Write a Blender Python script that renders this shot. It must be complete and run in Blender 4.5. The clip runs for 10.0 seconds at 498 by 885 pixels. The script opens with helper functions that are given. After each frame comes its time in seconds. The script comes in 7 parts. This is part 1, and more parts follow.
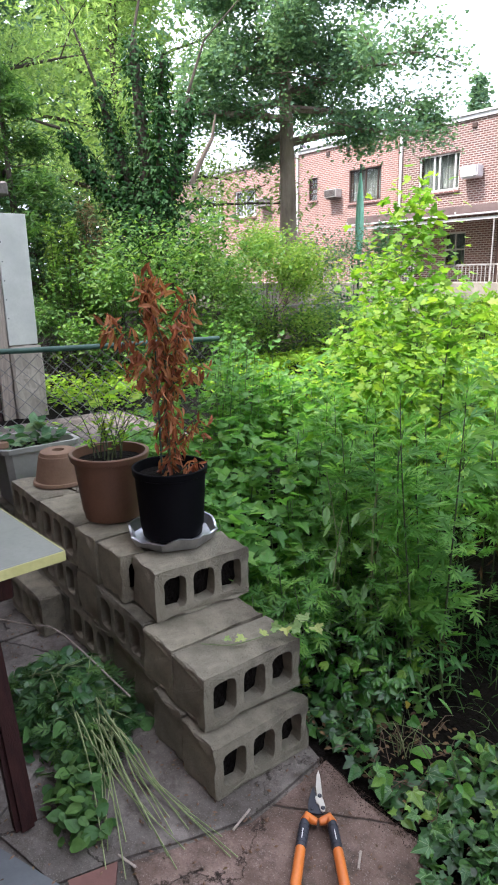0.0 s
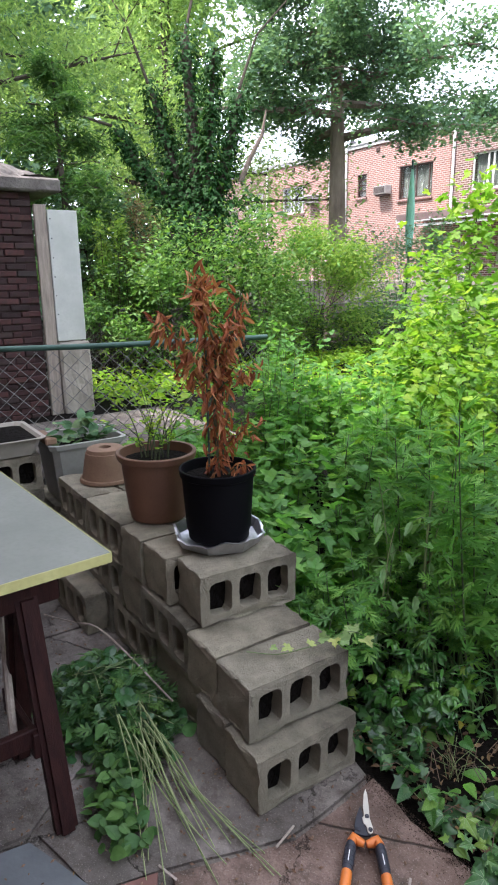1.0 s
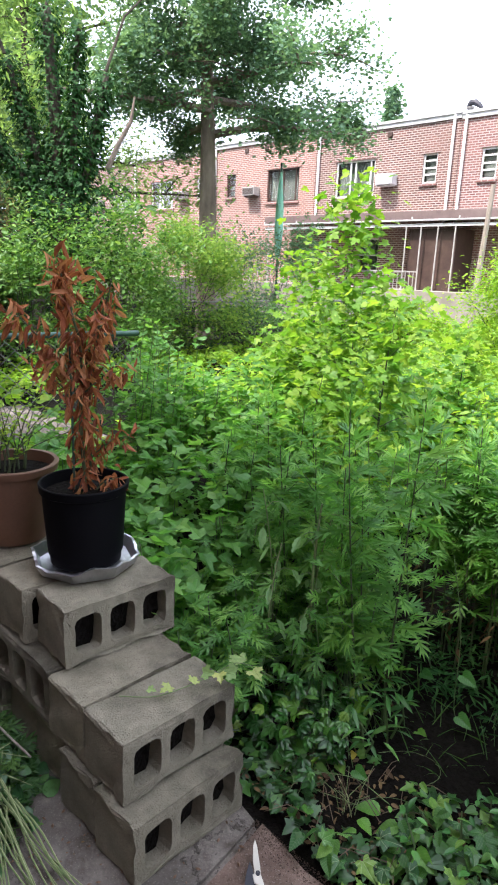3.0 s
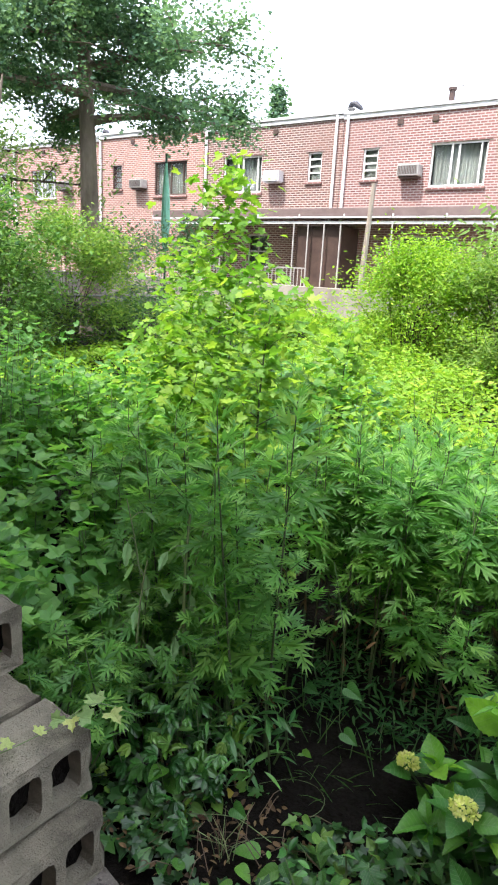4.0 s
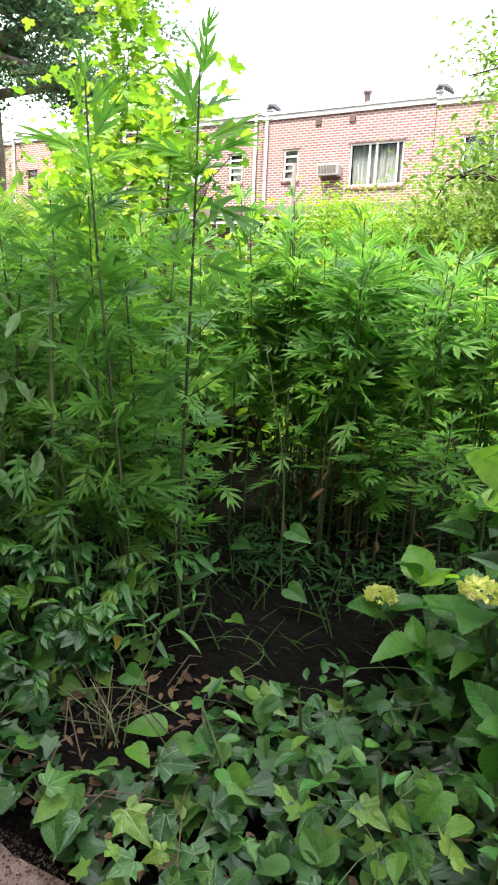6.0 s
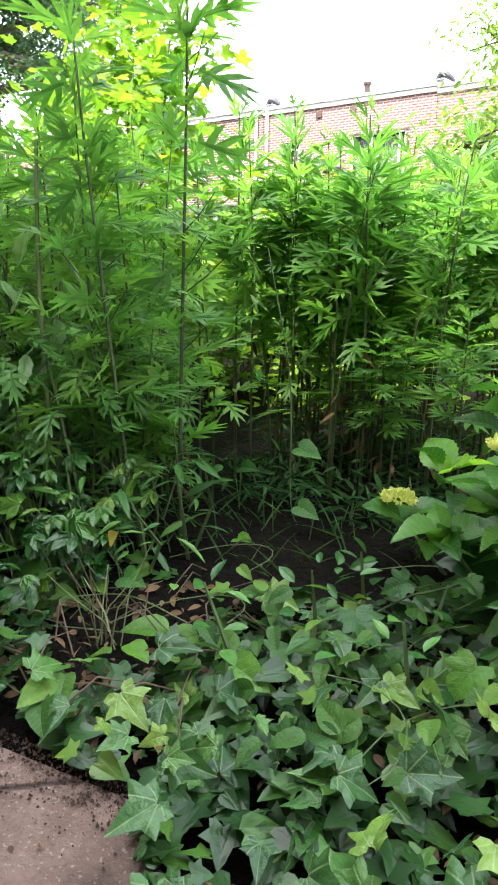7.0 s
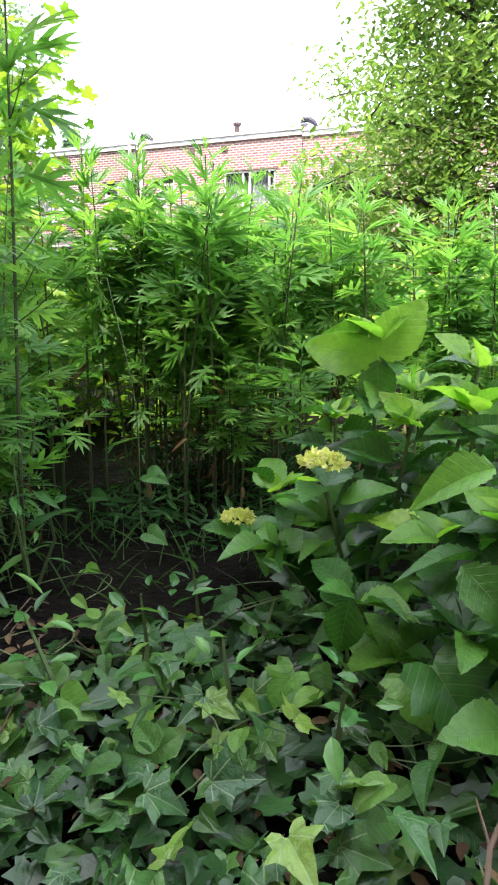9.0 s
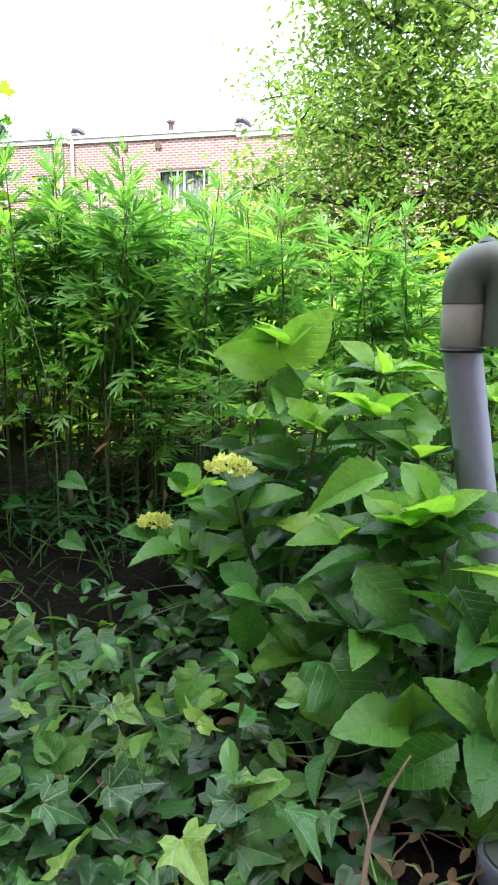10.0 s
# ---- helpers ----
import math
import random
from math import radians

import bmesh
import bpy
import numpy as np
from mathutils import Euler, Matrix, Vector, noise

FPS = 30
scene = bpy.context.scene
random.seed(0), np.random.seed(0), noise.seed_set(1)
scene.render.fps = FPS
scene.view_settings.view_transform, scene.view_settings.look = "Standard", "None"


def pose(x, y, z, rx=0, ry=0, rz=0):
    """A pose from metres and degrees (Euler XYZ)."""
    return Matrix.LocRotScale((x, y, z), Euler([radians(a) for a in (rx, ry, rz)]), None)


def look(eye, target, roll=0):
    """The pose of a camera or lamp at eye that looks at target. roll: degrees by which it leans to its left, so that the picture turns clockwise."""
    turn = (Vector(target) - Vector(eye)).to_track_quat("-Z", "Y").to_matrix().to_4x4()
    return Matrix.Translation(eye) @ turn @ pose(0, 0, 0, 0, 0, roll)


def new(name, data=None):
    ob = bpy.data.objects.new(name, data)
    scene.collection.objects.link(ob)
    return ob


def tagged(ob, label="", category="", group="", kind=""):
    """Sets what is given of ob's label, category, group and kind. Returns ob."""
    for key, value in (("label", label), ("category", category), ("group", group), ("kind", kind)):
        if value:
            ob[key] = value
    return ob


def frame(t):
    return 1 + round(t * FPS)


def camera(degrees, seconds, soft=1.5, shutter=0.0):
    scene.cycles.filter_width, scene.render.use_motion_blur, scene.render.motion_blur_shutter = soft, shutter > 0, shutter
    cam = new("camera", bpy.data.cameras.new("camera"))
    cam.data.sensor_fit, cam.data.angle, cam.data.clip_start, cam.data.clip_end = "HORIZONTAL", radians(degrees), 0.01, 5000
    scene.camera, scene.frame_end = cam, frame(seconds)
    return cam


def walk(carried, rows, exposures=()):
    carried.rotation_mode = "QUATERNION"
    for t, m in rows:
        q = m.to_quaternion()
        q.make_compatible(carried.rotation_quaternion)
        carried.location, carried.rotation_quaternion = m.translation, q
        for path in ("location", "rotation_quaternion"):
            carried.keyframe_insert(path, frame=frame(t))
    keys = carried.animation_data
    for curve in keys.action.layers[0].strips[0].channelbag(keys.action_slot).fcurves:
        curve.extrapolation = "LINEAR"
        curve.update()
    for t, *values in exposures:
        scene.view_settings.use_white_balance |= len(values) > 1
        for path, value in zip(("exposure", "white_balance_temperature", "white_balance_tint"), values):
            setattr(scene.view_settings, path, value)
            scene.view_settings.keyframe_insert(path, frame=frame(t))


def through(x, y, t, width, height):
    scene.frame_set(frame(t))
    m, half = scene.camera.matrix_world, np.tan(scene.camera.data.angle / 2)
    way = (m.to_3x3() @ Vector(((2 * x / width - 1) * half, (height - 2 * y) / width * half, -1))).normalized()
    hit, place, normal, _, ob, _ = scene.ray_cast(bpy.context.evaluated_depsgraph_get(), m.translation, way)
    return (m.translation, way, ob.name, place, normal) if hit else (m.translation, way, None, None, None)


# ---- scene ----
cam = camera(42.9, 10.0, 2.0)
PATH = [
    (0, (0.373, -1.423, 1.572), (-1.156, -0.239, 1.061), -1.0),
    (0.5, (0.373, -1.396, 1.571), (-1.211, -0.29, 1.055), -0.9),
    (1, (0.302, -1.409, 1.574), (-1.302, -0.332, 1.057), -0.7),
    (1.5, (0.209, -1.428, 1.568), (-1.4, -0.359, 1.048), -0.5),
    (2, (0.159, -1.441, 1.556), (-1.43, -0.342, 1.037), -0.2),
    (2.5, (0.133, -1.396, 1.555), (-1.357, -0.167, 1.038), 1.0),
    (3, (0.096, -1.285, 1.551), (-1.244, 0.106, 1.033), 2.3),
    (3.2, (0.081, -1.218, 1.565), (-1.208, 0.217, 1.034), 2.6),
    (4.3, (-0.008, -1.005, 1.482), (-1.022, 0.643, 0.977), 3.3),
    (4.5, (-0.051, -0.971, 1.453), (-1.015, 0.708, 0.951), 3.5),
    (5, (-0.116, -0.879, 1.325), (-1.033, 0.832, 0.845), 3.3),
    (5.5, (-0.111, -0.756, 1.001), (-1.028, 0.96, 0.539), 3.5),
    (6, (-0.102, -0.666, 0.748), (-1.025, 1.054, 0.314), 2.5),
    (6.2, (-0.103, -0.646, 0.7), (-1.029, 1.073, 0.265), 2.6),
    (7.3, (-0.114, -0.615, 0.506), (-1.074, 1.088, 0.083), 0.2),
    (7.5, (-0.113, -0.617, 0.508), (-1.083, 1.085, 0.102), -0.0),
    (8, (-0.112, -0.619, 0.516), (-1.088, 1.09, 0.162), -0.4),
    (8.5, (-0.068, -0.607, 0.524), (-0.935, 1.163, 0.186), -0.4),
    (9, (-0.018, -0.6, 0.526), (-0.653, 1.267, 0.193), 0.5),
    (9.5, (0.012, -0.597, 0.533), (-0.477, 1.314, 0.204), 0.9),
    (10, (0.027, -0.599, 0.538), (-0.422, 1.322, 0.205), 0.9),
]
walk(cam, [(t, look(eye, target, roll)) for t, eye, target, roll in PATH],
     [(0, 1.12, 6300, 22), (3, 1.12, 6350, 21), (4.5, 1.13, 6400, 17), (5.5, 1.3, 6600, 18), (6.2, 1.56, 6850, 18), (7.4, 1.92, 6550, 17), (8.4, 1.58, 6500, 22), (9.2, 1.57, 6500, 20), (10, 1.66, 6450, 16)])

# ---------------------------------------------------------------- world and sun
SUN_AZ, SUN_EL = 196.0, 62.0      # degrees: where the sun stands (from +y clockwise), and its height
world = bpy.data.worlds.new("hazy_sky")
scene.world = world
world.use_nodes = True
wn = world.node_tree.nodes
sky = wn.new("ShaderNodeTexSky")
sky.sky_type = "NISHITA"
sky.sun_disc = False
sky.sun_elevation = radians(SUN_EL)
sky.sun_rotation = radians(SUN_AZ)
sky.dust_density, sky.air_density, sky.ozone_density = 6.0, 1.0, 1.0
haze = wn.new("ShaderNodeMix")
haze.data_type = "RGBA"
haze.inputs["Factor"].default_value = 0.55
haze.inputs["B"].default_value = (15.4, 16.9, 18.7, 1)
world.node_tree.links.new(sky.outputs[0], haze.inputs["A"])
world.node_tree.links.new(haze.outputs["Result"], wn["Background"].inputs[0])
wn["Background"].inputs[1].default_value = 0.13
sun_data = bpy.data.lights.new("sun", "SUN")
sun_data.energy, sun_data.angle, sun_data.color = 4.8, radians(5), (1.0, 0.95, 0.86)
sun = new("sun", sun_data)
sa, se = radians(SUN_AZ), radians(SUN_EL)
sun_from = Vector((math.sin(sa) * math.cos(se), math.cos(sa) * math.cos(se), math.sin(se)))
sun.matrix_world = look(sun_from * 30, (0, 0, 0))

rng = np.random.default_rng(7)
R = random.Random(11)


# ---------------------------------------------------------------- materials
def node_mat(name):
    m = bpy.data.materials.new(name)
    m.use_nodes = True
    nt = m.node_tree
    return m, nt, nt.nodes["Principled BSDF"]


def ramp(nt, fac, stops):
    n = nt.nodes.new("ShaderNodeValToRGB")
    while len(n.color_ramp.elements) < len(stops):
        n.color_ramp.elements.new(0.5)
    for e, (p, c) in zip(n.color_ramp.elements, stops):
        e.position, e.color = p, (*c, 1)
    nt.links.new(fac, n.inputs[0])
    return n.outputs[0]


def noise_out(nt, scale, detail=4, rough=0.6, coords="Object", stretch=None):
    tc = nt.nodes.new("ShaderNodeTexCoord")
    n = nt.nodes.new("ShaderNodeTexNoise")
    n.inputs["Scale"].default_value, n.inputs["Detail"].default_value, n.inputs["Roughness"].default_value = scale, detail, rough
    out = tc.outputs[coords]
    if stretch:
        mp = nt.nodes.new("ShaderNodeMapping")
        mp.inputs["Scale"].default_value = stretch
        nt.links.new(out, mp.inputs[0])
        out = mp.outputs[0]
    nt.links.new(out, n.inputs["Vector"])
    return n.outputs["Fac"]


def mix(nt, a, b, fac, mode="MIX"):
    n = nt.nodes.new("ShaderNodeMix")
    n.data_type, n.blend_type = "RGBA", mode
    for sock, v in (("A", a), ("B", b), ("Factor", fac)):
        if isinstance(v, (int, float)):
            n.inputs[sock].default_value = v
        elif isinstance(v, tuple):
            n.inputs[sock].default_value = (*v, 1)
        else:
            nt.links.new(v, n.inputs[sock])
    return n.outputs["Result"]


def bump(nt, bsdf, height, strength=0.4, distance=0.01):
    b = nt.nodes.new("ShaderNodeBump")
    b.inputs["Strength"].default_value, b.inputs["Distance"].default_value = strength, distance
    nt.links.new(height, b.inputs["Height"])
    nt.links.new(b.outputs[0], bsdf.inputs["Normal"])


def plain(name, dark, light, scale=8.0, rough=0.7, metal=0.0, relief=0.3, dist=0.004, fine=60.0, coords="Object", stretch=None, spec=0.5):
    """A surface that varies between two colours at a coarse and a fine scale, with relief."""
    m, nt, bs = node_mat(name)
    a = noise_out(nt, scale, 5, 0.6, coords, stretch)
    f = noise_out(nt, fine, 3, 0.6, coords, stretch)
    c = ramp(nt, a, [(0.3, dark), (0.7, light)])
    mid = tuple((x + y) / 2 * 0.8 for x, y in zip(dark, light))
    c2 = mix(nt, c, mid, ramp(nt, f, [(0.45, (0, 0, 0)), (0.75, (0.6, 0.6, 0.6))]))
    nt.links.new(c2, bs.inputs["Base Color"])
    bs.inputs["Roughness"].default_value, bs.inputs["Metallic"].default_value = rough, metal
    bs.inputs["Specular IOR Level"].default_value = spec
    bump(nt, bs, f, relief, dist)
    return m


def vein_mask(nt, kind):
    """Pale veins on a leaf that lies along its own y: fanned from the base, or paired along the midrib."""
    tc = nt.nodes.new("ShaderNodeTexCoord")
    sp = nt.nodes.new("ShaderNodeSeparateXYZ")
    nt.links.new(tc.outputs["Object"], sp.inputs[0])

    def op(kind_, a, b=None):
        n = nt.nodes.new("ShaderNodeMath")
        n.operation = kind_
        for k, v in enumerate((a, b)):
            if v is None:
                continue
            if isinstance(v, (int, float)):
                n.inputs[k].default_value = v
            else:
                nt.links.new(v, n.inputs[k])
        return n.outputs[0]
    ax = op("ABSOLUTE", sp.outputs["X"])
    y = sp.outputs["Y"]
    dist = ax
    if kind == "fan":
        for deg in (38, 80):
            c, s = math.cos(radians(deg)), math.sin(radians(deg))
            d = op("ABSOLUTE", op("SUBTRACT", op("MULTIPLY", ax, c), op("MULTIPLY", op("SUBTRACT", y, 0.07), s)))
            dist = op("MINIMUM", dist, d)
        width = 0.022
    else:
        fr = op("FRACT", op("MULTIPLY", op("SUBTRACT", y, op("MULTIPLY", ax, 0.75)), 8.0))
        tri = op("MULTIPLY", op("ABSOLUTE", op("SUBTRACT", fr, 0.5)), 0.125)
        dist = op("MINIMUM", dist, tri)
        width = 0.01
    return op("SUBTRACT", 1.0, op("MINIMUM", op("DIVIDE", dist, width), 1.0))


def leaf_mat(name, stops, through=0.4, rough=0.5, per_object=False, gloss=0.35, vein_kind=""):
    """Leaves: colour from leaf to leaf, mottling, gloss, and light that passes through."""
    m, nt, bs = node_mat(name)
    if per_object:
        rnd = nt.nodes.new("ShaderNodeObjectInfo").outputs["Random"]
    else:
        rnd = nt.nodes.new("ShaderNodeNewGeometry").outputs["Random Per Island"]
    c = ramp(nt, rnd, stops)
    f = noise_out(nt, 4 if per_object else 25, 3)
    dark = mix(nt, c, (0.55, 0.6, 0.55), 1.0, "MULTIPLY")
    c = mix(nt, c, dark, ramp(nt, f, [(0.35, (0, 0, 0)), (0.7, (0.75, 0.75, 0.75))]))
    if vein_kind:
        vm = vein_mask(nt, vein_kind)
        pale = mix(nt, c, (0.34, 0.46, 0.24), 0.55)
        half = nt.nodes.new("ShaderNodeMath")
        half.operation = "MULTIPLY"
        half.inputs[1].default_value = 0.8 if vein_kind == "fan" else 0.4
        nt.links.new(vm, half.inputs[0])
        c = mix(nt, c, pale, half.outputs[0])
    nt.links.new(c, bs.inputs["Base Color"])
    bs.inputs["Roughness"].default_value = rough
    bs.inputs["Specular IOR Level"].default_value = gloss
    h = noise_out(nt, 9 if per_object else 90, 2)
    if vein_kind:
        low = nt.nodes.new("ShaderNodeMath")
        low.operation = "MULTIPLY_ADD"
        low.inputs[1].default_value = -0.22
        nt.links.new(vm, low.inputs[0])
        nt.links.new(h, low.inputs[2])
        bump(nt, bs, low.outputs[0], 0.6, 0.003)
    else:
        bump(nt, bs, h, 0.35, 0.004)
    tr = nt.nodes.new("ShaderNodeBsdfTranslucent")
    warm = mix(nt, c, (1.2, 1.22, 0.66), 1.0, "MULTIPLY")
    nt.links.new(warm, tr.inputs[0])
    mx = nt.nodes.new("ShaderNodeMixShader")
    mx.inputs[0].default_value = through
    nt.links.new(bs.outputs[0], mx.inputs[1])
    nt.links.new(tr.outputs[0], mx.inputs[2])
    nt.links.new(mx.outputs[0], nt.nodes["Material Output"].inputs[0])
    return m


def brick_mat(name, c1, c2, mortar, stain, scale_noise=0.6, width=0.215, height=0.076, gap=0.015):
    """Brickwork in the x-z or y-z plane, by object coordinates."""
    m, nt, bs = node_mat(name)
    tc = nt.nodes.new("ShaderNodeTexCoord")
    sp = nt.nodes.new("ShaderNodeSeparateXYZ")
    nt.links.new(tc.outputs["Object"], sp.inputs[0])
    ad = nt.nodes.new("ShaderNodeMath")
    ad.operation = "ADD"
    nt.links.new(sp.outputs["X"], ad.inputs[0])
    nt.links.new(sp.outputs["Y"], ad.inputs[1])
    cb = nt.nodes.new("ShaderNodeCombineXYZ")
    nt.links.new(ad.outputs[0], cb.inputs["X"])
    nt.links.new(sp.outputs["Z"], cb.inputs["Y"])
    br = nt.nodes.new("ShaderNodeTexBrick")
    nt.links.new(cb.outputs[0], br.inputs["Vector"])
    br.inputs["Color1"].default_value, br.inputs["Color2"].default_value, br.inputs["Mortar"].default_value = (*c1, 1), (*c2, 1), (*mortar, 1)
    br.inputs["Scale"].default_value = 1.0
    br.inputs["Brick Width"].default_value, br.inputs["Row Height"].default_value = width, height
    br.inputs["Mortar Size"].default_value = gap
    br.inputs["Mortar Smooth"].default_value = 0.1
    br.inputs["Bias"].default_value = -0.15
    n = noise_out(nt, scale_noise, 6, 0.65)
    c = mix(nt, br.outputs["Color"], stain, ramp(nt, n, [(0.4, (0, 0, 0)), (0.75, (0.5, 0.5, 0.5))]))
    nt.links.new(c, bs.inputs["Base Color"])
    bs.inputs["Roughness"].default_value = 0.85
    inv = nt.nodes.new("ShaderNodeMath")
    inv.operation = "SUBTRACT"
    inv.inputs[0].default_value = 1.0
    nt.links.new(br.outputs["Fac"], inv.inputs[1])
    bump(nt, bs, inv.outputs[0], 0.6, 0.01)
    return m


def glass_mat(name, tint=(0.8, 0.88, 0.85), rough=0.03):
    m, nt, bs = node_mat(name)
    bs.inputs["Base Color"].default_value = (*tint, 1)
    bs.inputs["Transmission Weight"].default_value = 1.0
    bs.inputs["Roughness"].default_value = rough
    bs.inputs["IOR"].default_value = 1.3
    return m


def concrete_mat(name="worn_concrete", tones=((0.06, 0.054, 0.046), (0.125, 0.112, 0.097), (0.24, 0.215, 0.19)), relief=0.8):
    """Old patio concrete: stains, dirt, pale and dark aggregate, hairline cracks."""
    m, nt, bs = node_mat(name)
    a = noise_out(nt, 3.5, 6, 0.7)
    dirt = noise_out(nt, 9, 6, 0.75)
    fine = noise_out(nt, 120, 3, 0.7)
    speck = noise_out(nt, 230, 1, 0.5)
    c = ramp(nt, a, list(zip((0.32, 0.5, 0.68), tones)))
    c = mix(nt, c, (0.05, 0.04, 0.03), ramp(nt, dirt, [(0.5, (0, 0, 0)), (0.68, (0.85, 0.85, 0.85))]))
    c = mix(nt, c, (0.36, 0.32, 0.28), ramp(nt, speck, [(0.62, (0, 0, 0)), (0.75, (0.45, 0.45, 0.45))]))
    c = mix(nt, c, (0.04, 0.035, 0.03), ramp(nt, fine, [(0.6, (0, 0, 0)), (0.75, (0.7, 0.7, 0.7))]))
    vo = nt.nodes.new("ShaderNodeTexVoronoi")
    vo.feature = "DISTANCE_TO_EDGE"
    vo.inputs["Scale"].default_value = 2.3
    tc = nt.nodes.new("ShaderNodeTexCoord")
    wob = nt.nodes.new("ShaderNodeVectorMath")
    wob.operation = "MULTIPLY_ADD"
    wob.inputs[1].default_value = (0.25, 0.25, 0.25)
    nt.links.new(dirt, wob.inputs[0])
    nt.links.new(tc.outputs["Object"], wob.inputs[2])
    nt.links.new(wob.outputs[0], vo.inputs["Vector"])
    crack = ramp(nt, vo.outputs["Distance"], [(0.0, (0.8, 0.8, 0.8)), (0.012, (0, 0, 0))])
    c = mix(nt, c, (0.03, 0.025, 0.02), crack)
    nt.links.new(c, bs.inputs["Base Color"])
    bs.inputs["Roughness"].default_value = 0.9
    bs.inputs["Specular IOR Level"].default_value = 0.25
    sb = nt.nodes.new("ShaderNodeMath")
    sb.operation = "SUBTRACT"
    nt.links.new(dirt, sb.inputs[0])
    nt.links.new(crack, sb.inputs[1])
    sm = nt.nodes.new("ShaderNodeMath")
    sm.operation = "MULTIPLY_ADD"
    sm.inputs[1].default_value = 0.35
    nt.links.new(fine, sm.inputs[0])
    nt.links.new(sb.outputs[0], sm.inputs[2])
    bump(nt, bs, sm.outputs[0], relief, 0.012)
    return m


def old_brick():
    """Single dark weathered bricks that differ from one to the next."""
    m, nt, bs = node_mat("old_brick")
    info = nt.nodes.new("ShaderNodeObjectInfo").outputs["Random"]
    c = ramp(nt, info, [(0.0, (0.022, 0.012, 0.012)), (0.5, (0.055, 0.02, 0.019)), (0.85, (0.085, 0.032, 0.028)), (1.0, (0.035, 0.028, 0.026))])
    f = noise_out(nt, 22, 5, 0.7)
    c = mix(nt, c, (0.03, 0.022, 0.02), ramp(nt, f, [(0.4, (0, 0, 0)), (0.7, (0.8, 0.8, 0.8))]))
    nt.links.new(c, bs.inputs["Base Color"])
    bs.inputs["Roughness"].default_value = 0.9
    bump(nt, bs, f, 0.8, 0.012)
    return m


def block_mat():
    """Pale concrete with pits, dark water stains and a little moss."""
    m, nt, bs = node_mat("concrete_block")
    a = noise_out(nt, 5, 6, 0.65, "Object")
    st = noise_out(nt, 2.2, 5, 0.7, "Object")
    fine = noise_out(nt, 190, 3, 0.7)
    pits = noise_out(nt, 260, 2, 0.5)
    c = ramp(nt, a, [(0.3, (0.165, 0.158, 0.12)), (0.7, (0.35, 0.332, 0.262))])
    c = mix(nt, c, (0.075, 0.07, 0.055), ramp(nt, st, [(0.48, (0, 0, 0)), (0.66, (0.75, 0.75, 0.75))]))
    c = mix(nt, c, (0.08, 0.07, 0.055), ramp(nt, pits, [(0.6, (0, 0, 0)), (0.7, (0.55, 0.55, 0.55))]))
    c = mix(nt, c, (0.38, 0.35, 0.29), ramp(nt, fine, [(0.55, (0, 0, 0)), (0.8, (0.6, 0.6, 0.6))]))
    info = nt.nodes.new("ShaderNodeObjectInfo").outputs["Random"]
    c = mix(nt, c, ramp(nt, info, [(0.0, (0.72, 0.72, 0.7)), (1.0, (1.1, 1.05, 0.98))]), 1.0, "MULTIPLY")
    nt.links.new(c, bs.inputs["Base Color"])
    bs.inputs["Roughness"].default_value = 0.95
    bs.inputs["Specular IOR Level"].default_value = 0.2
    mx = nt.nodes.new("ShaderNodeMath")
    mx.operation = "SUBTRACT"
    nt.links.new(fine, mx.inputs[0])
    nt.links.new(ramp(nt, pits, [(0.6, (0, 0, 0)), (0.72, (1, 1, 1))]), mx.inputs[1])
    bump(nt, bs, mx.outputs[0], 1.0, 0.007)
    return m


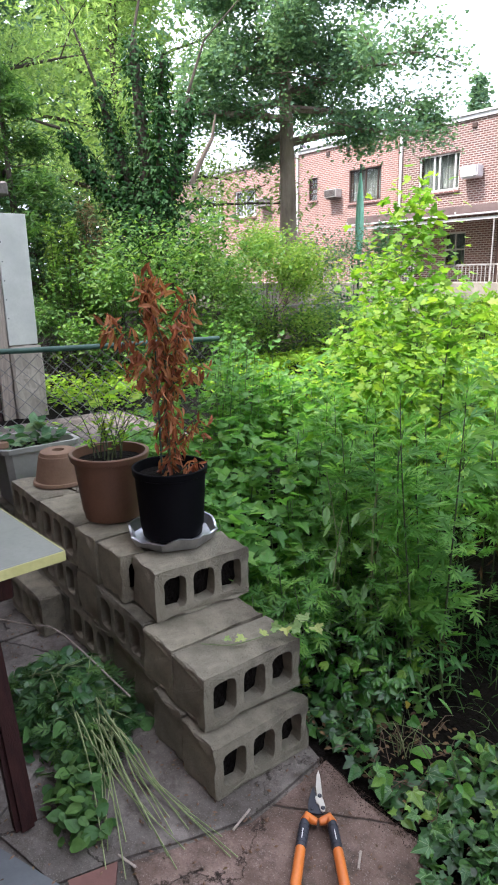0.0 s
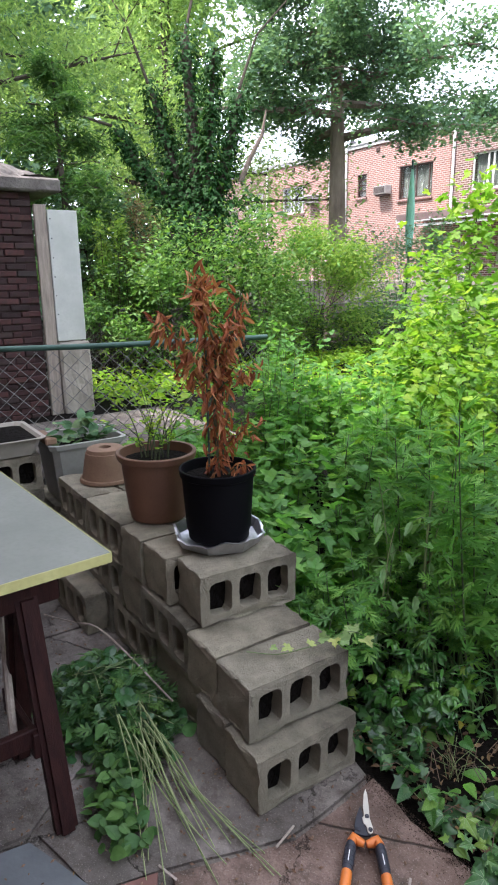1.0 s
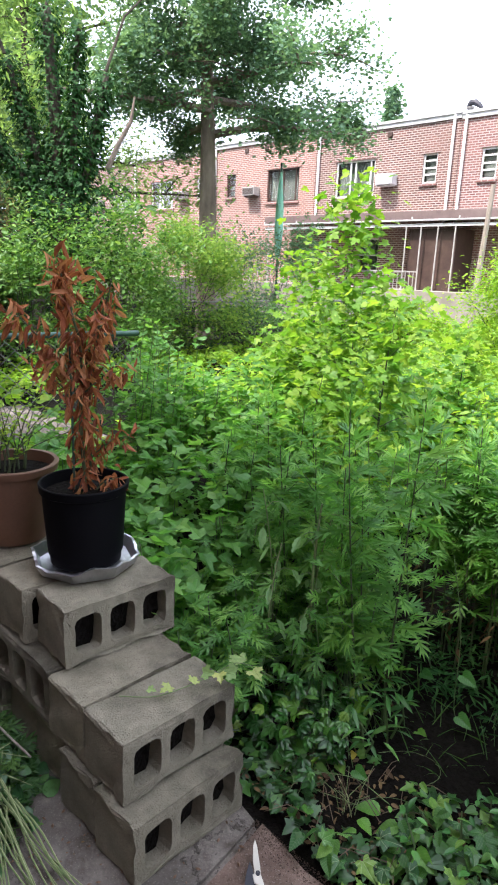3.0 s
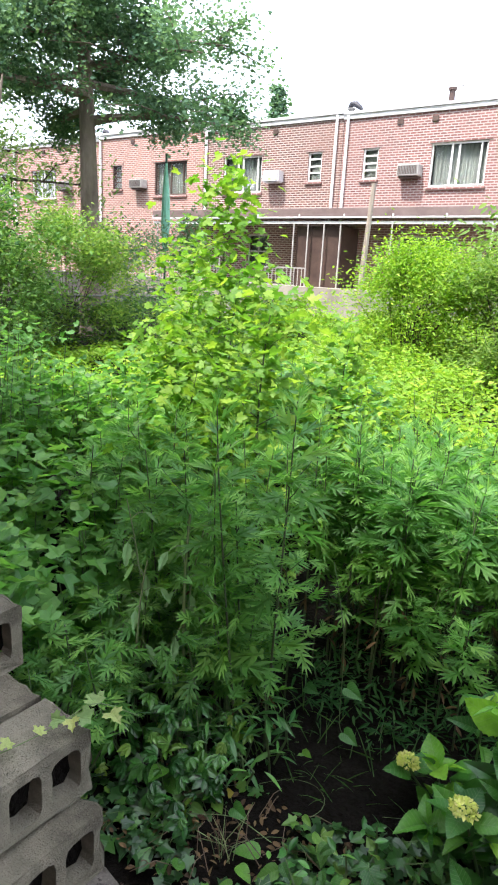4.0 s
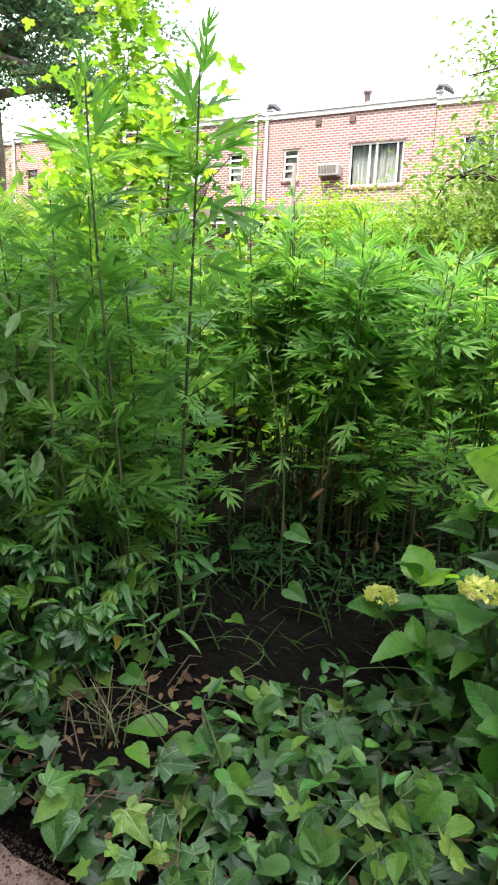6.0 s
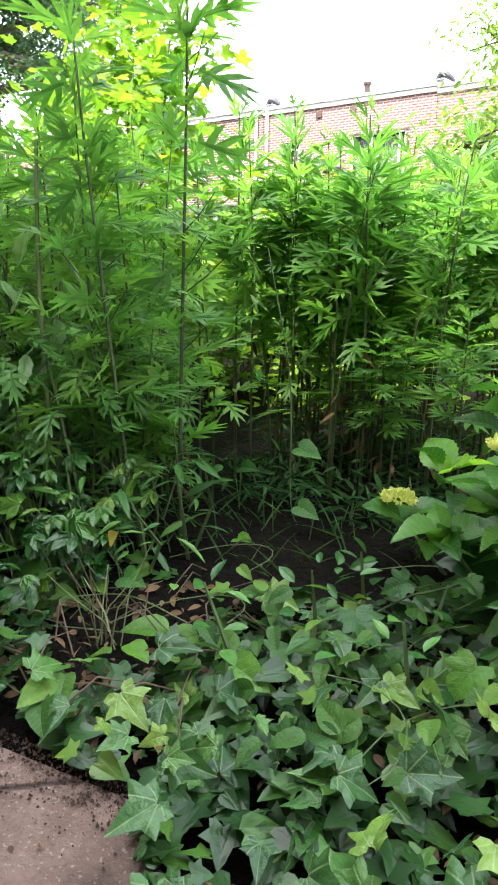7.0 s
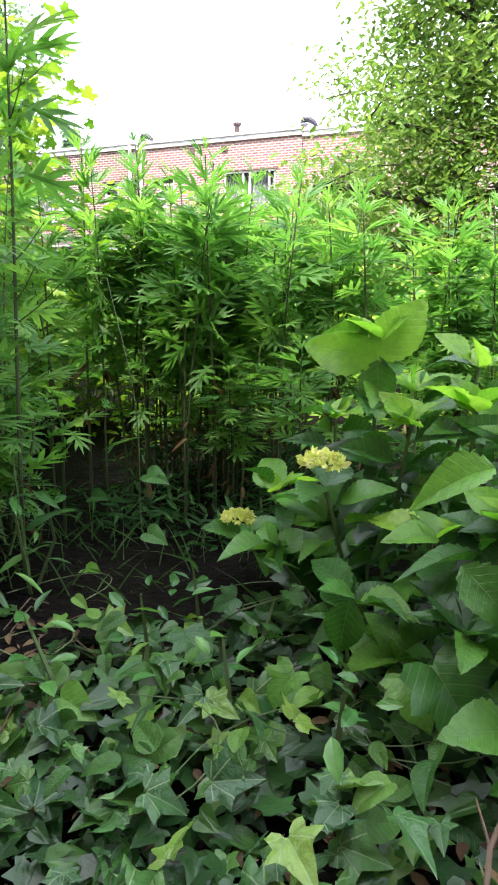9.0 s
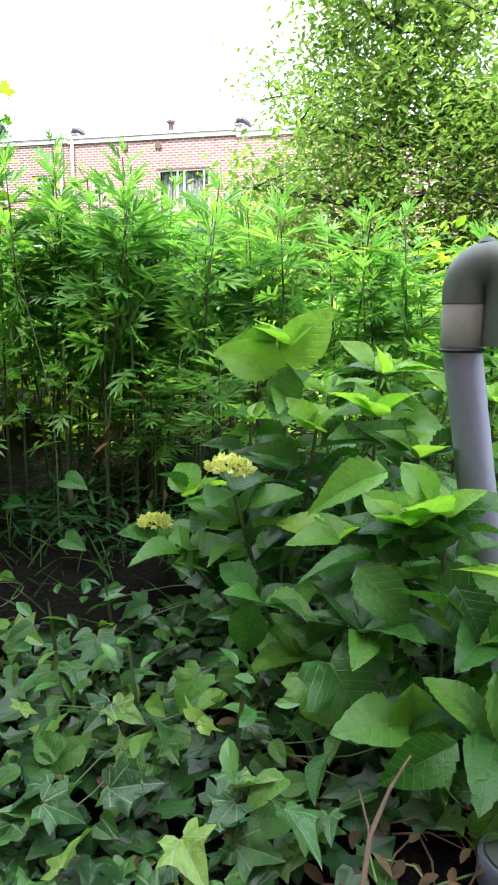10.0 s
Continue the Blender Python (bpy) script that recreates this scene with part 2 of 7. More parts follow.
G = {
    "mug": leaf_mat("mugwort_leaf", [(0.0, (0.09, 0.26, 0.064)), (0.6, (0.155, 0.385, 0.082)), (1.0, (0.25, 0.49, 0.11))], 0.58, 0.45, gloss=0.45),
    "weed": leaf_mat("field_weed_leaf", [(0.0, (0.16, 0.35, 0.03)), (0.6, (0.26, 0.47, 0.042)), (1.0, (0.4, 0.55, 0.06))], 0.5),
    "sap": leaf_mat("sapling_leaf", [(0.0, (0.11, 0.28, 0.03)), (0.6, (0.19, 0.38, 0.04)), (1.0, (0.32, 0.48, 0.06))], 0.52),
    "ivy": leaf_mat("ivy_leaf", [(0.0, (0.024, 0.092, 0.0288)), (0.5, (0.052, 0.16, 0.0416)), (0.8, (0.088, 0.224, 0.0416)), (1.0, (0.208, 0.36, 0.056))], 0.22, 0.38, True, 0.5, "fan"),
    "bindleaf": leaf_mat("bindweed_leaf", [(0.0, (0.039, 0.14, 0.0273)), (0.5, (0.078, 0.218, 0.0351)), (1.0, (0.164, 0.335, 0.0507))], 0.38, 0.42, True, 0.35, "pair"),
    # Darker ivy for the under layer; shade in the gaps is in this colour.
    "ivyshade": leaf_mat("shaded_ivy_leaf", [(0.0, (0.0153, 0.0527, 0.0153)), (0.6, (0.0323, 0.106, 0.0238)), (0.9, (0.068, 0.183, 0.0323)), (1.0, (0.145, 0.281, 0.0425))], 0.18, 0.32, False, 0.45),
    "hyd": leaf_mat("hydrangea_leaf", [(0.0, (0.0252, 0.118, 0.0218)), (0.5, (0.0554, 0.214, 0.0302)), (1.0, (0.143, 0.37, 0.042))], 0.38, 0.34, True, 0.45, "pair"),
    # Lime stops put light shining through the top leaves into their colour.
    "hydlit": leaf_mat("backlit_hydrangea_leaf", [(0.0, (0.15, 0.42, 0.04)), (0.5, (0.26, 0.56, 0.06)), (1.0, (0.36, 0.64, 0.08))], 0.55, 0.26, True, 0.55, "pair"),
    "dark": leaf_mat("shade_leaf", [(0.0, (0.05, 0.14, 0.04)), (0.6, (0.085, 0.2, 0.055)), (1.0, (0.14, 0.28, 0.07))], 0.45),
    "ivyt": leaf_mat("tree_ivy_leaf", [(0.0, (0.02, 0.075, 0.022)), (0.6, (0.035, 0.115, 0.035)), (1.0, (0.06, 0.15, 0.045))], 0.3, 0.6, False, 0.15),
    "gloss": leaf_mat("glossy_creeper_leaf", [(0.0, (0.0234, 0.108, 0.0234)), (0.5, (0.0495, 0.18, 0.0342)), (0.85, (0.09, 0.27, 0.0405)), (1.0, (0.234, 0.378, 0.063))], 0.35, 0.22, True, 0.65),
    "heap": leaf_mat("wilting_broad_leaf", [(0.0, (0.03, 0.1, 0.035)), (0.6, (0.06, 0.17, 0.055)), (1.0, (0.12, 0.27, 0.08))], 0.25, 0.3, False, 0.5),
    "creep": leaf_mat("creeper_leaf", [(0.0, (0.035, 0.14, 0.035)), (0.6, (0.07, 0.23, 0.05)), (1.0, (0.15, 0.36, 0.07))], 0.3, 0.3, False, 0.5),
    "droop": leaf_mat("drooping_pale_leaf", [(0.0, (0.15, 0.31, 0.12)), (0.6, (0.24, 0.42, 0.19)), (1.0, (0.38, 0.52, 0.28))], 0.4, 0.4, False, 0.4),
    # Darker copy of the hydrangea leaf: shade inside the bush put into the colour.
    "hydshade": leaf_mat("shaded_hydrangea_leaf", [(0.0, (0.0187, 0.085, 0.0153)), (0.6, (0.0357, 0.153, 0.0221)), (1.0, (0.0723, 0.238, 0.0306))], 0.3, 0.33, gloss=0.5),
    "hedge": leaf_mat("hedge_leaf", [(0.0, (0.08, 0.2, 0.05)), (0.6, (0.14, 0.3, 0.07)), (1.0, (0.24, 0.4, 0.1))], 0.45),
    "sprig": leaf_mat("pale_sprig_leaf", [(0.0, (0.22, 0.36, 0.13)), (0.6, (0.34, 0.46, 0.17)), (1.0, (0.46, 0.5, 0.16))], 0.4, 0.5, True),
    "deadvine": leaf_mat("withered_vine_leaf", [(0.0, (0.12, 0.09, 0.05)), (0.6, (0.22, 0.16, 0.09)), (1.0, (0.3, 0.24, 0.12))], 0.3, 0.7),
    # Both tree leaves are paled and blued: distance haze put into the colour.
    "tree": leaf_mat("hazed_tree_leaf", [(0.0, (0.11, 0.215, 0.15)), (0.6, (0.16, 0.29, 0.19)), (1.0, (0.23, 0.37, 0.23))], 0.45, 0.7, gloss=0.12),
    "light": leaf_mat("hazed_light_leaf", [(0.0, (0.19, 0.33, 0.125)), (0.6, (0.27, 0.42, 0.165)), (1.0, (0.35, 0.49, 0.22))], 0.58, 0.65, gloss=0.15),
    "vine": leaf_mat("vine_leaf", [(0.0, (0.14, 0.27, 0.06)), (0.55, (0.21, 0.37, 0.085)), (1.0, (0.33, 0.46, 0.12))], 0.6),
    "vinetree": leaf_mat("hanging_vine_leaf", [(0.0, (0.128, 0.246, 0.0722)), (0.55, (0.172, 0.304, 0.088)), (1.0, (0.264, 0.378, 0.106))], 0.53, 0.7, gloss=0.12),
    "dry": leaf_mat("dry_leaf", [(0.0, (0.17, 0.048, 0.024)), (0.6, (0.38, 0.125, 0.055)), (1.0, (0.52, 0.25, 0.12))], 0.35, 0.7),
    "pale": leaf_mat("pale_weed_leaf", [(0.0, (0.05, 0.14, 0.06)), (0.6, (0.09, 0.2, 0.09)), (1.0, (0.2, 0.3, 0.14))], 0.3, 0.6),
    "yellow": leaf_mat("yellowed_leaf", [(0.0, (0.4, 0.33, 0.06)), (1.0, (0.5, 0.42, 0.1))], 0.3),
    "petal": leaf_mat("yellow_petal", [(0.0, (0.66, 0.74, 0.2)), (0.75, (0.82, 0.83, 0.34)), (1.0, (0.8, 0.72, 0.45))], 0.35, 0.6),
    "straw": leaf_mat("cut_stem", [(0.0, (0.1, 0.17, 0.06)), (0.6, (0.19, 0.27, 0.11)), (1.0, (0.36, 0.39, 0.2))], 0.15, 0.6),
    "litter": leaf_mat("leaf_litter", [(0.0, (0.05, 0.03, 0.015)), (0.6, (0.11, 0.065, 0.03)), (1.0, (0.2, 0.13, 0.06))], 0.1, 0.8),
    "stem": plain("green_stem", (0.05, 0.1, 0.03), (0.1, 0.15, 0.05), 12, 0.6),
    "rstem": plain("brown_green_stem", (0.03, 0.05, 0.016), (0.06, 0.085, 0.028), 12, 0.6),
    "bark": plain("grey_bark", (0.11, 0.085, 0.065), (0.26, 0.21, 0.17), 5, 0.9, 0, 0.9, 0.03, 24, "Object", (1, 1, 0.3)),
    "darkbark": plain("dark_bark", (0.03, 0.025, 0.018), (0.09, 0.075, 0.055), 5, 0.9, 0, 0.9, 0.03, 24, "Object", (1, 1, 0.3)),
    # Darker than real soil: the shade under plants is put into this colour.
    "soil": plain("shade_toned_soil", (0.0028, 0.0025, 0.002), (0.0095, 0.008, 0.0062), 3, 0.95, 0, 0.9, 0.03, 45, spec=0.08),
    "concrete": concrete_mat(),
    "block": block_mat(),
    "crumb": plain("reddish_soil_crumbs", (0.03, 0.018, 0.012), (0.09, 0.055, 0.04), 30, 0.95),
    "twig": plain("dry_twig_bark", (0.06, 0.04, 0.025), (0.17, 0.12, 0.075), 30, 0.85),
    "pinkcrete": concrete_mat("pinkish_concrete", ((0.075, 0.05, 0.039), (0.14, 0.097, 0.076), (0.24, 0.172, 0.14)), 1.0),
    "slate": plain("blue_slate", (0.065, 0.075, 0.08), (0.13, 0.145, 0.15), 4, 0.7, 0, 0.5, 0.004, 40),
    "redstone": plain("red_paver", (0.1, 0.045, 0.035), (0.2, 0.1, 0.08), 5, 0.85, 0, 0.5, 0.004, 60),
    "black": plain("black_plastic", (0.002, 0.002, 0.003), (0.005, 0.005, 0.006), 6, 0.6, 0, 0.1, 0.002, 120, spec=0.06),
    "brownpot": plain("brown_plastic", (0.095, 0.045, 0.025), (0.145, 0.07, 0.039), 5, 0.55, 0, 0.15, 0.002, 100),
    "clay": plain("clay", (0.13, 0.078, 0.048), (0.21, 0.13, 0.08), 7, 0.85, 0, 0.4, 0.003, 90),
    "foil": plain("foil", (0.4, 0.41, 0.43), (0.6, 0.61, 0.63), 14, 0.38, 1.0, 0.5, 0.004, 40),
    "greyplastic": plain("grey_plastic", (0.2, 0.21, 0.185), (0.3, 0.31, 0.28), 4, 0.6, 0, 0.15, 0.002, 60),
    "table": plain("table_laminate", (0.13, 0.14, 0.12), (0.185, 0.196, 0.17), 3, 0.45, 0, 0.15, 0.002, 50),
    "yellowedge": plain("yellow_edge", (0.38, 0.37, 0.13), (0.48, 0.47, 0.2), 9, 0.7),
    "darkwood": plain("dark_wood", (0.012, 0.004, 0.004), (0.032, 0.011, 0.009), 8, 0.6, 0, 0.5, 0.004, 60, "Object", (6, 6, 1), 0.15),
    "greywood": plain("weathered_wood", (0.2, 0.17, 0.14), (0.4, 0.35, 0.29), 8, 0.85, 0, 0.6, 0.004, 60, "Object", (6, 6, 0.6)),
    "steel": plain("worn_steel", (0.4, 0.38, 0.33), (0.62, 0.59, 0.52), 20, 0.45, 0.5, 0.3, 0.002, 80),
    "galv": plain("galvanised", (0.13, 0.13, 0.125), (0.24, 0.24, 0.23), 8, 0.6, 0.4, 0.2, 0.002, 60),
    "greenpaint": plain("green_painted_metal", (0.02, 0.06, 0.045), (0.04, 0.1, 0.075), 8, 0.5, 0.2),
    "orange": plain("orange_plastic", (0.5, 0.13, 0.018), (0.62, 0.18, 0.03), 9, 0.45, 0, 0.1, 0.001),
    "navy": plain("black_grip", (0.012, 0.014, 0.022), (0.03, 0.033, 0.045), 9, 0.6),
    "pipegrey": plain("grey_pipe", (0.17, 0.19, 0.25), (0.27, 0.29, 0.36), 5, 0.45, 0.15, 0.2, 0.002, 60),
    "pipeelbow": plain("dark_grey_elbow", (0.075, 0.1, 0.085), (0.13, 0.155, 0.135), 6, 0.5, 0.1, 0.25, 0.002, 60),
    "pipecollar": plain("light_grey_collar", (0.26, 0.26, 0.24), (0.36, 0.36, 0.33), 6, 0.6),
    "board": plain("pale_board", (0.4, 0.43, 0.39), (0.55, 0.58, 0.53), 2.5, 0.6, 0, 0.2, 0.002, 40),
    "coping": plain("stone_coping", (0.05, 0.045, 0.04), (0.2, 0.185, 0.165), 3.5, 0.95, 0, 1.0, 0.03, 14),
    "casing": plain("weathered_casing", (0.3, 0.29, 0.27), (0.46, 0.45, 0.42), 6, 0.6),
    "white": plain("white_paint", (0.7, 0.7, 0.68), (0.82, 0.82, 0.8), 4, 0.5),
    "roofedge": plain("grey_roof_edge", (0.42, 0.43, 0.43), (0.58, 0.59, 0.58), 1.5, 0.6),
    "bronze": plain("brown_metal", (0.05, 0.03, 0.025), (0.1, 0.065, 0.05), 2, 0.5, 0.2),
    "awning": plain("brown_awning", (0.12, 0.085, 0.08), (0.2, 0.15, 0.14), 2, 0.55),
    "dim": plain("painted_dim_interior", (0.02, 0.02, 0.02), (0.05, 0.05, 0.05), 1.5, 0.9),
    "curtain": plain("curtain", (0.15, 0.155, 0.15), (0.27, 0.275, 0.26), 10, 0.9, 0, 0.5, 0.03, 20, "Object", (1, 1, 0.05)),
    "stucco": plain("pale_concrete", (0.2, 0.185, 0.15), (0.35, 0.325, 0.27), 1.5, 0.9, 0, 0.5, 0.01, 30),
    "tarp": plain("silver_cover", (0.45, 0.45, 0.46), (0.65, 0.65, 0.66), 6, 0.5, 0, 0.8, 0.03, 12),
    "umbrella": plain("green_canvas", (0.19, 0.5, 0.36), (0.3, 0.62, 0.48), 4, 0.85),
    "brick0": brick_mat("salmon_brick", (0.3, 0.13, 0.098), (0.19, 0.078, 0.06), (0.42, 0.36, 0.325), (0.3, 0.18, 0.145)),
    "brick1": brick_mat("dark_red_brick", (0.158, 0.066, 0.051), (0.075, 0.037, 0.032), (0.405, 0.352, 0.317), (0.211, 0.123, 0.101)),
    "brick2": brick_mat("rose_brick", (0.225, 0.094, 0.079), (0.12, 0.05, 0.043), (0.39, 0.338, 0.318), (0.24, 0.145, 0.125)),
    "brick3": brick_mat("tan_brick", (0.24, 0.105, 0.085), (0.14, 0.062, 0.051), (0.39, 0.338, 0.305), (0.26, 0.16, 0.13)),
    "oldbrick": old_brick(),
    "glass": glass_mat("window_glass"),
}


# ---------------------------------------------------------------- helpers
def obj(name, mesh, parent=None, label="", category="", group="", kind=""):
    ob = new(name, mesh)
    if parent is not None:
        ob.parent = parent
    return tagged(ob, label, category, group, kind)


def empty(name, at=(0, 0, 0), label="", category="", group="", kind="", rz=0.0):
    ob = new(name)
    ob.empty_display_size = 0.05
    ob.location = at
    ob.rotation_euler = (0, 0, rz)
    return tagged(ob, label, category, group, kind)


def part(name, bm, material, parent, label="", smooth=False):
    me = bpy.data.meshes.new(name)
    bm.to_mesh(me)
    bm.free()
    me.materials.append(material)
    if smooth:
        me.shade_smooth()
    ob = new(name, me)
    ob.parent = parent
    return tagged(ob, label)


def raw(name, verts, faces, material, smooth=False):
    me = bpy.data.meshes.new(name)
    me.from_pydata(verts, [], faces)
    me.materials.append(material)
    if smooth:
        me.shade_smooth()
        me.set_sharp_from_angle(angle=radians(38))
    me.update()
    return me


def box(bm, x0, x1, y0, y1, z0, z1, bevel=0.0, seg=1):
    """A box, with its edges rounded if bevel is given."""
    r = bmesh.ops.create_cube(bm, size=1.0)
    vs = r["verts"]
    for v in vs:
        v.co = Vector(((x0 + x1) / 2 + v.co.x * (x1 - x0), (y0 + y1) / 2 + v.co.y * (y1 - y0), (z0 + z1) / 2 + v.co.z * (z1 - z0)))
    if bevel:
        es = {e for v in vs for e in v.link_edges}
        bmesh.ops.bevel(bm, geom=list(es), offset=bevel, segments=seg, affect="EDGES")
    return bm


def boxes(*rows):
    bm = bmesh.new()
    for r in rows:
        box(bm, *r)
    return bm


def tube_arrays(points, radii, sides=6, start=0, cap=True):
    """Vertices and faces of a tapered tube along a line of points."""
    pts = np.asarray(points, float)
    radii = np.broadcast_to(np.asarray(radii, float), (len(pts),))
    tang = np.gradient(pts, axis=0)
    tang /= np.linalg.norm(tang, axis=1)[:, None] + 1e-9
    ref = np.eye(3)[np.argmin(np.abs(tang).max(axis=0))]
    vs, fs = [], []
    ang = np.arange(sides) * 2 * np.pi / sides
    for i, (p, t, r) in enumerate(zip(pts, tang, radii)):
        u = np.cross(t, ref)
        u /= np.linalg.norm(u) + 1e-9
        w = np.cross(u, t)
        vs.extend(p + r * (np.cos(ang)[:, None] * u + np.sin(ang)[:, None] * w))
        if i:
            a, b = start + (i - 1) * sides, start + i * sides
            for k in range(sides):
                fs.append((a + k, a + (k + 1) % sides, b + (k + 1) % sides, b + k))
    if cap:
        fs.append(tuple(start + k for k in range(sides))[::-1])
        fs.append(tuple(start + (len(pts) - 1) * sides + k for k in range(sides)))
    return vs, fs


def bend(points, n=24):
    """A smooth line through points."""
    p = np.asarray(points, float)
    p = np.vstack([2 * p[0] - p[1], p, 2 * p[-1] - p[-2]])
    out = []
    for u in np.linspace(0, len(p) - 3 - 1e-6, n):
        i, t = int(u), u - int(u)
        a, b, c, d = p[i:i + 4]
        out.append(0.5 * (2 * b + (c - a) * t + (2 * a - 5 * b + 4 * c - d) * t * t + (3 * b - a - 3 * c + d) * t ** 3))
    return np.array(out)


class Tubes:
    """Several tubes gathered into one mesh."""

    def __init__(self):
        self.v, self.f = [], []

    def add(self, points, radii, sides=6):
        v, f = tube_arrays(points, radii, sides, len(self.v))
        self.v.extend(v)
        self.f.extend(f)
        return self

    def mesh(self, name, material, smooth=True):
        return raw(name, [tuple(p) for p in self.v], self.f, material, smooth)


def tube(name, points, radii, material, parent, label="", sides=8):
    return obj(name, Tubes().add(points, radii, sides).mesh(name, material), parent, label)


def lathe(name, profile, material, parent, label="", sides=32, smooth=True):
    """A turned shape from (radius, height) pairs."""
    vs, fs = [], []
    for i, (r, z) in enumerate(profile):
        for k in range(sides):
            a = 2 * math.pi * k / sides
            vs.append((r * math.cos(a), r * math.sin(a), z))
        if i:
            for k in range(sides):
                p, q = (i - 1) * sides, i * sides
                fs.append((p + k, p + (k + 1) % sides, q + (k + 1) % sides, q + k))
    if profile[0][0] > 1e-4:
        fs.append(tuple(range(sides))[::-1])
    me = raw(name, vs, fs, material, smooth)
    return obj(name, me, parent, label)


def leaf_shape(half, fold=0.25, curl=0.25, rib_steps=4):
    """A leaf from one half of its outline (base to tip, pointing along y), folded at the midrib and curling down to the tip."""
    y0, y1 = half[0][1], half[-1][1]
    q = rib_steps
    rib = [(0, y0 + (y1 - y0) * k / q, 0) for k in range(q + 1)]
    right = [(x, y, fold * abs(x)) for x, y in half[1:-1]]
    left = [(-x, y, z) for x, y, z in right]
    m = len(right)
    vs = [(x, y, z - curl * y * abs(y)) for x, y, z in rib + right + left]
    f1 = tuple([0] + list(range(q + 1, q + 1 + m)) + list(range(q, 0, -1)))
    f2 = tuple(list(range(q + 1)) + list(range(q + 2 * m, q + m, -1)))
    return np.array(vs), [f1, f2]


SHAPES = {
    "oval": leaf_shape([(0, 0), (0.16, 0.2), (0.24, 0.45), (0.17, 0.75), (0, 1)]),
    "lance": leaf_shape([(0, 0), (0.09, 0.25), (0.11, 0.5), (0.06, 0.8), (0, 1)], 0.3, 0.3),
    "broad": leaf_shape([(0, 0), (0.22, 0.05), (0.37, 0.28), (0.34, 0.55), (0.17, 0.82), (0, 1)], 0.2, 0.2),
    "leaflet": leaf_shape([(0, 0), (0.1, 0.12), (0.2, 0.35), (0.24, 0.55), (0.19, 0.68), (0.14, 0.82), (0, 1)], 0.3, 0.25),
    "wilted": leaf_shape([(0, 0), (0.1, 0.1), (0.2, 0.3), (0.17, 0.42), (0.2, 0.55), (0.11, 0.7), (0.1, 0.86), (0, 1)], 0.8, -0.25),
    "heart": leaf_shape([(0, 0.1), (0.13, 0), (0.34, 0.08), (0.4, 0.3), (0.28, 0.62), (0.1, 0.88), (0, 1)], 0.2, 0.2),
    "mug": leaf_shape([(0, 0), (0.012, 0.19), (0.09, 0.17), (0.17, 0.22), (0.09, 0.25), (0.03, 0.29), (0.15, 0.345), (0.27, 0.41), (0.38, 0.56), (0.22, 0.485), (0.035, 0.43), (0.14, 0.555),
                       (0.25, 0.68), (0.33, 0.88), (0.17, 0.74), (0.04, 0.61), (0.1, 0.76), (0.15, 0.88), (0.18, 1.04), (0.045, 0.84), (0, 1.12)], 0.14, 0.35),
    "dry": leaf_shape([(0, 0), (0.1, 0.2), (0.16, 0.45), (0.12, 0.75), (0, 1)], 0.55, 0.5),
    "mugtop": leaf_shape([(0, 0), (0.014, 0.22), (0.09, 0.34), (0.17, 0.47), (0.21, 0.66), (0.1, 0.52), (0.028, 0.43), (0.085, 0.6), (0.13, 0.75), (0.15, 0.94), (0.06, 0.74), (0.028, 0.66), (0, 1.1)], 0.2, 0.4),
    "ivy": leaf_shape([(0, 0.1), (0.2, -0.03), (0.37, 0.0), (0.32, 0.2), (0.56, 0.44), (0.27, 0.52), (0.13, 0.84), (0, 1.04)], 0.18, 0.1),
    "maple": leaf_shape([(0, 0.05), (0.14, 0), (0.4, -0.02), (0.36, 0.16), (0.6, 0.38), (0.48, 0.46), (0.5, 0.58), (0.24, 0.5), (0.2, 0.62), (0.26, 0.8), (0.12, 0.84), (0, 1.05)], 0.15, 0.15),
    "fan": leaf_shape([(0, 0), (0.3, 0.35), (0.42, 0.7), (0.2, 0.85), (0, 0.8)], 0.2, 0.1),
    "blade": leaf_shape([(0, 0), (0.008, 0.25), (0.0085, 0.5), (0.006, 0.75), (0, 1)], 0.3, 0.45),
    "far_oval": leaf_shape([(0, 0), (0.2, 0.3), (0.18, 0.68), (0, 1)], 0.25, 0.1, 1),
    "far_fan": leaf_shape([(0, 0), (0.4, 0.6), (0.2, 0.88), (0, 0.8)], 0.2, 0.1, 1),
    "far_lance": leaf_shape([(0, 0), (0.1, 0.35), (0.07, 0.75), (0, 1)], 0.3, 0.15, 1),
    "far_maple": leaf_shape([(0, 0), (0.4, 0.05), (0.5, 0.45), (0.2, 0.5), (0.12, 0.8), (0, 1)], 0.2, 0.2, 1),
    "clump": leaf_shape([(0, 0), (0.3, 0.3), (0.24, 0.7), (0, 1)], 0.3, 0.2, 1),
}


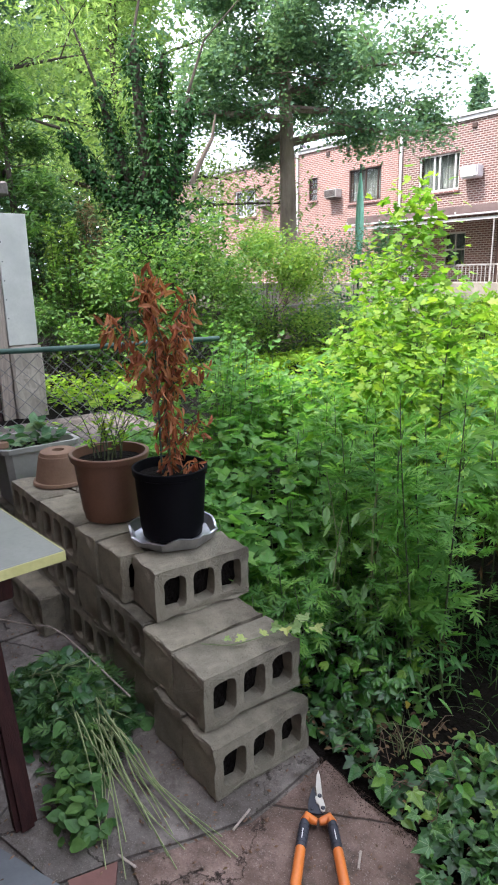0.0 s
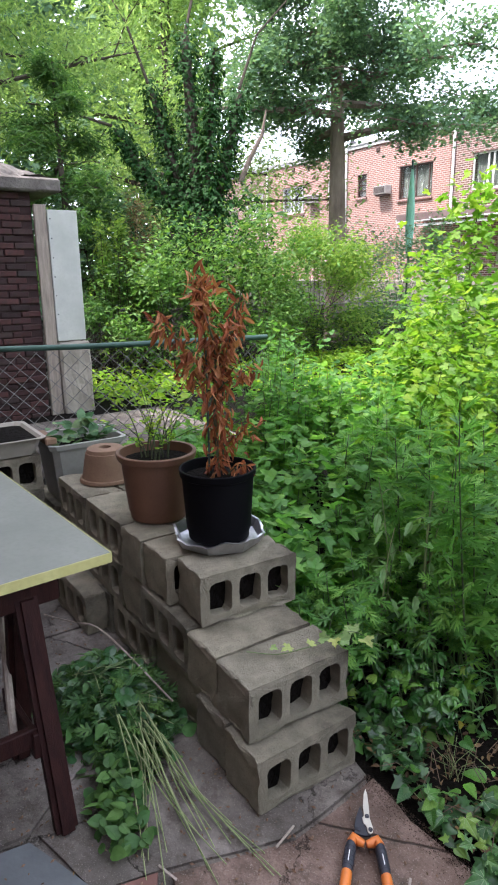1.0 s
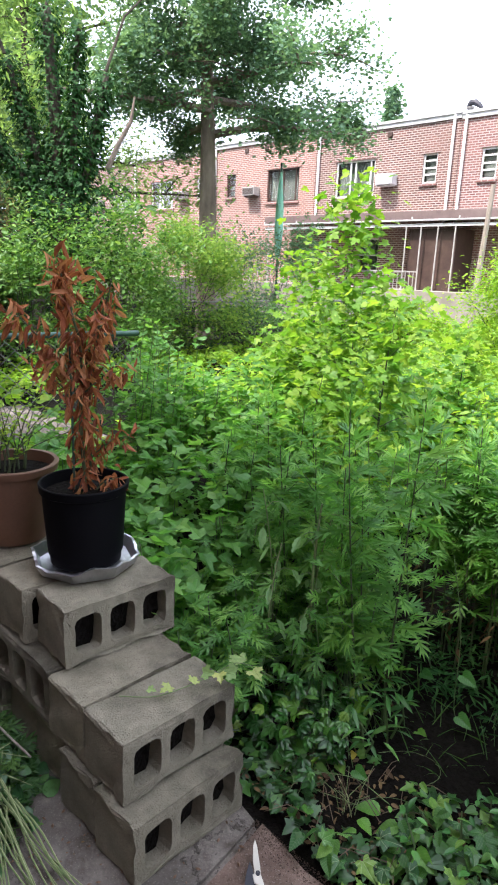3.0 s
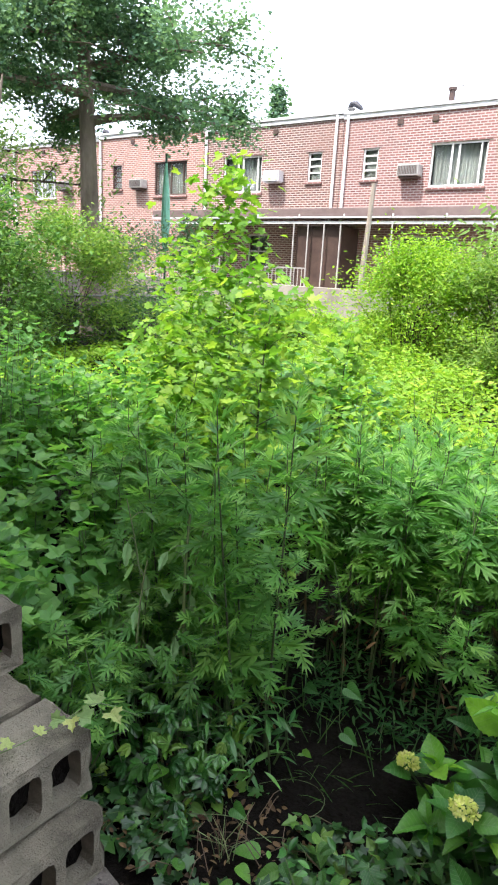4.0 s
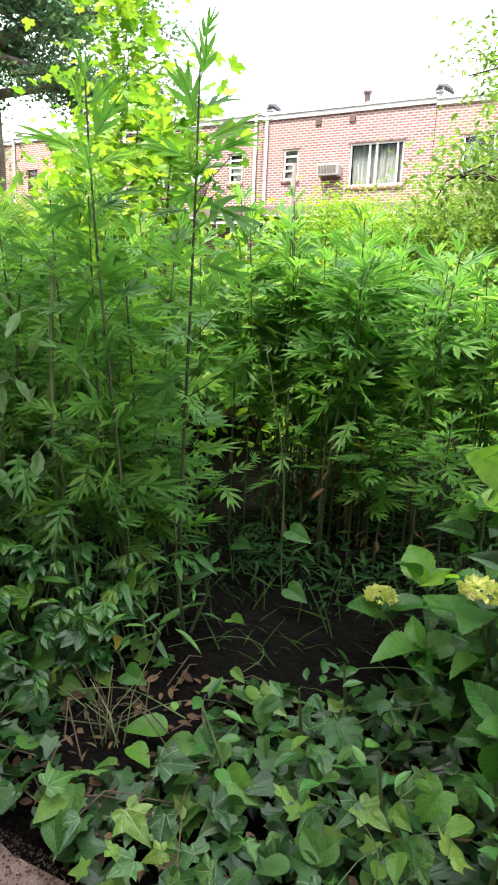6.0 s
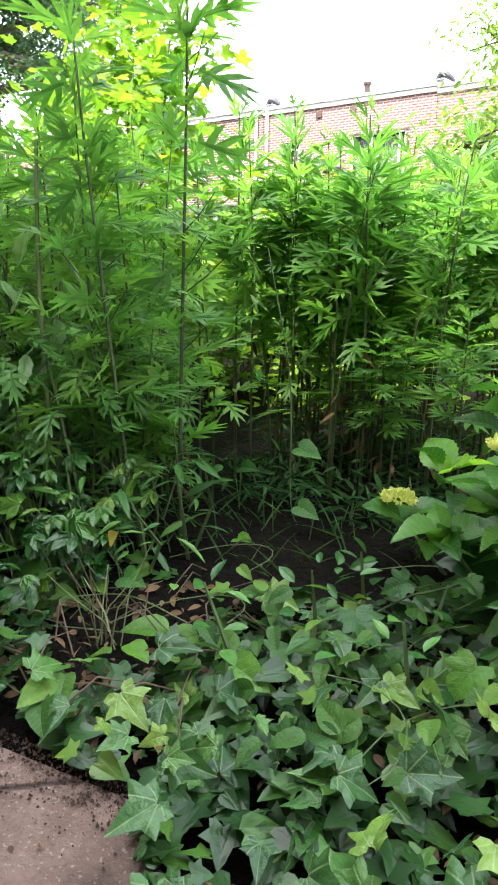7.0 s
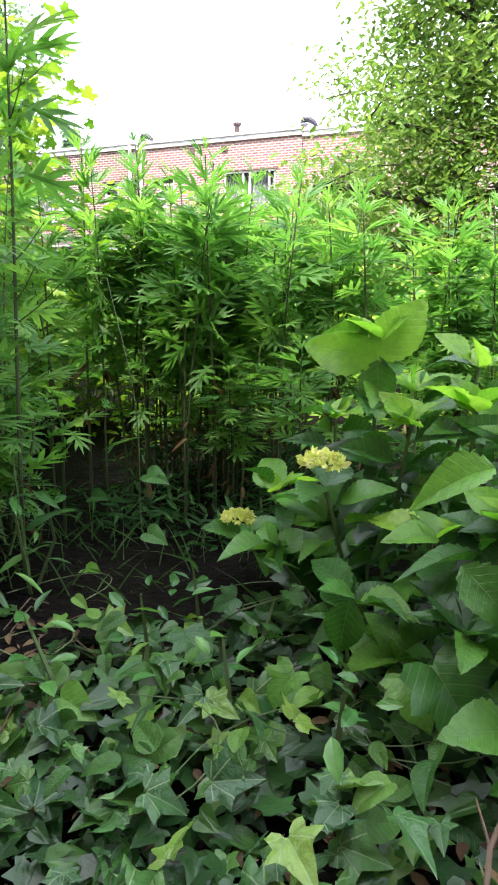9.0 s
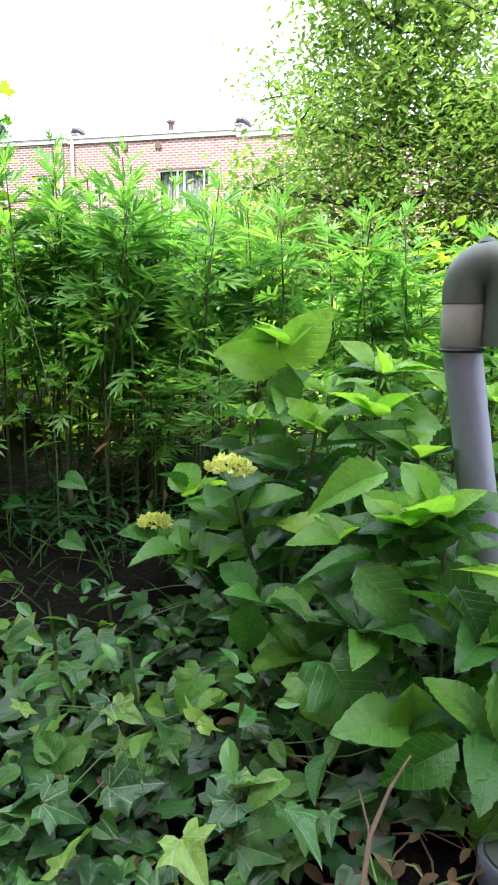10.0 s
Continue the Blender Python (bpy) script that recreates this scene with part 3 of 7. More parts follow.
def cupped_leaf(name, half, fold, curl, mat, quilt=0.02, twist=0.0, centre=0.36):
    """A lobed leaf in rings round its middle: hollow along the veins, swelling between them, its edge waved."""
    rim = half + [(-x, y) for x, y in half[-2:0:-1]]
    fine = []
    for (ax, ay), (bx, by) in zip(rim, rim[1:] + rim[:1]):
        fine += [(ax, ay), ((ax + bx) / 2, (ay + by) / 2)]
    n = len(fine)
    vs, fs = [], []
    for k in (1.0, 0.8, 0.55, 0.28):
        for x, y in fine:
            px, py = x * k, centre + (y - centre) * k
            a = math.atan2(px, py - 0.08)
            z = fold * abs(px) - curl * py * abs(py) + twist * px * py + quilt * abs(math.sin(a * 2.3)) * (1.2 - k) + 0.5 * quilt * math.sin(a * 9 + fold * 20) * k * k
            vs.append((px, py, z))
    vs.append((0, centre, -curl * centre * centre))
    for r in range(3):
        for i in range(n):
            j = (i + 1) % n
            fs.append((r * n + i, r * n + j, (r + 1) * n + j, (r + 1) * n + i))
    for i in range(n):
        fs.append((3 * n + i, 3 * n + (i + 1) % n, 4 * n))
    me = raw(name, vs, [f[::-1] for f in fs], mat)
    me.shade_smooth()
    return me


def unit(a):
    return a / (np.linalg.norm(a, axis=-1, keepdims=True) + 1e-9)


class Leaves:
    """Leaves of several shapes gathered into one mesh."""

    def __init__(self):
        self.v, self.f, self.n = [], [], 0

    def add(self, shape, pos, ways, normals, sizes):
        sv, sf = SHAPES[shape]
        pos, ways = np.atleast_2d(pos), unit(np.atleast_2d(np.asarray(ways, float)))
        normals = np.broadcast_to(np.atleast_2d(normals), pos.shape)
        side = unit(np.cross(ways, normals) + 1e-6)
        nrm = np.cross(side, ways)
        sizes = np.broadcast_to(np.asarray(sizes, float), (len(pos),))
        out = pos[:, None, :] + sizes[:, None, None] * (sv[None, :, 0:1] * side[:, None, :] + sv[None, :, 1:2] * ways[:, None, :] + sv[None, :, 2:3] * nrm[:, None, :])
        k = len(sv)
        self.v.append(out.reshape(-1, 3))
        for i in range(len(pos)):
            o = self.n + i * k
            for face in sf:
                self.f.append(tuple(o + j for j in face))
        self.n += k * len(pos)
        return self

    def mesh(self, name, material):
        return raw(name, np.concatenate(self.v).tolist(), self.f, material)


def rand_ways(n, up=0.0, spread=1.0):
    """Random directions, tilted up by a share."""
    a = rng.uniform(0, 2 * np.pi, n)
    z = rng.normal(up, 0.35 * spread, n)
    return unit(np.stack([np.cos(a), np.sin(a), z], 1))


def rand_normals(n, tilt=0.5):
    return unit(np.stack([rng.normal(0, tilt, n), rng.normal(0, tilt, n), np.ones(n)], 1))


def along_line(P, s):
    k = len(P) - 1
    i = np.clip((s * k).astype(int), 0, k - 1)
    return P[i] + (P[i + 1] - P[i]) * (s * k - i)[:, None]


# ---------------------------------------------------------------- ground
def ground_sheet():
    n = 90
    xs = np.concatenate([np.linspace(-400, -14, 8)[:-1], np.linspace(-14, 8, n), np.linspace(8, 400, 8)[1:]])
    ys = np.concatenate([np.linspace(-400, -4, 8)[:-1], np.linspace(-4, 20, n), np.linspace(20, 400, 8)[1:]])
    vs, fs = [], []
    for y in ys:
        for x in xs:
            z = -0.02
            if y > -0.1 and y < 17 and abs(x) < 20:
                z += 0.05 * min(1.0, (y + 0.1) * 2) + 0.03 * noise.noise((x * 1.3, y * 1.3, 0))
            vs.append((x, y, z))
    w = len(xs)
    for j in range(len(ys) - 1):
        for i in range(w - 1):
            a = j * w + i
            fs.append((a, a + 1, a + w + 1, a + w))
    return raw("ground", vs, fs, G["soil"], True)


ground = obj("ground", ground_sheet(), None, "bare garden soil, toned near-black for the shade under weeds and ivy", "ground", "", "structure")


# patio of cracked slabs round the block steps
patio = empty("patio_floor", (0, 0, 0), "worn cracked concrete patio with a slate flag and a red paver", "floor", "", "structure")


def slab(name, corners, z, material, label="", thick=0.06):
    """A slab with uneven edges, from its corners."""
    rim = []
    for (ax, ay), (bx, by) in zip(corners, corners[1:] + corners[:1]):
        k = max(2, int(math.hypot(bx - ax, by - ay) / 0.09))
        for i in range(k):
            s = i / k
            x, y = ax + (bx - ax) * s, ay + (by - ay) * s
            j = 0.012 if i else 0.004
            rim.append((x + j * noise.noise((x * 9, y * 9, 3)), y + j * noise.noise((x * 9, y * 9, 7))))
    bm = bmesh.new()
    top = [bm.verts.new((x, y, z + 0.004 * noise.noise((x * 3, y * 3, 1)))) for x, y in rim]
    f = bm.faces.new(top)
    ext = bmesh.ops.extrude_face_region(bm, geom=[f])
    for v in ext["geom"]:
        if isinstance(v, bmesh.types.BMVert):
            v.co.z -= thick
    bmesh.ops.recalc_face_normals(bm, faces=bm.faces)
    return part(name, bm, material, patio, label)


slab("slab", [(-4.4, -2.2), (-2.35, -2.2), (-2.3, -0.1), (-4.4, -0.05)], 0.0, G["concrete"])
slab("slab", [(-2.33, -2.2), (-1.36, -2.2), (-1.3, -1.12), (-1.62, -0.72), (-1.5, -0.05), (-2.28, -0.1)], 0.002, G["concrete"])
slab("slab", [(-1.28, -1.1), (-1.02, -1.03), (-0.98, -0.86), (-0.86, -0.5), (-0.9, -0.16), (-1.48, -0.05), (-1.6, -0.71)], 0.004, G["concrete"])
slab("slab", [(-0.95, -0.84), (-0.2, -1.0), (0.2, -0.5), (-0.3, -0.34), (-0.4, -0.23), (-0.5, -0.165), (-0.7, -0.175), (-0.88, -0.15), (-0.84, -0.5)], 0.006, G["pinkcrete"], "rough pinkish concrete slab")
slab("slab", [(-0.18, -1.02), (2.4, -1.2), (2.4, -0.42), (0.24, -0.5)], 0.0, G["concrete"])
slab("flagstone", [(-1.34, -2.2), (-0.72, -2.2), (-0.75, -1.1), (-1.0, -1.02), (-1.26, -1.13)], 0.01, G["slate"], "blue-grey slate flag")
slab("paver", [(-1.0, -1.0), (-0.83, -1.02), (-0.86, -0.93), (-0.97, -0.87)], 0.012, G["redstone"], "dull red broken paver")
slab("slab", [(-0.7, -2.2), (2.4, -2.2), (2.4, -1.22), (-0.18, -1.04), (-0.73, -1.0)], 0.0, G["concrete"])

slab("bed", [(-4.4, -2.19), (2.38, -2.19), (2.38, -0.6), (-0.3, -0.42), (-0.5, -0.25), (-0.93, -0.16), (-4.35, -0.1)], -0.007, G["concrete"], "gritty filled joints", 0.02)

# concrete path in the next yard
pave = obj("pavement", raw("pavement", *(lambda b: ([tuple(v.co) for v in b.verts], [tuple(v.index for v in f.verts) for f in b.faces]))(
    (lambda b: (b.verts.index_update(), b)[1])(boxes((-6.5, -4.7, -2.4, 1.9, -0.05, 0.04, 0.01)))), G["concrete"]), None, "grey concrete path in the next yard", "pavement", "", "structure")


# ---------------------------------------------------------------- the unseen shade wall behind the walker and the brick shed
def solid(name, rows, material, label="", category="", kind="", parent=None):
    bm = boxes(*rows)
    me = bpy.data.meshes.new(name)
    bm.to_mesh(me)
    bm.free()
    me.materials.append(material)
    return obj(name, me, parent, label, category, "", kind)


def shade_gable():
    bm = bmesh.new()
    # Out of view; this outline is set by where the shadow edge should fall.
    prof = [(-10.0, -0.02), (6.0, -0.02), (6.0, 6.65), (-1.4, 6.8), (-2.2, 6.9), (-3.2, 7.25), (-5.2, 8.2), (-10.0, 5.2)]
    f = bm.faces.new([bm.verts.new((x, -2.25, z)) for x, z in prof])
    g = bmesh.ops.extrude_face_region(bm, geom=[f])
    for v in g["geom"]:
        if isinstance(v, bmesh.types.BMVert):
            v.co.y -= 0.35
    bmesh.ops.recalc_face_normals(bm, faces=bm.faces)
    me = bpy.data.meshes.new("unseen_shade_wall")
    bm.to_mesh(me)
    bm.free()
    me.materials.append(G["brick2"])
    return obj("unseen_shade_wall", me, None, "unseen brick wall behind the camera, top line shaped to cast the shade", "wall", "", "structure")


shade_gable()

shed = empty("brick_shed", (-6.87, 0.05, 0), "maroon brick shed with rough stone coping and a pale board", "shed")
part("wall", boxes((-0.9, -0.012, -2.3, 0.62, -0.02, 2.42)), G["oldbrick"], shed)
# the face of the shed, brick by brick
SHED_BRICKS = []
for k in range(4):
    bmb = boxes((-0.02, 0.004 + 0.004 * k, 0.0, 0.2, 0.0, 0.058, 0.005))
    for v in bmb.verts:
        v.co += Vector((noise.noise(v.co * 40 + Vector((k, 0, 0))) * 0.006, noise.noise(v.co * 30) * 0.005, noise.noise(v.co * 35 + Vector((0, k, 0))) * 0.004))
    me = bpy.data.meshes.new("brick")
    bmb.to_mesh(me)
    bmb.free()
    me.materials.append(G["oldbrick"])
    SHED_BRICKS.append(me)
for row in range(34):
    for col in range(8):
        y = 0.41 - col * 0.215 - (0.1075 if row % 2 else 0)
        br = obj("brick", SHED_BRICKS[R.randrange(4)], shed)
        br.location = (R.uniform(-0.006, 0.006), y + R.uniform(-0.004, 0.004), row * 0.071 + 0.004)
        br.rotation_euler = (R.uniform(-0.015, 0.015), 0, R.uniform(-0.02, 0.02))
part("corner_strip", boxes((0.003, 0.05, 0.63, 0.76, 0.0, 2.3, 0.008)), G["greywood"], shed, "weathered corner strip")
part("board", boxes((0.02, 0.06, 0.765, 1.09, 0.86, 2.25, 0.006)), G["board"], shed, "tall pale painted board")
pier = boxes((-0.04, 0.1, 0.77, 1.12, 0.0, 0.85, 0.02))
bmesh.ops.subdivide_edges(pier, edges=pier.edges[:], cuts=6, use_grid_fill=True)
for v in pier.verts:
    v.co += Vector((noise.noise(v.co * 9), noise.noise(v.co * 9 + Vector((4, 0, 0))), noise.noise(v.co * 9 + Vector((0, 4, 0))))) * 0.025
part("pier", pier, G["stucco"], shed, "rough pale stone pier under the board")
part("ledge", boxes((-0.95, 0.12, -2.6, 0.92, 2.42, 2.56, 0.02)), G["coping"], shed, "grey stone ledge")


def rough_cap():
    bm = bmesh.new()
    bmesh.ops.create_grid(bm, x_segments=24, y_segments=70, size=1.0)
    for v in bm.verts:
        x, y = v.co.x, v.co.y
        v.co = Vector((-0.42 + x * 0.5, -0.86 + y * 1.72, 2.55 + 0.78 * (1 - x * x) * min(1, (1 - y) * 0.75 + 0.02) + 0.06 * noise.noise((x * 3, y * 5, 1)) + 0.04 * noise.noise((x * 9, y * 14, 4))))
    return bm


part("coping", rough_cap(), G["coping"], shed, "rough grey stone capping", False)
for k in range(6):
    part("nail", boxes((0.06, 0.066, 0.785, 0.797, 1.15 + 0.2 * k, 1.162 + 0.2 * k)), G["navy"], shed)

# ---------------------------------------------------------------- row houses
FY = 19.52


def wall_cells(x0, x1, z0, z1, y0, y1, holes):
    """A wall with openings through it, as blocks round the openings."""
    xs = sorted({x0, x1, *[h[0] for h in holes], *[h[1] for h in holes]})
    zs = sorted({z0, z1, *[h[2] for h in holes], *[h[3] for h in holes]})
    bm = bmesh.new()
    for i in range(len(xs) - 1):
        for j in range(len(zs) - 1):
            cx, cz = (xs[i] + xs[i + 1]) / 2, (zs[j] + zs[j + 1]) / 2
            if not any(h[0] < cx < h[1] and h[2] < cz < h[3] for h in holes):
                box(bm, xs[i], xs[i + 1], y0, y1, zs[j], zs[j + 1])
    bmesh.ops.remove_doubles(bm, verts=bm.verts, dist=0.0005)
    bmesh.ops.delete(bm, geom=[f for f in bm.faces if all(len(e.link_faces) > 2 for e in f.edges) and not (abs(f.normal.y) > 0.5)], context="FACES_ONLY")
    return bm


def window(parent, x0, x1, z0, z1, bars, frame_mat, curtain=True, rails=()):
    w = empty("window")
    w.parent = parent
    d = 0.05
    yf = FY + 0.05
    part("frame", boxes((x0, x0 + d, yf, yf + 0.06, z0, z1), (x1 - d, x1, yf, yf + 0.06, z0, z1), (x0 + d, x1 - d, yf, yf + 0.06, z1 - d, z1), (x0 + d, x1 - d, yf, yf + 0.06, z0, z0 + d)), frame_mat, w)
    for b in bars:
        part("mullion", boxes((b - 0.025, b + 0.025, yf + 0.003, yf + 0.055, z0 + d, z1 - d)), frame_mat, w)
    for r in rails:
        part("sash_rail", boxes((x0 + d, x1 - d, yf + 0.003, yf + 0.055, r - 0.025, r + 0.025)), frame_mat, w)
    part("sill", boxes((x0 - 0.06, x1 + 0.06, FY - 0.07, FY + 0.04, z0 - 0.1, z0 - 0.005, 0.008)), G["brick2"], w)
    g = part("pane", boxes((x0 + d, x1 - d, yf + 0.025, yf + 0.031, z0 + d, z1 - d)), G["glass"], w)
    g.visible_shadow = False
    if curtain:
        vs, fs = [], []
        n = 40
        for i in range(n + 1):
            x = x0 + 0.06 + (x1 - x0 - 0.12) * i / n
            y = yf + 0.16 + 0.025 * math.sin(i * 1.9)
            vs += [(x, y, z0 + 0.05), (x, y, z1 - 0.05)]
            if i:
                fs.append((2 * i - 2, 2 * i, 2 * i + 1, 2 * i - 1))
        me = raw("curtain", vs, fs, G["curtain"], True)
        obj("curtain", me, w)


def ac_unit(parent, x0, x1, z0, z1, covered=False):
    a = empty("air_conditioner")
    a.parent = parent
    if covered:
        bm = boxes((x0, x1, FY - 0.42, FY - 0.004, z0, z1, 0.05, 2))
        bmesh.ops.subdivide_edges(bm, edges=bm.edges, cuts=2, use_grid_fill=True)
        for v in bm.verts:
            v.co += Vector((noise.noise(v.co * 7), noise.noise(v.co * 7 + Vector((3, 0, 0))), noise.noise(v.co * 7 + Vector((0, 5, 0))))) * 0.03
        part("cover", bm, G["tarp"], a, "crumpled silver cover")
        return
    part("casing", boxes((x0, x1, FY - 0.38, FY - 0.004, z0, z1, 0.015)), G["casing"], a)
    part("back", boxes((x0 + 0.03, x1 - 0.03, FY - 0.384, FY - 0.381, z0 + 0.04, z1 - 0.04)), G["galv"], a)
    part("grille", boxes(*[(x0 + 0.04 + (x1 - x0 - 0.08) * k / 12, x0 + 0.06 + (x1 - x0 - 0.08) * k / 12, FY - 0.39, FY - 0.3845, z0 + 0.05, z1 - 0.05) for k in range(12)]), G["bronze"], a)
    part("bracket", boxes((x0 + 0.05, x1 - 0.05, FY - 0.3, FY - 0.004, z0 - 0.06, z0 - 0.004)), G["bronze"], a)


def row_house(x0, x1, top, mat, big, small, ac, pipes, covered=False, frame_mat=None, ground_holes=(), label=""):
    """One house of the row: brick front with openings, roof edge, pipes, window units."""
    h = empty("row_house", (0, 0, 0), label, "house", "row of houses")
    fm = frame_mat or G["white"]
    holes = [big, small, *ground_holes]
    part("wall", wall_cells(x0, x1, 0.0, top, FY, FY + 0.3, holes), mat, h)
    # Solid block; its dark colour stands for the unlit rooms behind the panes.
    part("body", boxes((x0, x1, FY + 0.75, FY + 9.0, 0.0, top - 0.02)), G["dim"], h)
    part("roof", boxes((x0 - 0.02, x1 + 0.02, FY + 0.3, FY + 9.2, top, top + 0.06)), G["roofedge"], h)
    part("roof_edge", boxes((x0, x1, FY - 0.1, FY + 0.3, top + 0.002, top + 0.09, 0.01)), G["roofedge"], h, "pale metal roof edge")
    part("cornice", boxes((x0, x1, FY - 0.06, FY - 0.003, top - 0.13, top - 0.002)), G["roofedge"], h)
    wb = big[1] - big[0]
    window(h, *big, (big[0] + wb * 0.37, big[0] + wb * 0.5, big[0] + wb * 0.88), fm)
    window(h, *small, (), fm, False, tuple(small[2] + (small[3] - small[2]) * q for q in (0.3, 0.52, 0.77)))
    # Grey sheet added behind the small panes in place of their reflection.
    part("pane_reflection_sheet", boxes((small[0] + 0.05, small[1] - 0.05, FY + 0.2, FY + 0.22, small[2] + 0.03, small[3] - 0.03)), G["curtain"], h)
    for hh in ground_holes:
        window(h, *hh, ((hh[0] + hh[1]) / 2,), G["casing"], True, ((hh[2] + hh[3]) / 2,))
    for b in (big, small):
        part("lintel", boxes((b[0] - 0.1, b[1] + 0.1, FY - 0.02, FY - 0.002, b[3] + 0.01, b[3] + 0.12)), mat, h)
    ac_unit(h, *ac, covered=covered)
    for p in pipes:
        tube("drain_pipe", [(p, FY - 0.07, top - 0.02), (p, FY - 0.07, 3.4)], 0.05, G["white"], h)
    for vx in (x0 + 0.35 * (x1 - x0), x0 + 0.55 * (x1 - x0)):
        part("wall_vent", boxes((vx - 0.1, vx + 0.1, FY - 0.05, FY - 0.003, top - 0.42, top - 0.26, 0.01)), G["bronze"], h)
    return h


S = (4.74, 5.68)
B = (4.44, 5.70)
row_house(-34.5, -28.62, 6.84, G["brick2"], (-30.9, -29.2, *B), (-33.6, -33.06, *S), (-32.4, -31.7, 4.72, 5.08), (-28.75,), label="rose brick row house with plain windows")
row_house(-28.6, -22.82, 6.84, G["brick0"], (-27.5, -25.75, *B), (-24.0, -23.46, *S), (-25.3, -24.6, 4.78, 5.14), (-23.3,), label="salmon brick row house with white window unit")
row_house(-22.8, -16.92, 6.9, G["brick0"], (-19.48, -17.75, *B), (-21.95, -21.4, *S), (-20.6, -19.9, 4.72, 5.06), (-22.65,), frame_mat=G["bronze"], label="salmon brick row house with brown-framed windows")
row_house(-16.9, -10.92, 6.78, G["brick1"], (-15.9, -14.15, *B), (-12.2, -11.66, *S), (-13.85, -13.15, 4.7, 5.12), (-16.73, -11.15), True, ground_holes=((-14.6, -13.7, 1.75, 2.95),), label="dark red brick row house with a covered window unit")
row_house(-10.9, -5.22, 6.74, G["brick2"], (-7.8, -6.07, *B), (-10.11, -9.57, *S), (-8.72, -8.02, 4.74, 5.08), (-10.74,), ground_holes=((-8.6, -6.6, 1.9, 2.95),), label="rose brick row house with a white window unit")
row_house(-5.2, 0.6, 6.68, G["brick3"], (-4.35, -2.62, *B), (-0.6, -0.06, *S), (-1.9, -1.2, 4.72, 5.08), (0.5,), ground_holes=((-4.35, -2.9, 1.76, 2.98),), label="tan brick row house with white windows")
row_house(0.62, 6.4, 6.74, G["brick2"], (3.6, 5.3, *B), (1.4, 1.94, *S), (2.3, 3.0, 4.72, 5.08), (0.8,), label="rose brick row house partly behind a leafy tree")


def awning():
    a = empty("porch_awning", (0, 0, 0), "long brown corrugated porch awning with a pale metal edge", "awning")
    x0, x1 = -18.1, -5.0
    vs, fs = [], []
    n = 126
    for i in range(n + 1):
        x = x0 + (x1 - x0) * i / n
        lift = 0.03 * (i % 2)
        vs += [(x, FY - 0.01, 3.62 + lift), (x, FY - 1.5, 3.38 + lift), (x, FY - 1.5, 3.36), (x, FY - 0.01, 3.6)]
        if i:
            p, q = 4 * i - 4, 4 * i
            fs += [(p, q, q + 1, p + 1), (p + 2, q + 2, q + 3, p + 3)]
    obj("roof_sheet", raw("roof_sheet", vs, fs, G["awning"]), a)
    part("fascia", boxes((x0, x1, FY - 1.54, FY - 1.51, 3.43, 3.68, 0.006)), G["awning"], a)
    k = x0
    while k < x1 - 0.5:
        part("edge", boxes((k, min(k + 1.62, x1), FY - 1.56, FY - 1.5, 3.37, 3.42, 0.006)), G["roofedge"], a, "pale metal edge")
        part("clip", boxes((k, k + 0.05, FY - 1.565, FY - 1.541, 3.43, 3.5)), G["roofedge"], a)
        k += 1.65
    part("beam", boxes((x0, x1, FY - 1.49, FY - 1.43, 3.2, 3.29)), G["roofedge"], a)
    for x in (-17.9, -14.8, -11.7, -11.15, -10.55, -9.95, -8.2, -5.2):
        part("post", boxes((x - 0.018, x + 0.018, FY - 1.49, FY - 1.455, 1.2, 3.198)), G["casing"], a)
    return a


awning()
screen = empty("porch_screen", (0, 0, 0), "dark brown enclosed porch screen under the awning", "porch")
for k in range(3):
    part("panel", boxes((-11.65 + 0.55 * k + 0.02, -11.65 + 0.55 * k + 0.53, FY - 1.28, FY - 1.24, 1.26, 3.08)), G["bronze"], screen)
for k in range(4):
    part("stile", boxes((-11.67 + 0.55 * k, -11.63 + 0.55 * k, FY - 1.3, FY - 1.22, 1.2, 3.15, 0.004)), G["bronze"], screen)
for z in (1.2, 3.08):
    part("rail", boxes((-11.63, -10.02, FY - 1.3, FY - 1.22, z, z + 0.06)), G["bronze"], screen)
part("side_panel", boxes((-10.06, -10.02, FY - 1.2, FY - 0.01, 1.2, 3.15)), G["bronze"], screen)
part("back", boxes((-11.65, -10.06, FY - 0.6, FY - 0.55, 1.2, 3.15)), G["bronze"], screen)
solid("patio_terrace", [(-34, 6, FY - 2.6, FY, 0.0, 1.2)], G["stucco"], "raised pale concrete terrace along the houses", "terrace", "structure")


def railing(x0, x1):
    r = empty("terrace_railing", (0, 0, 0), "low grey metal railing on the terrace edge", "railing")
    part("top_rail", boxes((x0, x1, FY - 2.5, FY - 2.46, 1.75, 1.79)), G["casing"], r)
    n = int((x1 - x0) / 0.14)
    for k in range(n):
        x = x0 + 0.07 + k * 0.14
        part("baluster", boxes((x - 0.01, x + 0.01, FY - 2.49, FY - 2.47, 1.2, 1.749)), G["casing"], r)


railing(-19.5, -14.0)
railing(-12.3, -10.6)


box_unit = empty("meter_box", (-4.58, FY - 0.1, 2.02), "pale grey meter box on the brick wall", "meter box")
part("case", boxes((-0.13, 0.13, -0.1, 0.098, 0.0, 0.36, 0.02)), G["casing"], box_unit)
part("lid", boxes((-0.1, 0.1, -0.106, -0.1005, 0.03, 0.33, 0.004)), G["roofedge"], box_unit)


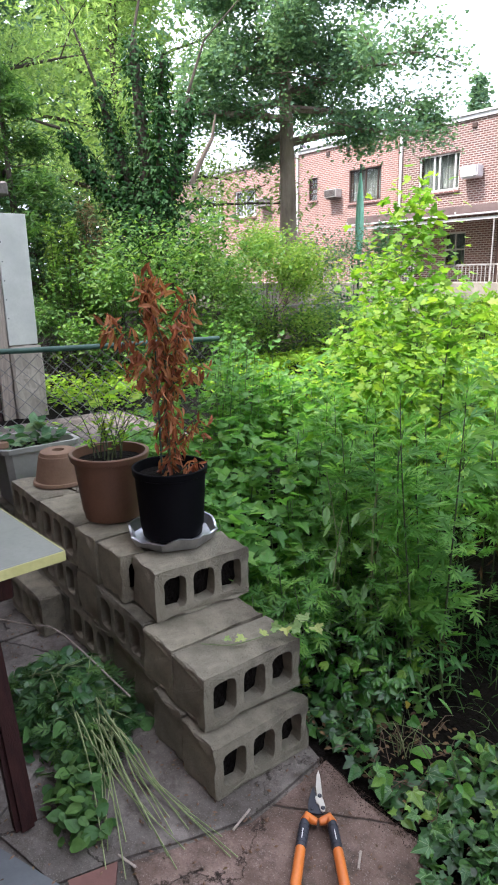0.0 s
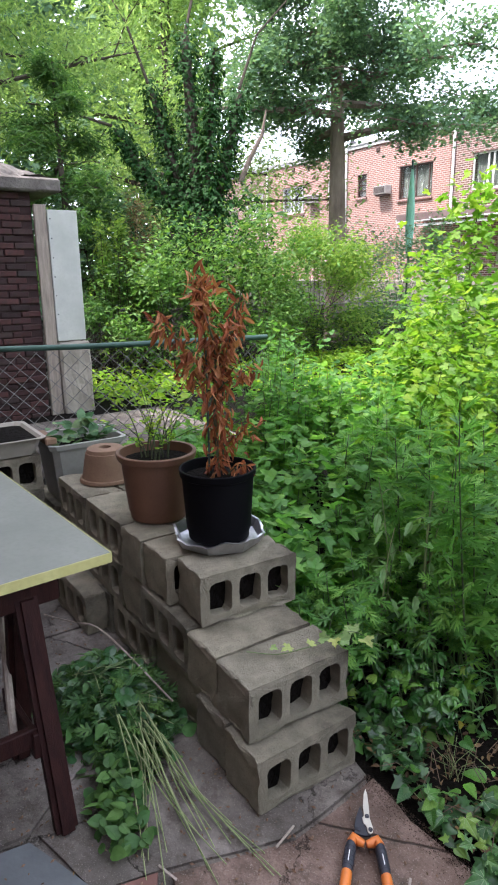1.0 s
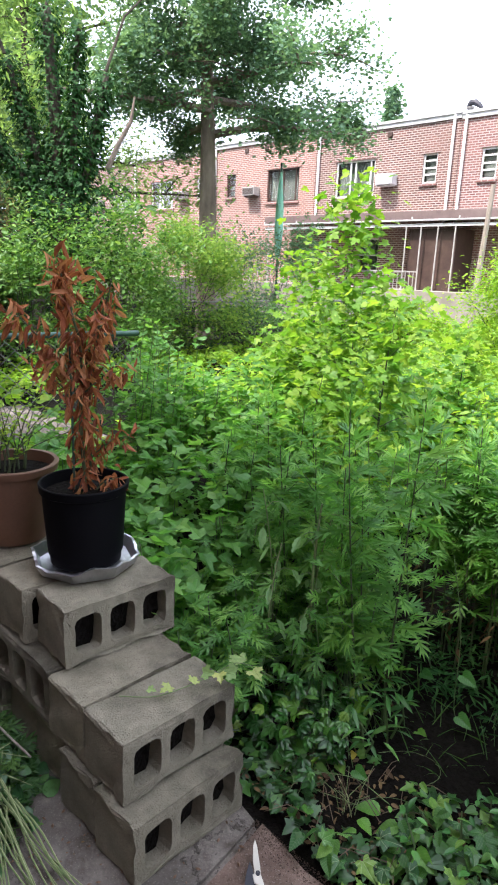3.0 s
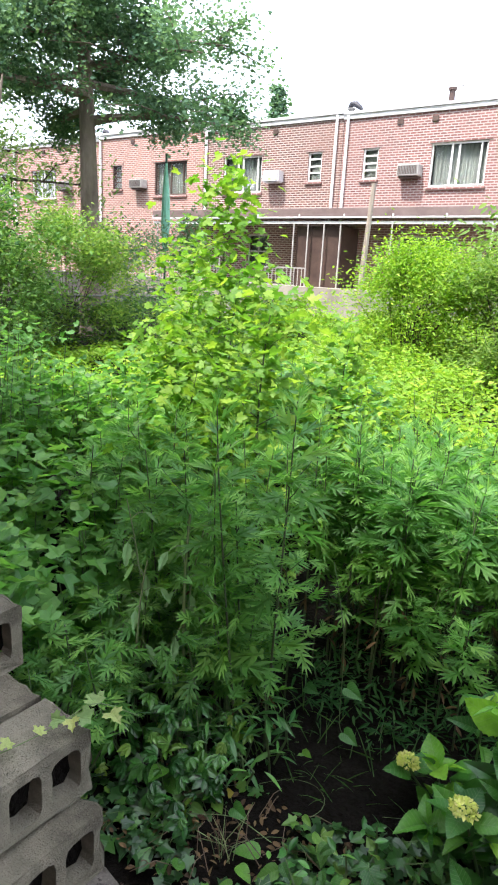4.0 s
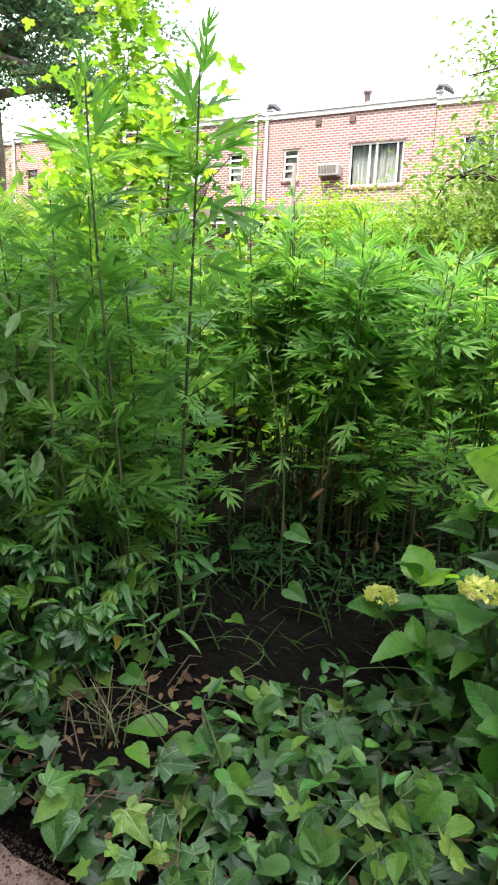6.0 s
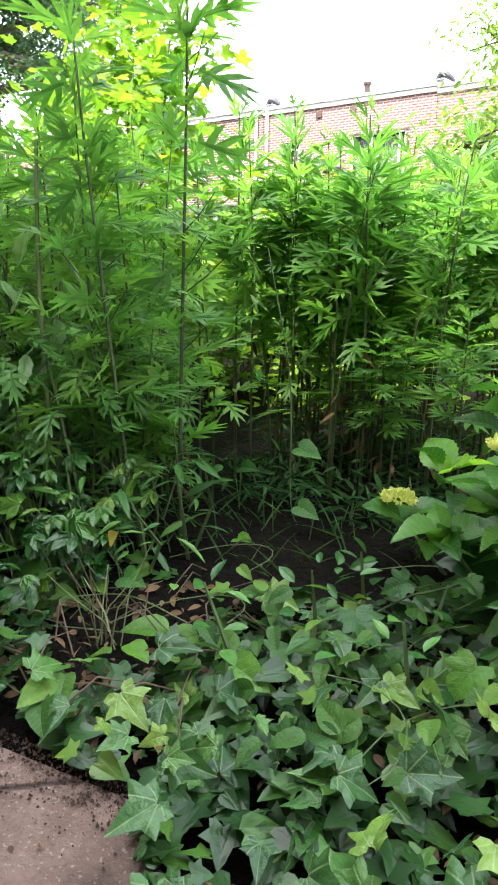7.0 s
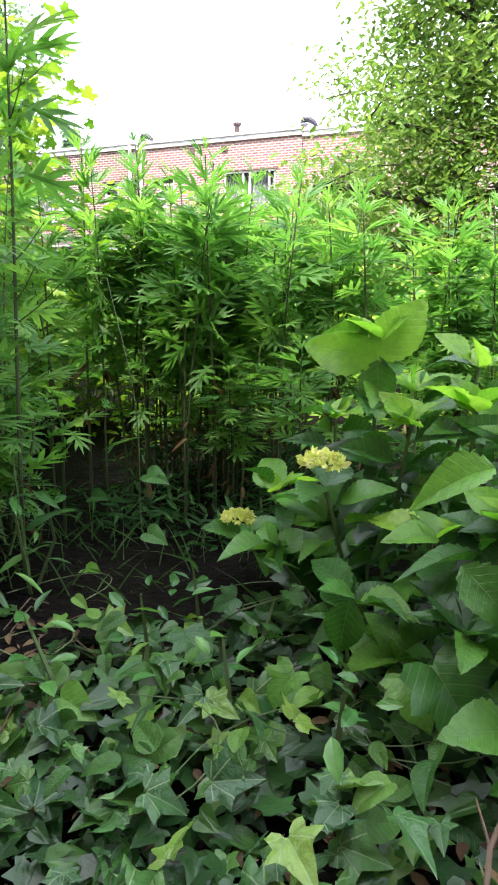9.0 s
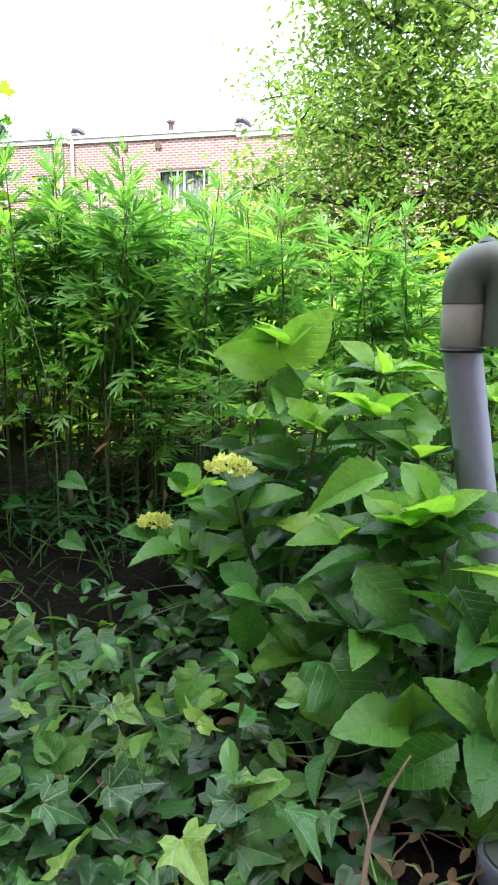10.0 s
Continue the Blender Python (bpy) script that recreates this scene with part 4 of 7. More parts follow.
def roof_vent(x, y, z):
    v = empty("roof_vent", (x, y, z), "dark metal roof vent with a turned hood", "vent", "roof vents")
    lathe("pipe", [(0.1, 0), (0.1, 0.16), (0.13, 0.17), (0.13, 0.21), (0.0, 0.22)], G["galv"], v, "", 12)
    tube("hood", [(-0.1, 0, 0.2), (0.0, 0, 0.34), (0.16, 0, 0.33), (0.34, 0, 0.2), (0.42, 0, 0.1)], [0.06, 0.1, 0.1, 0.07, 0.04], G["navy"], v, "black hood")
    return v


for vx in (-23.0, -17.0, -10.95, -5.3):
    roof_vent(vx, FY + 0.5, 6.86)
ch = empty("flue", (-7.9, FY + 1.5, 6.8), "thin rusty flue with an aerial beside it", "chimney")
tube("pipe", [(0, 0, 0), (0, 0, 0.75)], 0.1, G["bronze"], ch)
tube("cap", [(0, 0, 0.75), (0, 0, 0.82)], 0.15, G["bronze"], ch)
tube("aerial", [(0.3, 0, 0), (0.32, 0, 1.3)], 0.015, G["galv"], ch)
tube("aerial_arm", [(0.0, 0, 0.95), (0.75, 0, 0.72)], 0.012, G["galv"], ch)

# ---------------------------------------------------------------- chain-link fences


def chain_fence(name, a, b, height, rail_mat, posts, label, pitch=0.1, wire=0.0023):
    f = empty(name, (0, 0, 0), label, "fence")
    a, b = np.array(a, float), np.array(b, float)
    span = np.linalg.norm(b - a)
    d = (b - a) / span

    def at(s, z):
        p = a + d * s
        return (p[0], p[1], z)
    tube("top_rail", [at(s, height + 0.008 * math.sin(s * 2.1)) for s in np.linspace(0, span, 12)], 0.018, rail_mat, f, "", 10)
    for s in posts:
        tube("post", [at(s, -0.05), at(s, height + 0.02)], 0.028, rail_mat, f, "", 10)
        lathe("post_cap", [(0.033, 0), (0.033, 0.03), (0.0, 0.05)], rail_mat, f, "", 10).location = at(s, height + 0.015)
    t = Tubes()
    h = height - 0.03
    k = -h
    while k < span:
        for s0, s1 in ((k, k + h), (k + h, k)):
            z0, z1 = 0.03, h
            u0, u1 = s0, s1
            if u0 == u1:
                continue
            pts = []
            for uu, zz in ((u0, z0), (u1, z1)):
                pts.append((uu, zz))
            (p0, q0), (p1, q1) = pts
            lo, hi = 0.0, 1.0
            for c in (0.0, span):
                if (p0 - c) * (p1 - c) < 0:
                    s = (c - p0) / (p1 - p0)
                    inside_first = 0 <= p0 <= span
                    if inside_first:
                        hi = min(hi, s)
                    else:
                        lo = max(lo, s)
            e0, e1 = p0 + (p1 - p0) * lo, p0 + (p1 - p0) * hi
            g0, g1 = q0 + (q1 - q0) * lo, q0 + (q1 - q0) * hi
            if -1e-6 <= min(e0, e1) and max(e0, e1) <= span + 1e-6:
                t.add([at(e0, g0), at(e1, g1)], wire, 4)
        k += pitch
    me = t.mesh("wire_mesh", G["galv"], False)
    tagged(obj("wire_mesh", me, f), "rusted diamond wire mesh", "", "", "stuff")
    return f


chain_fence("chain_link_fence", (-4.3, -2.2), (-3.2, 1.1), 1.15, G["greenpaint"], (0.1, 1.62), "green-railed chain-link fence with rusted wire between the yards")
chain_fence("chain_link_fence", (-9.0, 1.0), (-8.6, 12.0), 1.0, G["galv"], (0.1, 3.0, 6.0, 9.0), "grey chain-link fence at the far side of the next yard", 0.09, 0.003)

# ---------------------------------------------------------------- concrete blocks
BL, BW, BH = 0.39, 0.19, 0.19


def block_mesh(seed=0.0):
    """A block on its side: 0.39 long in y, 0.19 in x, 0.19 high, with three cores from face to face along x."""
    bm = bmesh.new()

    def loop(pts):
        vs = [bm.verts.new((0, y, z)) for y, z in pts]
        return [bm.edges.new((vs[i], vs[(i + 1) % len(vs)])) for i in range(len(vs))]

    def rounded(y0, y1, z0, z1, r):
        out = []
        for cy, cz, a0 in ((y1 - r, z1 - r, 0), (y0 + r, z1 - r, 90), (y0 + r, z0 + r, 180), (y1 - r, z0 + r, 270)):
            for k in range(3):
                a = radians(a0 + 45 * k)
                out.append((cy + r * math.cos(a), cz + r * math.sin(a)))
        return out
    es = loop(rounded(0, BL, 0, BH, 0.008))
    wall, web = 0.034, 0.03
    cw = (BL - 2 * wall - 2 * web) / 3
    for k in range(3):
        y0 = wall + k * (cw + web)
        es += loop(rounded(y0, y0 + cw, wall, BH - wall, 0.022))
    bmesh.ops.triangle_fill(bm, use_beauty=True, edges=es)
    g = bmesh.ops.extrude_face_region(bm, geom=bm.faces[:])
    for v in g["geom"]:
        if isinstance(v, bmesh.types.BMVert):
            v.co.x -= BW
    bmesh.ops.recalc_face_normals(bm, faces=bm.faces)
    bmesh.ops.subdivide_edges(bm, edges=[e for e in bm.edges if e.calc_length() > 0.03], cuts=5)
    for v in bm.verts:
        rim = sum(1 for a, lo, hi in ((v.co.x, -BW, 0), (v.co.y, 0, BL), (v.co.z, 0, BH)) if min(abs(a - lo), abs(a - hi)) < 0.012)
        amp = 0.0065 if rim > 1 else 0.002
        q = v.co + Vector((seed, seed * 0.7, seed * 1.3))
        if rim > 1:
            # worn arrises: bites taken out towards the middle of the block
            bite = max(0.0, noise.noise(q * 21) - 0.2) * 0.026 + max(0.0, noise.noise(q * 75) - 0.05) * 0.018
            v.co += (Vector((-BW / 2, BL / 2, BH / 2)) - v.co).normalized() * bite
        v.co += Vector((noise.noise(q * 55), noise.noise(q * 49 + Vector((9, 0, 0))), noise.noise(q * 51))) * amp
    me = bpy.data.meshes.new("concrete_block")
    bm.to_mesh(me)
    bm.free()
    me.materials.append(G["block"])
    return me


def core_shade_mesh():
    """Dark uneven plugs in a block's three cores, standing in for the shade inside."""
    wall, web = 0.031, 0.03
    cw = (BL - 2 * 0.034 - 2 * web) / 3
    bm = bmesh.new()
    for k in range(3):
        y0 = 0.034 + k * (cw + web)
        box(bm, -BW + 0.04, -0.05, y0 - 0.002, y0 + cw + 0.002, wall, BH - wall)
    bmesh.ops.subdivide_edges(bm, edges=bm.edges[:], cuts=3, use_grid_fill=True)
    for v in bm.verts:
        v.co.x += 0.016 * noise.noise(v.co * 30)
    me = bpy.data.meshes.new("core_shade_plug")
    bm.to_mesh(me)
    bm.free()
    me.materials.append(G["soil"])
    return me


CORE = core_shade_mesh()
BLOCKS = [block_mesh(k * 3.7) for k in range(4)]
YF, YB = -0.5, -0.11


def place_block(x, y, z, rz=0.0, label="grey concrete block with three open cores in the steps"):
    ob = obj("concrete_block", BLOCKS[R.randrange(4)], None, label, "concrete block", "stacked concrete blocks")
    ob.matrix_world = pose(x, y, z, 0, 0, rz)
    obj("core_shade_plug", CORE, ob, "dark plugs added to stand in for shade in the cores")
    return ob


def cross(x, z, dy=0.0, rz=0.0):
    """A block across the run, cores facing along the run; x is its near face."""
    place_block(x, YF + dy, z, rz)


def along(x0, z, dy=0.0, rz=0.0, both=True):
    """A block along the run, cores facing the patio; x0 is its low end."""
    place_block(x0, YF + dy + 0.0, z, -90 + rz)
    if both:
        place_block(x0, YF + dy + 0.195, z, -90 + rz)


Z1, Z2, Z3 = 0.004, 0.197, 0.39
cross(-0.966, Z1, -0.04)
cross(-1.163, Z1, -0.03, 1)
cross(-1.36, Z1, 0.0)
cross(-1.56, Z1, 0.01, 0.6)
along(-2.15, Z1, 0.0)
along(-2.55, Z1, -0.01)
along(-2.95, Z1, 0.0)
cross(-1.04, Z2, -0.02, -1)
cross(-1.237, Z2, -0.015)
along(-1.83, Z2, -0.005)
cross(-1.835, Z2, 0.0)
along(-2.425, Z2, 0.0)
along(-2.825, Z2, 0.0)
cross(-1.41, Z3, 0.035, -4)
cross(-1.612, Z3, 0.005, -1)
cross(-1.815, Z3, 0.0, 0.5)
along(-2.41, Z3, 0.0, 0.5)
along(-2.81, Z3, 0.0, -1)
place_block(-2.6, -0.62, Z1, -88, "grey concrete block lying against the foot of the steps")


# ---------------------------------------------------------------- pots, planter, table, shears
def pot(name, r_top, r_base, h, mat, at, label, lip=0.012, soil=True, upside=False):
    p = empty(name, at, label, "plant pot")
    prof = [(r_base * 0.9, 0), (r_base, 0.004), (r_base + (r_top - r_base) * 0.13, h * 0.13), (r_base + (r_top - r_base) * 0.13 + 0.004, h * 0.135), (r_base + (r_top - r_base) * 0.88, h * 0.885), (r_top + lip * 0.7, h * 0.9), (r_top + lip, h * 0.955),
            (r_top + lip + 0.001, h - 0.003), (r_top + lip - 0.002, h), (r_top - 0.001, h - 0.001), (r_top - 0.005, h * 0.86), (r_base * 0.95, 0.02)]
    if upside:
        prof = [(r, h - z) for r, z in prof[:9]][::-1] + [(0.03, h), (0.028, h - 0.02)]
    lathe("body", prof, mat, p, "", 40)
    if soil:
        lathe("soil", [(r_top - 0.006, h * 0.86), (r_top * 0.5, h * 0.885), (0.001, h * 0.9)], G["soil"], p, "", 24)
    return p


TOP3 = Z3 + BH
black_pot = pot("black_pot", 0.138, 0.115, 0.275, G["black"], (-1.645, -0.245, TOP3 + 0.022), "black plastic nursery pot standing in a foil dish", 0.006)
brown_pot = pot("brown_pot", 0.152, 0.118, 0.285, G["brownpot"], (-2.02, -0.315, TOP3 + 0.003), "brown plastic pot with a thick rim and thin shoots", 0.014)
clay_pot = pot("clay_pot", 0.125, 0.088, 0.165, G["clay"], (-2.62, -0.31, TOP3 + 0.003), "tan clay pot standing upside down on the blocks", 0.008, False, True)


def foil_dish():
    vs, fs = [], []
    n = 48
    for i, (r, z) in enumerate(((0.0, 0.01), (0.13, 0.01), (0.15, 0.014), (0.168, 0.046), (0.177, 0.045), (0.172, 0.036), (0.155, 0.004), (0.0, 0.002))):
        for k in range(n):
            a = 2 * math.pi * k / n
            flat = 1 / max(math.cos((a % (math.pi / 4)) - math.pi / 8), 0.9) * 0.96
            crimp = 1 + (0.005 * math.sin(a * 23) + 0.015 * math.sin(a * 5 + 1) if 2 < i < 6 else 0)
            lift = 0.008 * math.sin(a * 3 + 2) + 0.004 * math.sin(a * 11) if 2 < i < 6 else 0
            vs.append((r * flat * crimp * math.cos(a), r * flat * crimp * math.sin(a), z + lift))
        if i:
            for k in range(n):
                p, q = (i - 1) * n, i * n
                fs.append((p + k, p + (k + 1) % n, q + (k + 1) % n, q + k))
    d = obj("foil_dish", raw("foil_dish", vs, fs, G["foil"]), None, "crumpled aluminium foil dish under the black pot", "dish")
    d.location = (-1.645, -0.245, TOP3 + 0.004)


foil_dish()


def dried_plant():
    p = empty("dried_plant", (-1.645, -0.245, TOP3 + 0.25), "dead shrub with curled rust-brown leaves in the black pot", "plant")
    lv = Leaves()
    rt, fw = np.array([0.552, 0.834, 0.0]), np.array([-0.834, 0.552, 0.0])

    def limb(points, r, n, size, spread=0.014, rise=-0.9):
        P = np.array([rt * a + fw * b + np.array([0, 0, z]) for a, b, z in points])
        P = along_line(P, np.linspace(0, 1, 12)) + np.random.default_rng(n).normal(0, 0.003, (12, 3))
        tube("stem", P, np.linspace(r, r * 0.35, 12), G["rstem"], p, "", 6)
        s = rng.uniform(0.05, 1.0, n)
        pos = along_line(P, s) + rng.normal(0, spread, (n, 3))
        w = rand_ways(n, rise, 0.8) * [0.75, 0.75, 1]
        up = rng.random(n) < 0.35 * s
        w[up, 2] = np.abs(w[up, 2])
        k = n // 3
        lv.add("lance", pos[:k], w[:k], rand_normals(k, 1.4), rng.uniform(size * 0.6, size * 1.1, k))
        lv.add("dry", pos[k:n], w[k:n], rand_normals(n - k, 1.4), rng.uniform(size * 0.65, size * 1.2, n - k))
    limb([(0, 0, 0), (0.0, 0, 0.2), (0.01, 0, 0.4), (-0.02, 0.0, 0.58), (-0.06, 0.02, 0.76)], 0.007, 260, 0.055, 0.02)
    limb([(0.02, 0.02, 0), (0.02, 0.02, 0.3), (0.05, 0.03, 0.5), (0.095, 0.02, 0.68)], 0.005, 150, 0.05, 0.014)
    limb([(0.0, -0.02, 0.3), (-0.06, -0.02, 0.46), (-0.13, -0.02, 0.53), (-0.22, -0.03, 0.6)], 0.004, 90, 0.055)
    limb([(0.0, 0.02, 0.36), (-0.05, 0.05, 0.6), (-0.03, 0.06, 0.7)], 0.004, 110, 0.05, 0.018)
    limb([(0.01, 0, 0.34), (0.07, 0, 0.39), (0.15, -0.02, 0.42)], 0.003, 46, 0.045)
    limb([(-0.02, 0, 0.3), (-0.08, 0, 0.38), (-0.14, -0.02, 0.41)], 0.003, 42, 0.045)
    limb([(0.02, 0, 0.12), (0.08, -0.01, 0.18), (0.15, -0.02, 0.2)], 0.003, 46, 0.045)
    limb([(0.01, 0, 0.4), (0.06, -0.03, 0.52), (0.05, -0.05, 0.6)], 0.003, 60, 0.05, 0.018)
    limb([(0.03, -0.01, 0.0), (0.07, -0.02, 0.05), (0.12, -0.02, 0.06)], 0.003, 24, 0.05, 0.012)
    obj("leaves", lv.mesh("leaves", G["dry"]), p, "curled dead leaves")
    c = rt * -0.03
    tube("cane", [(c[0], c[1], -0.02), (c[0], c[1], 0.48)], 0.004, G["greenpaint"], p, "thin dark support cane")


dried_plant()


def thin_shoots():
    p = empty("potted_shoots", (-2.02, -0.315, TOP3 + 0.25), "sparse thin green shoots growing in the brown pot", "plant")
    lv = Leaves()
    for k in range(20):
        a = R.uniform(0, 6.28)
        h, lean = R.uniform(0.14, 0.36), R.uniform(0.06, 0.26)
        b = (R.uniform(-0.05, 0.05), R.uniform(-0.05, 0.05))
        pts = [(b[0] + lean * s * s * math.cos(a), b[1] + lean * s * s * math.sin(a), h * s) for s in np.linspace(0, 1, 6)]
        tube("shoot", pts, np.linspace(0.003, 0.0012, 6), G["rstem"], p, "", 5)
        n = 16
        P = along_line(np.array(pts), rng.uniform(0.3, 1.0, n))
        lv.add("oval", P, rand_ways(n, 0.3), rand_normals(n), rng.uniform(0.014, 0.032, n))
    lv.add("broad", np.array([[-0.02, 0.08, 0.2]]) + rng.normal(0, 0.05, (10, 3)), rand_ways(10, 0.2), rand_normals(10), rng.uniform(0.04, 0.07, 10))
    obj("leaves", lv.mesh("leaves", G["weed"]), p)


thin_shoots()


def tub(name, x0, x1, y0, y1, z0, z1, mat, label, taper=0.03):
    """A rectangular tub with sloping sides, a rolled rim and soil."""
    t = empty(name, ((x0 + x1) / 2, (y0 + y1) / 2, z0), label, "planter")
    w, d, h = (x1 - x0) / 2, (y1 - y0) / 2, z1 - z0

    def ring(k, z, grow=0.0):
        a, b = w - taper * (1 - k) + grow, d - taper * (1 - k) + grow
        c = 0.03
        return [(-a + c, -b, z), (a - c, -b, z), (a, -b + c, z), (a, b - c, z), (a - c, b, z), (-a + c, b, z), (-a, b - c, z), (-a, -b + c, z)]
    rows = [ring(0, 0), ring(0.92, h * 0.92), ring(0.92, h * 0.92, 0.018), ring(1, h, 0.02), ring(1, h, 0.0), ring(0.8, h * 0.8, -0.008)]
    vs, fs = [], [tuple(range(8))[::-1]]
    for i, r in enumerate(rows):
        vs += r
        if i:
            for k in range(8):
                fs.append(((i - 1) * 8 + k, (i - 1) * 8 + (k + 1) % 8, i * 8 + (k + 1) % 8, i * 8 + k))
    obj("body", raw("body", vs, fs, mat), t)
    s = ring(0.8, h * 0.82, -0.004)
    obj("soil", raw("soil", s, [tuple(range(8))], G["soil"]), t)
    return t


for k in range(2):
    along(-3.3, Z1 + 0.193 * k, 0.0)
for k in range(3):
    place_block(-2.93, -0.93, 0.1 + 0.193 * k, 0, "grey concrete block in the low stack by the fence")
solid("concrete_slab", [(-3.4, -2.9, -0.96, -0.52, 0.0, 0.097, 0.01)], G["concrete"], "flat concrete slab under the low block stack", "slab")
tub("grey_planter", -3.22, -2.88, -0.49, -0.1, Z3 + 0.004, Z3 + 0.33, G["greyplastic"], "grey rectangular plastic planter with small seedlings")
tub("beige_trough", -3.34, -2.9, -0.98, -0.53, 0.1 + 0.579 + 0.004, 0.1 + 0.579 + 0.095, G["stucco"], "shallow beige trough lying on the blocks")
pl = empty("planter_seedlings", (-3.05, -0.3, Z3 + 0.27), "green seedlings and cut greens in the grey planter", "plant")
lv = Leaves()
n = 70
lv.add("broad", np.stack([rng.uniform(-0.13, 0.13, n), rng.uniform(-0.15, 0.15, n), rng.uniform(0, 0.12, n)], 1), rand_ways(n, 0.3), rand_normals(n), rng.uniform(0.04, 0.09, n))
obj("leaves", lv.mesh("leaves", G["pale"]), pl)
brk = solid("broken_brick", [(-3.12, -2.9, -0.52, -0.46, Z3 + 0.334, Z3 + 0.37, 0.006)], G["clay"], "orange brick piece on the planter rim", "brick")


def work_table():
    t = empty("work_table", (-1.372, -0.785, 0), "pale laminate table board with a yellow edge on dark trestles", "table", "", "", radians(4))
    L, W = 1.5, 1.15
    part("top", boxes((-L, 0, -W, 0, 0.744, 0.778, 0.003)), G["table"], t)
    part("edge_band", boxes((0.0005, 0.003, -W, 0, 0.7455, 0.7765), (-L, 0, 0.0005, 0.003, 0.7455, 0.7765)), G["yellowedge"], t, "worn yellow edge band")
    part("front_edge", boxes((-L, 0, -W - 0.003, -W - 0.0005, 0.7455, 0.7765)), G["yellowedge"], t, "worn yellow edge band")
    return t


work_table()


def trestle(x, y, rz=4.0):
    t = empty("wooden_trestle", (x, y, 0), "dark brown wooden trestle under the table board", "trestle", "table trestles", "", radians(rz))
    part("beam", boxes((-0.05, 0.05, -0.85, 0.1, 0.66, 0.742, 0.006)), G["darkwood"], t)

    def leg(x0, x1, yy):
        bm = boxes((-0.028, 0.028, -0.032, 0.032, 0, 1.0, 0.014, 2))
        for v in bm.verts:
            s = v.co.z
            v.co = Vector((x0 + (x1 - x0) * s + v.co.x, yy + v.co.y, 0.004 + 0.7 * s))
        return part("leg", bm, G["darkwood"], t)
    for yy in (0.0, -0.75):
        leg(0.19, 0.035, yy)
        leg(-0.19, -0.035, yy)
        part("cross_bar", boxes((-0.14, 0.14, yy - 0.05, yy - 0.03, 0.24, 0.32, 0.003)), G["darkwood"], t)
    part("stretcher", boxes((0.1, 0.125, -0.75, 0.0, 0.27, 0.33, 0.003)), G["darkwood"], t)


trestle(-1.44, -1.04)
trestle(-2.55, -1.1)
tube_leaning = empty("grey_stick", (0, 0, 0), "weathered grey stick leaning under the table", "stick")
tube("stick", [(-1.36, -1.12, 0.25), (-1.85, -1.02, 0.62)], [0.013, 0.011], G["greywood"], tube_leaning)


def garden_shears():
    """Open bypass loppers lying on the patio; handles towards the walker."""
    s = empty("garden_shears", (-0.742, -0.323, 0.012), "orange and black handled garden loppers lying on concrete", "shears", "", "", radians(-42.6))
    s.scale = (0.9, 0.78, 0.8)
    # along +x lies the handle side, -x the blade

    def plate(name, pts, z, thick, mat, label=""):
        bm = bmesh.new()
        f = bm.faces.new([bm.verts.new((x, y, z)) for x, y in pts])
        g = bmesh.ops.extrude_face_region(bm, geom=[f])
        for v in g["geom"]:
            if isinstance(v, bmesh.types.BMVert):
                v.co.z += thick
        bmesh.ops.recalc_face_normals(bm, faces=bm.faces)
        bmesh.ops.bevel(bm, geom=bm.edges[:], offset=0.0008, segments=1, affect="EDGES")
        return part(name, bm, mat, s, label)
    plate("blade", [(0.026, 0.026), (0.03, 0.018), (0.026, 0.01), (0.0, 0.004), (-0.006, -0.006), (-0.03, -0.01), (-0.036, -0.003), (-0.075, -0.006), (-0.125, -0.002), (-0.15, 0.006),
                    (-0.125, 0.012), (-0.06, 0.017), (-0.03, 0.018), (0.01, 0.029)], 0.03, 0.005, G["steel"], "pale scratched steel blade with two bolts")
    plate("hook", [(0.03, -0.036), (0.034, 0.0), (0.03, 0.022), (-0.01, 0.004), (-0.04, -0.004), (-0.08, -0.016), (-0.06, -0.024), (-0.03, -0.034), (0.0, -0.038)], 0.02, 0.008, G["navy"], "dark coated hook plate")
    for x, y in ((0.016, 0.019), (-0.034, 0.008), (0.014, -0.022)):
        lathe("bolt", [(0.008, 0), (0.008, 0.003), (0.005, 0.005), (0.001, 0.005)], G["navy"], s, "", 12).location = (x, y, 0.0345 if y > 0 else 0.0285)
    for sgn in (-1, 1):
        tube("arm", [(0.062, 0.004 * sgn, 0.023), (0.056, 0.022 * sgn, 0.024), (0.045, 0.04 * sgn, 0.024), (0.066, 0.05 * sgn, 0.024)], [0.011, 0.015, 0.019, 0.019], G["orange"], s, "", 12)
        tube("grip", [(0.066, 0.05 * sgn, 0.024), (0.1, 0.056 * sgn, 0.024), (0.165, 0.066 * sgn, 0.024)], [0.0175, 0.019, 0.018], G["navy"], s, "black ribbed grip", 12)
        for k in range(5):
            tube("rib", [(0.08 + 0.016 * k, (0.0525 + 0.0025 * k) * sgn, 0.024), (0.086 + 0.016 * k, (0.0535 + 0.0025 * k) * sgn, 0.024)], 0.0198, G["navy"], s, "", 12)
        tube("handle", [(0.165, 0.066 * sgn, 0.024), (0.28, 0.082 * sgn, 0.024), (0.4, 0.09 * sgn, 0.022)], [0.0185, 0.019, 0.015], G["orange"], s, "", 12)
        tube("marking", [(0.105, 0.0565 * sgn, 0.0435), (0.14, 0.062 * sgn, 0.043)], 0.0016, G["white"], s, "thin pale printed bar", 6)


garden_shears()


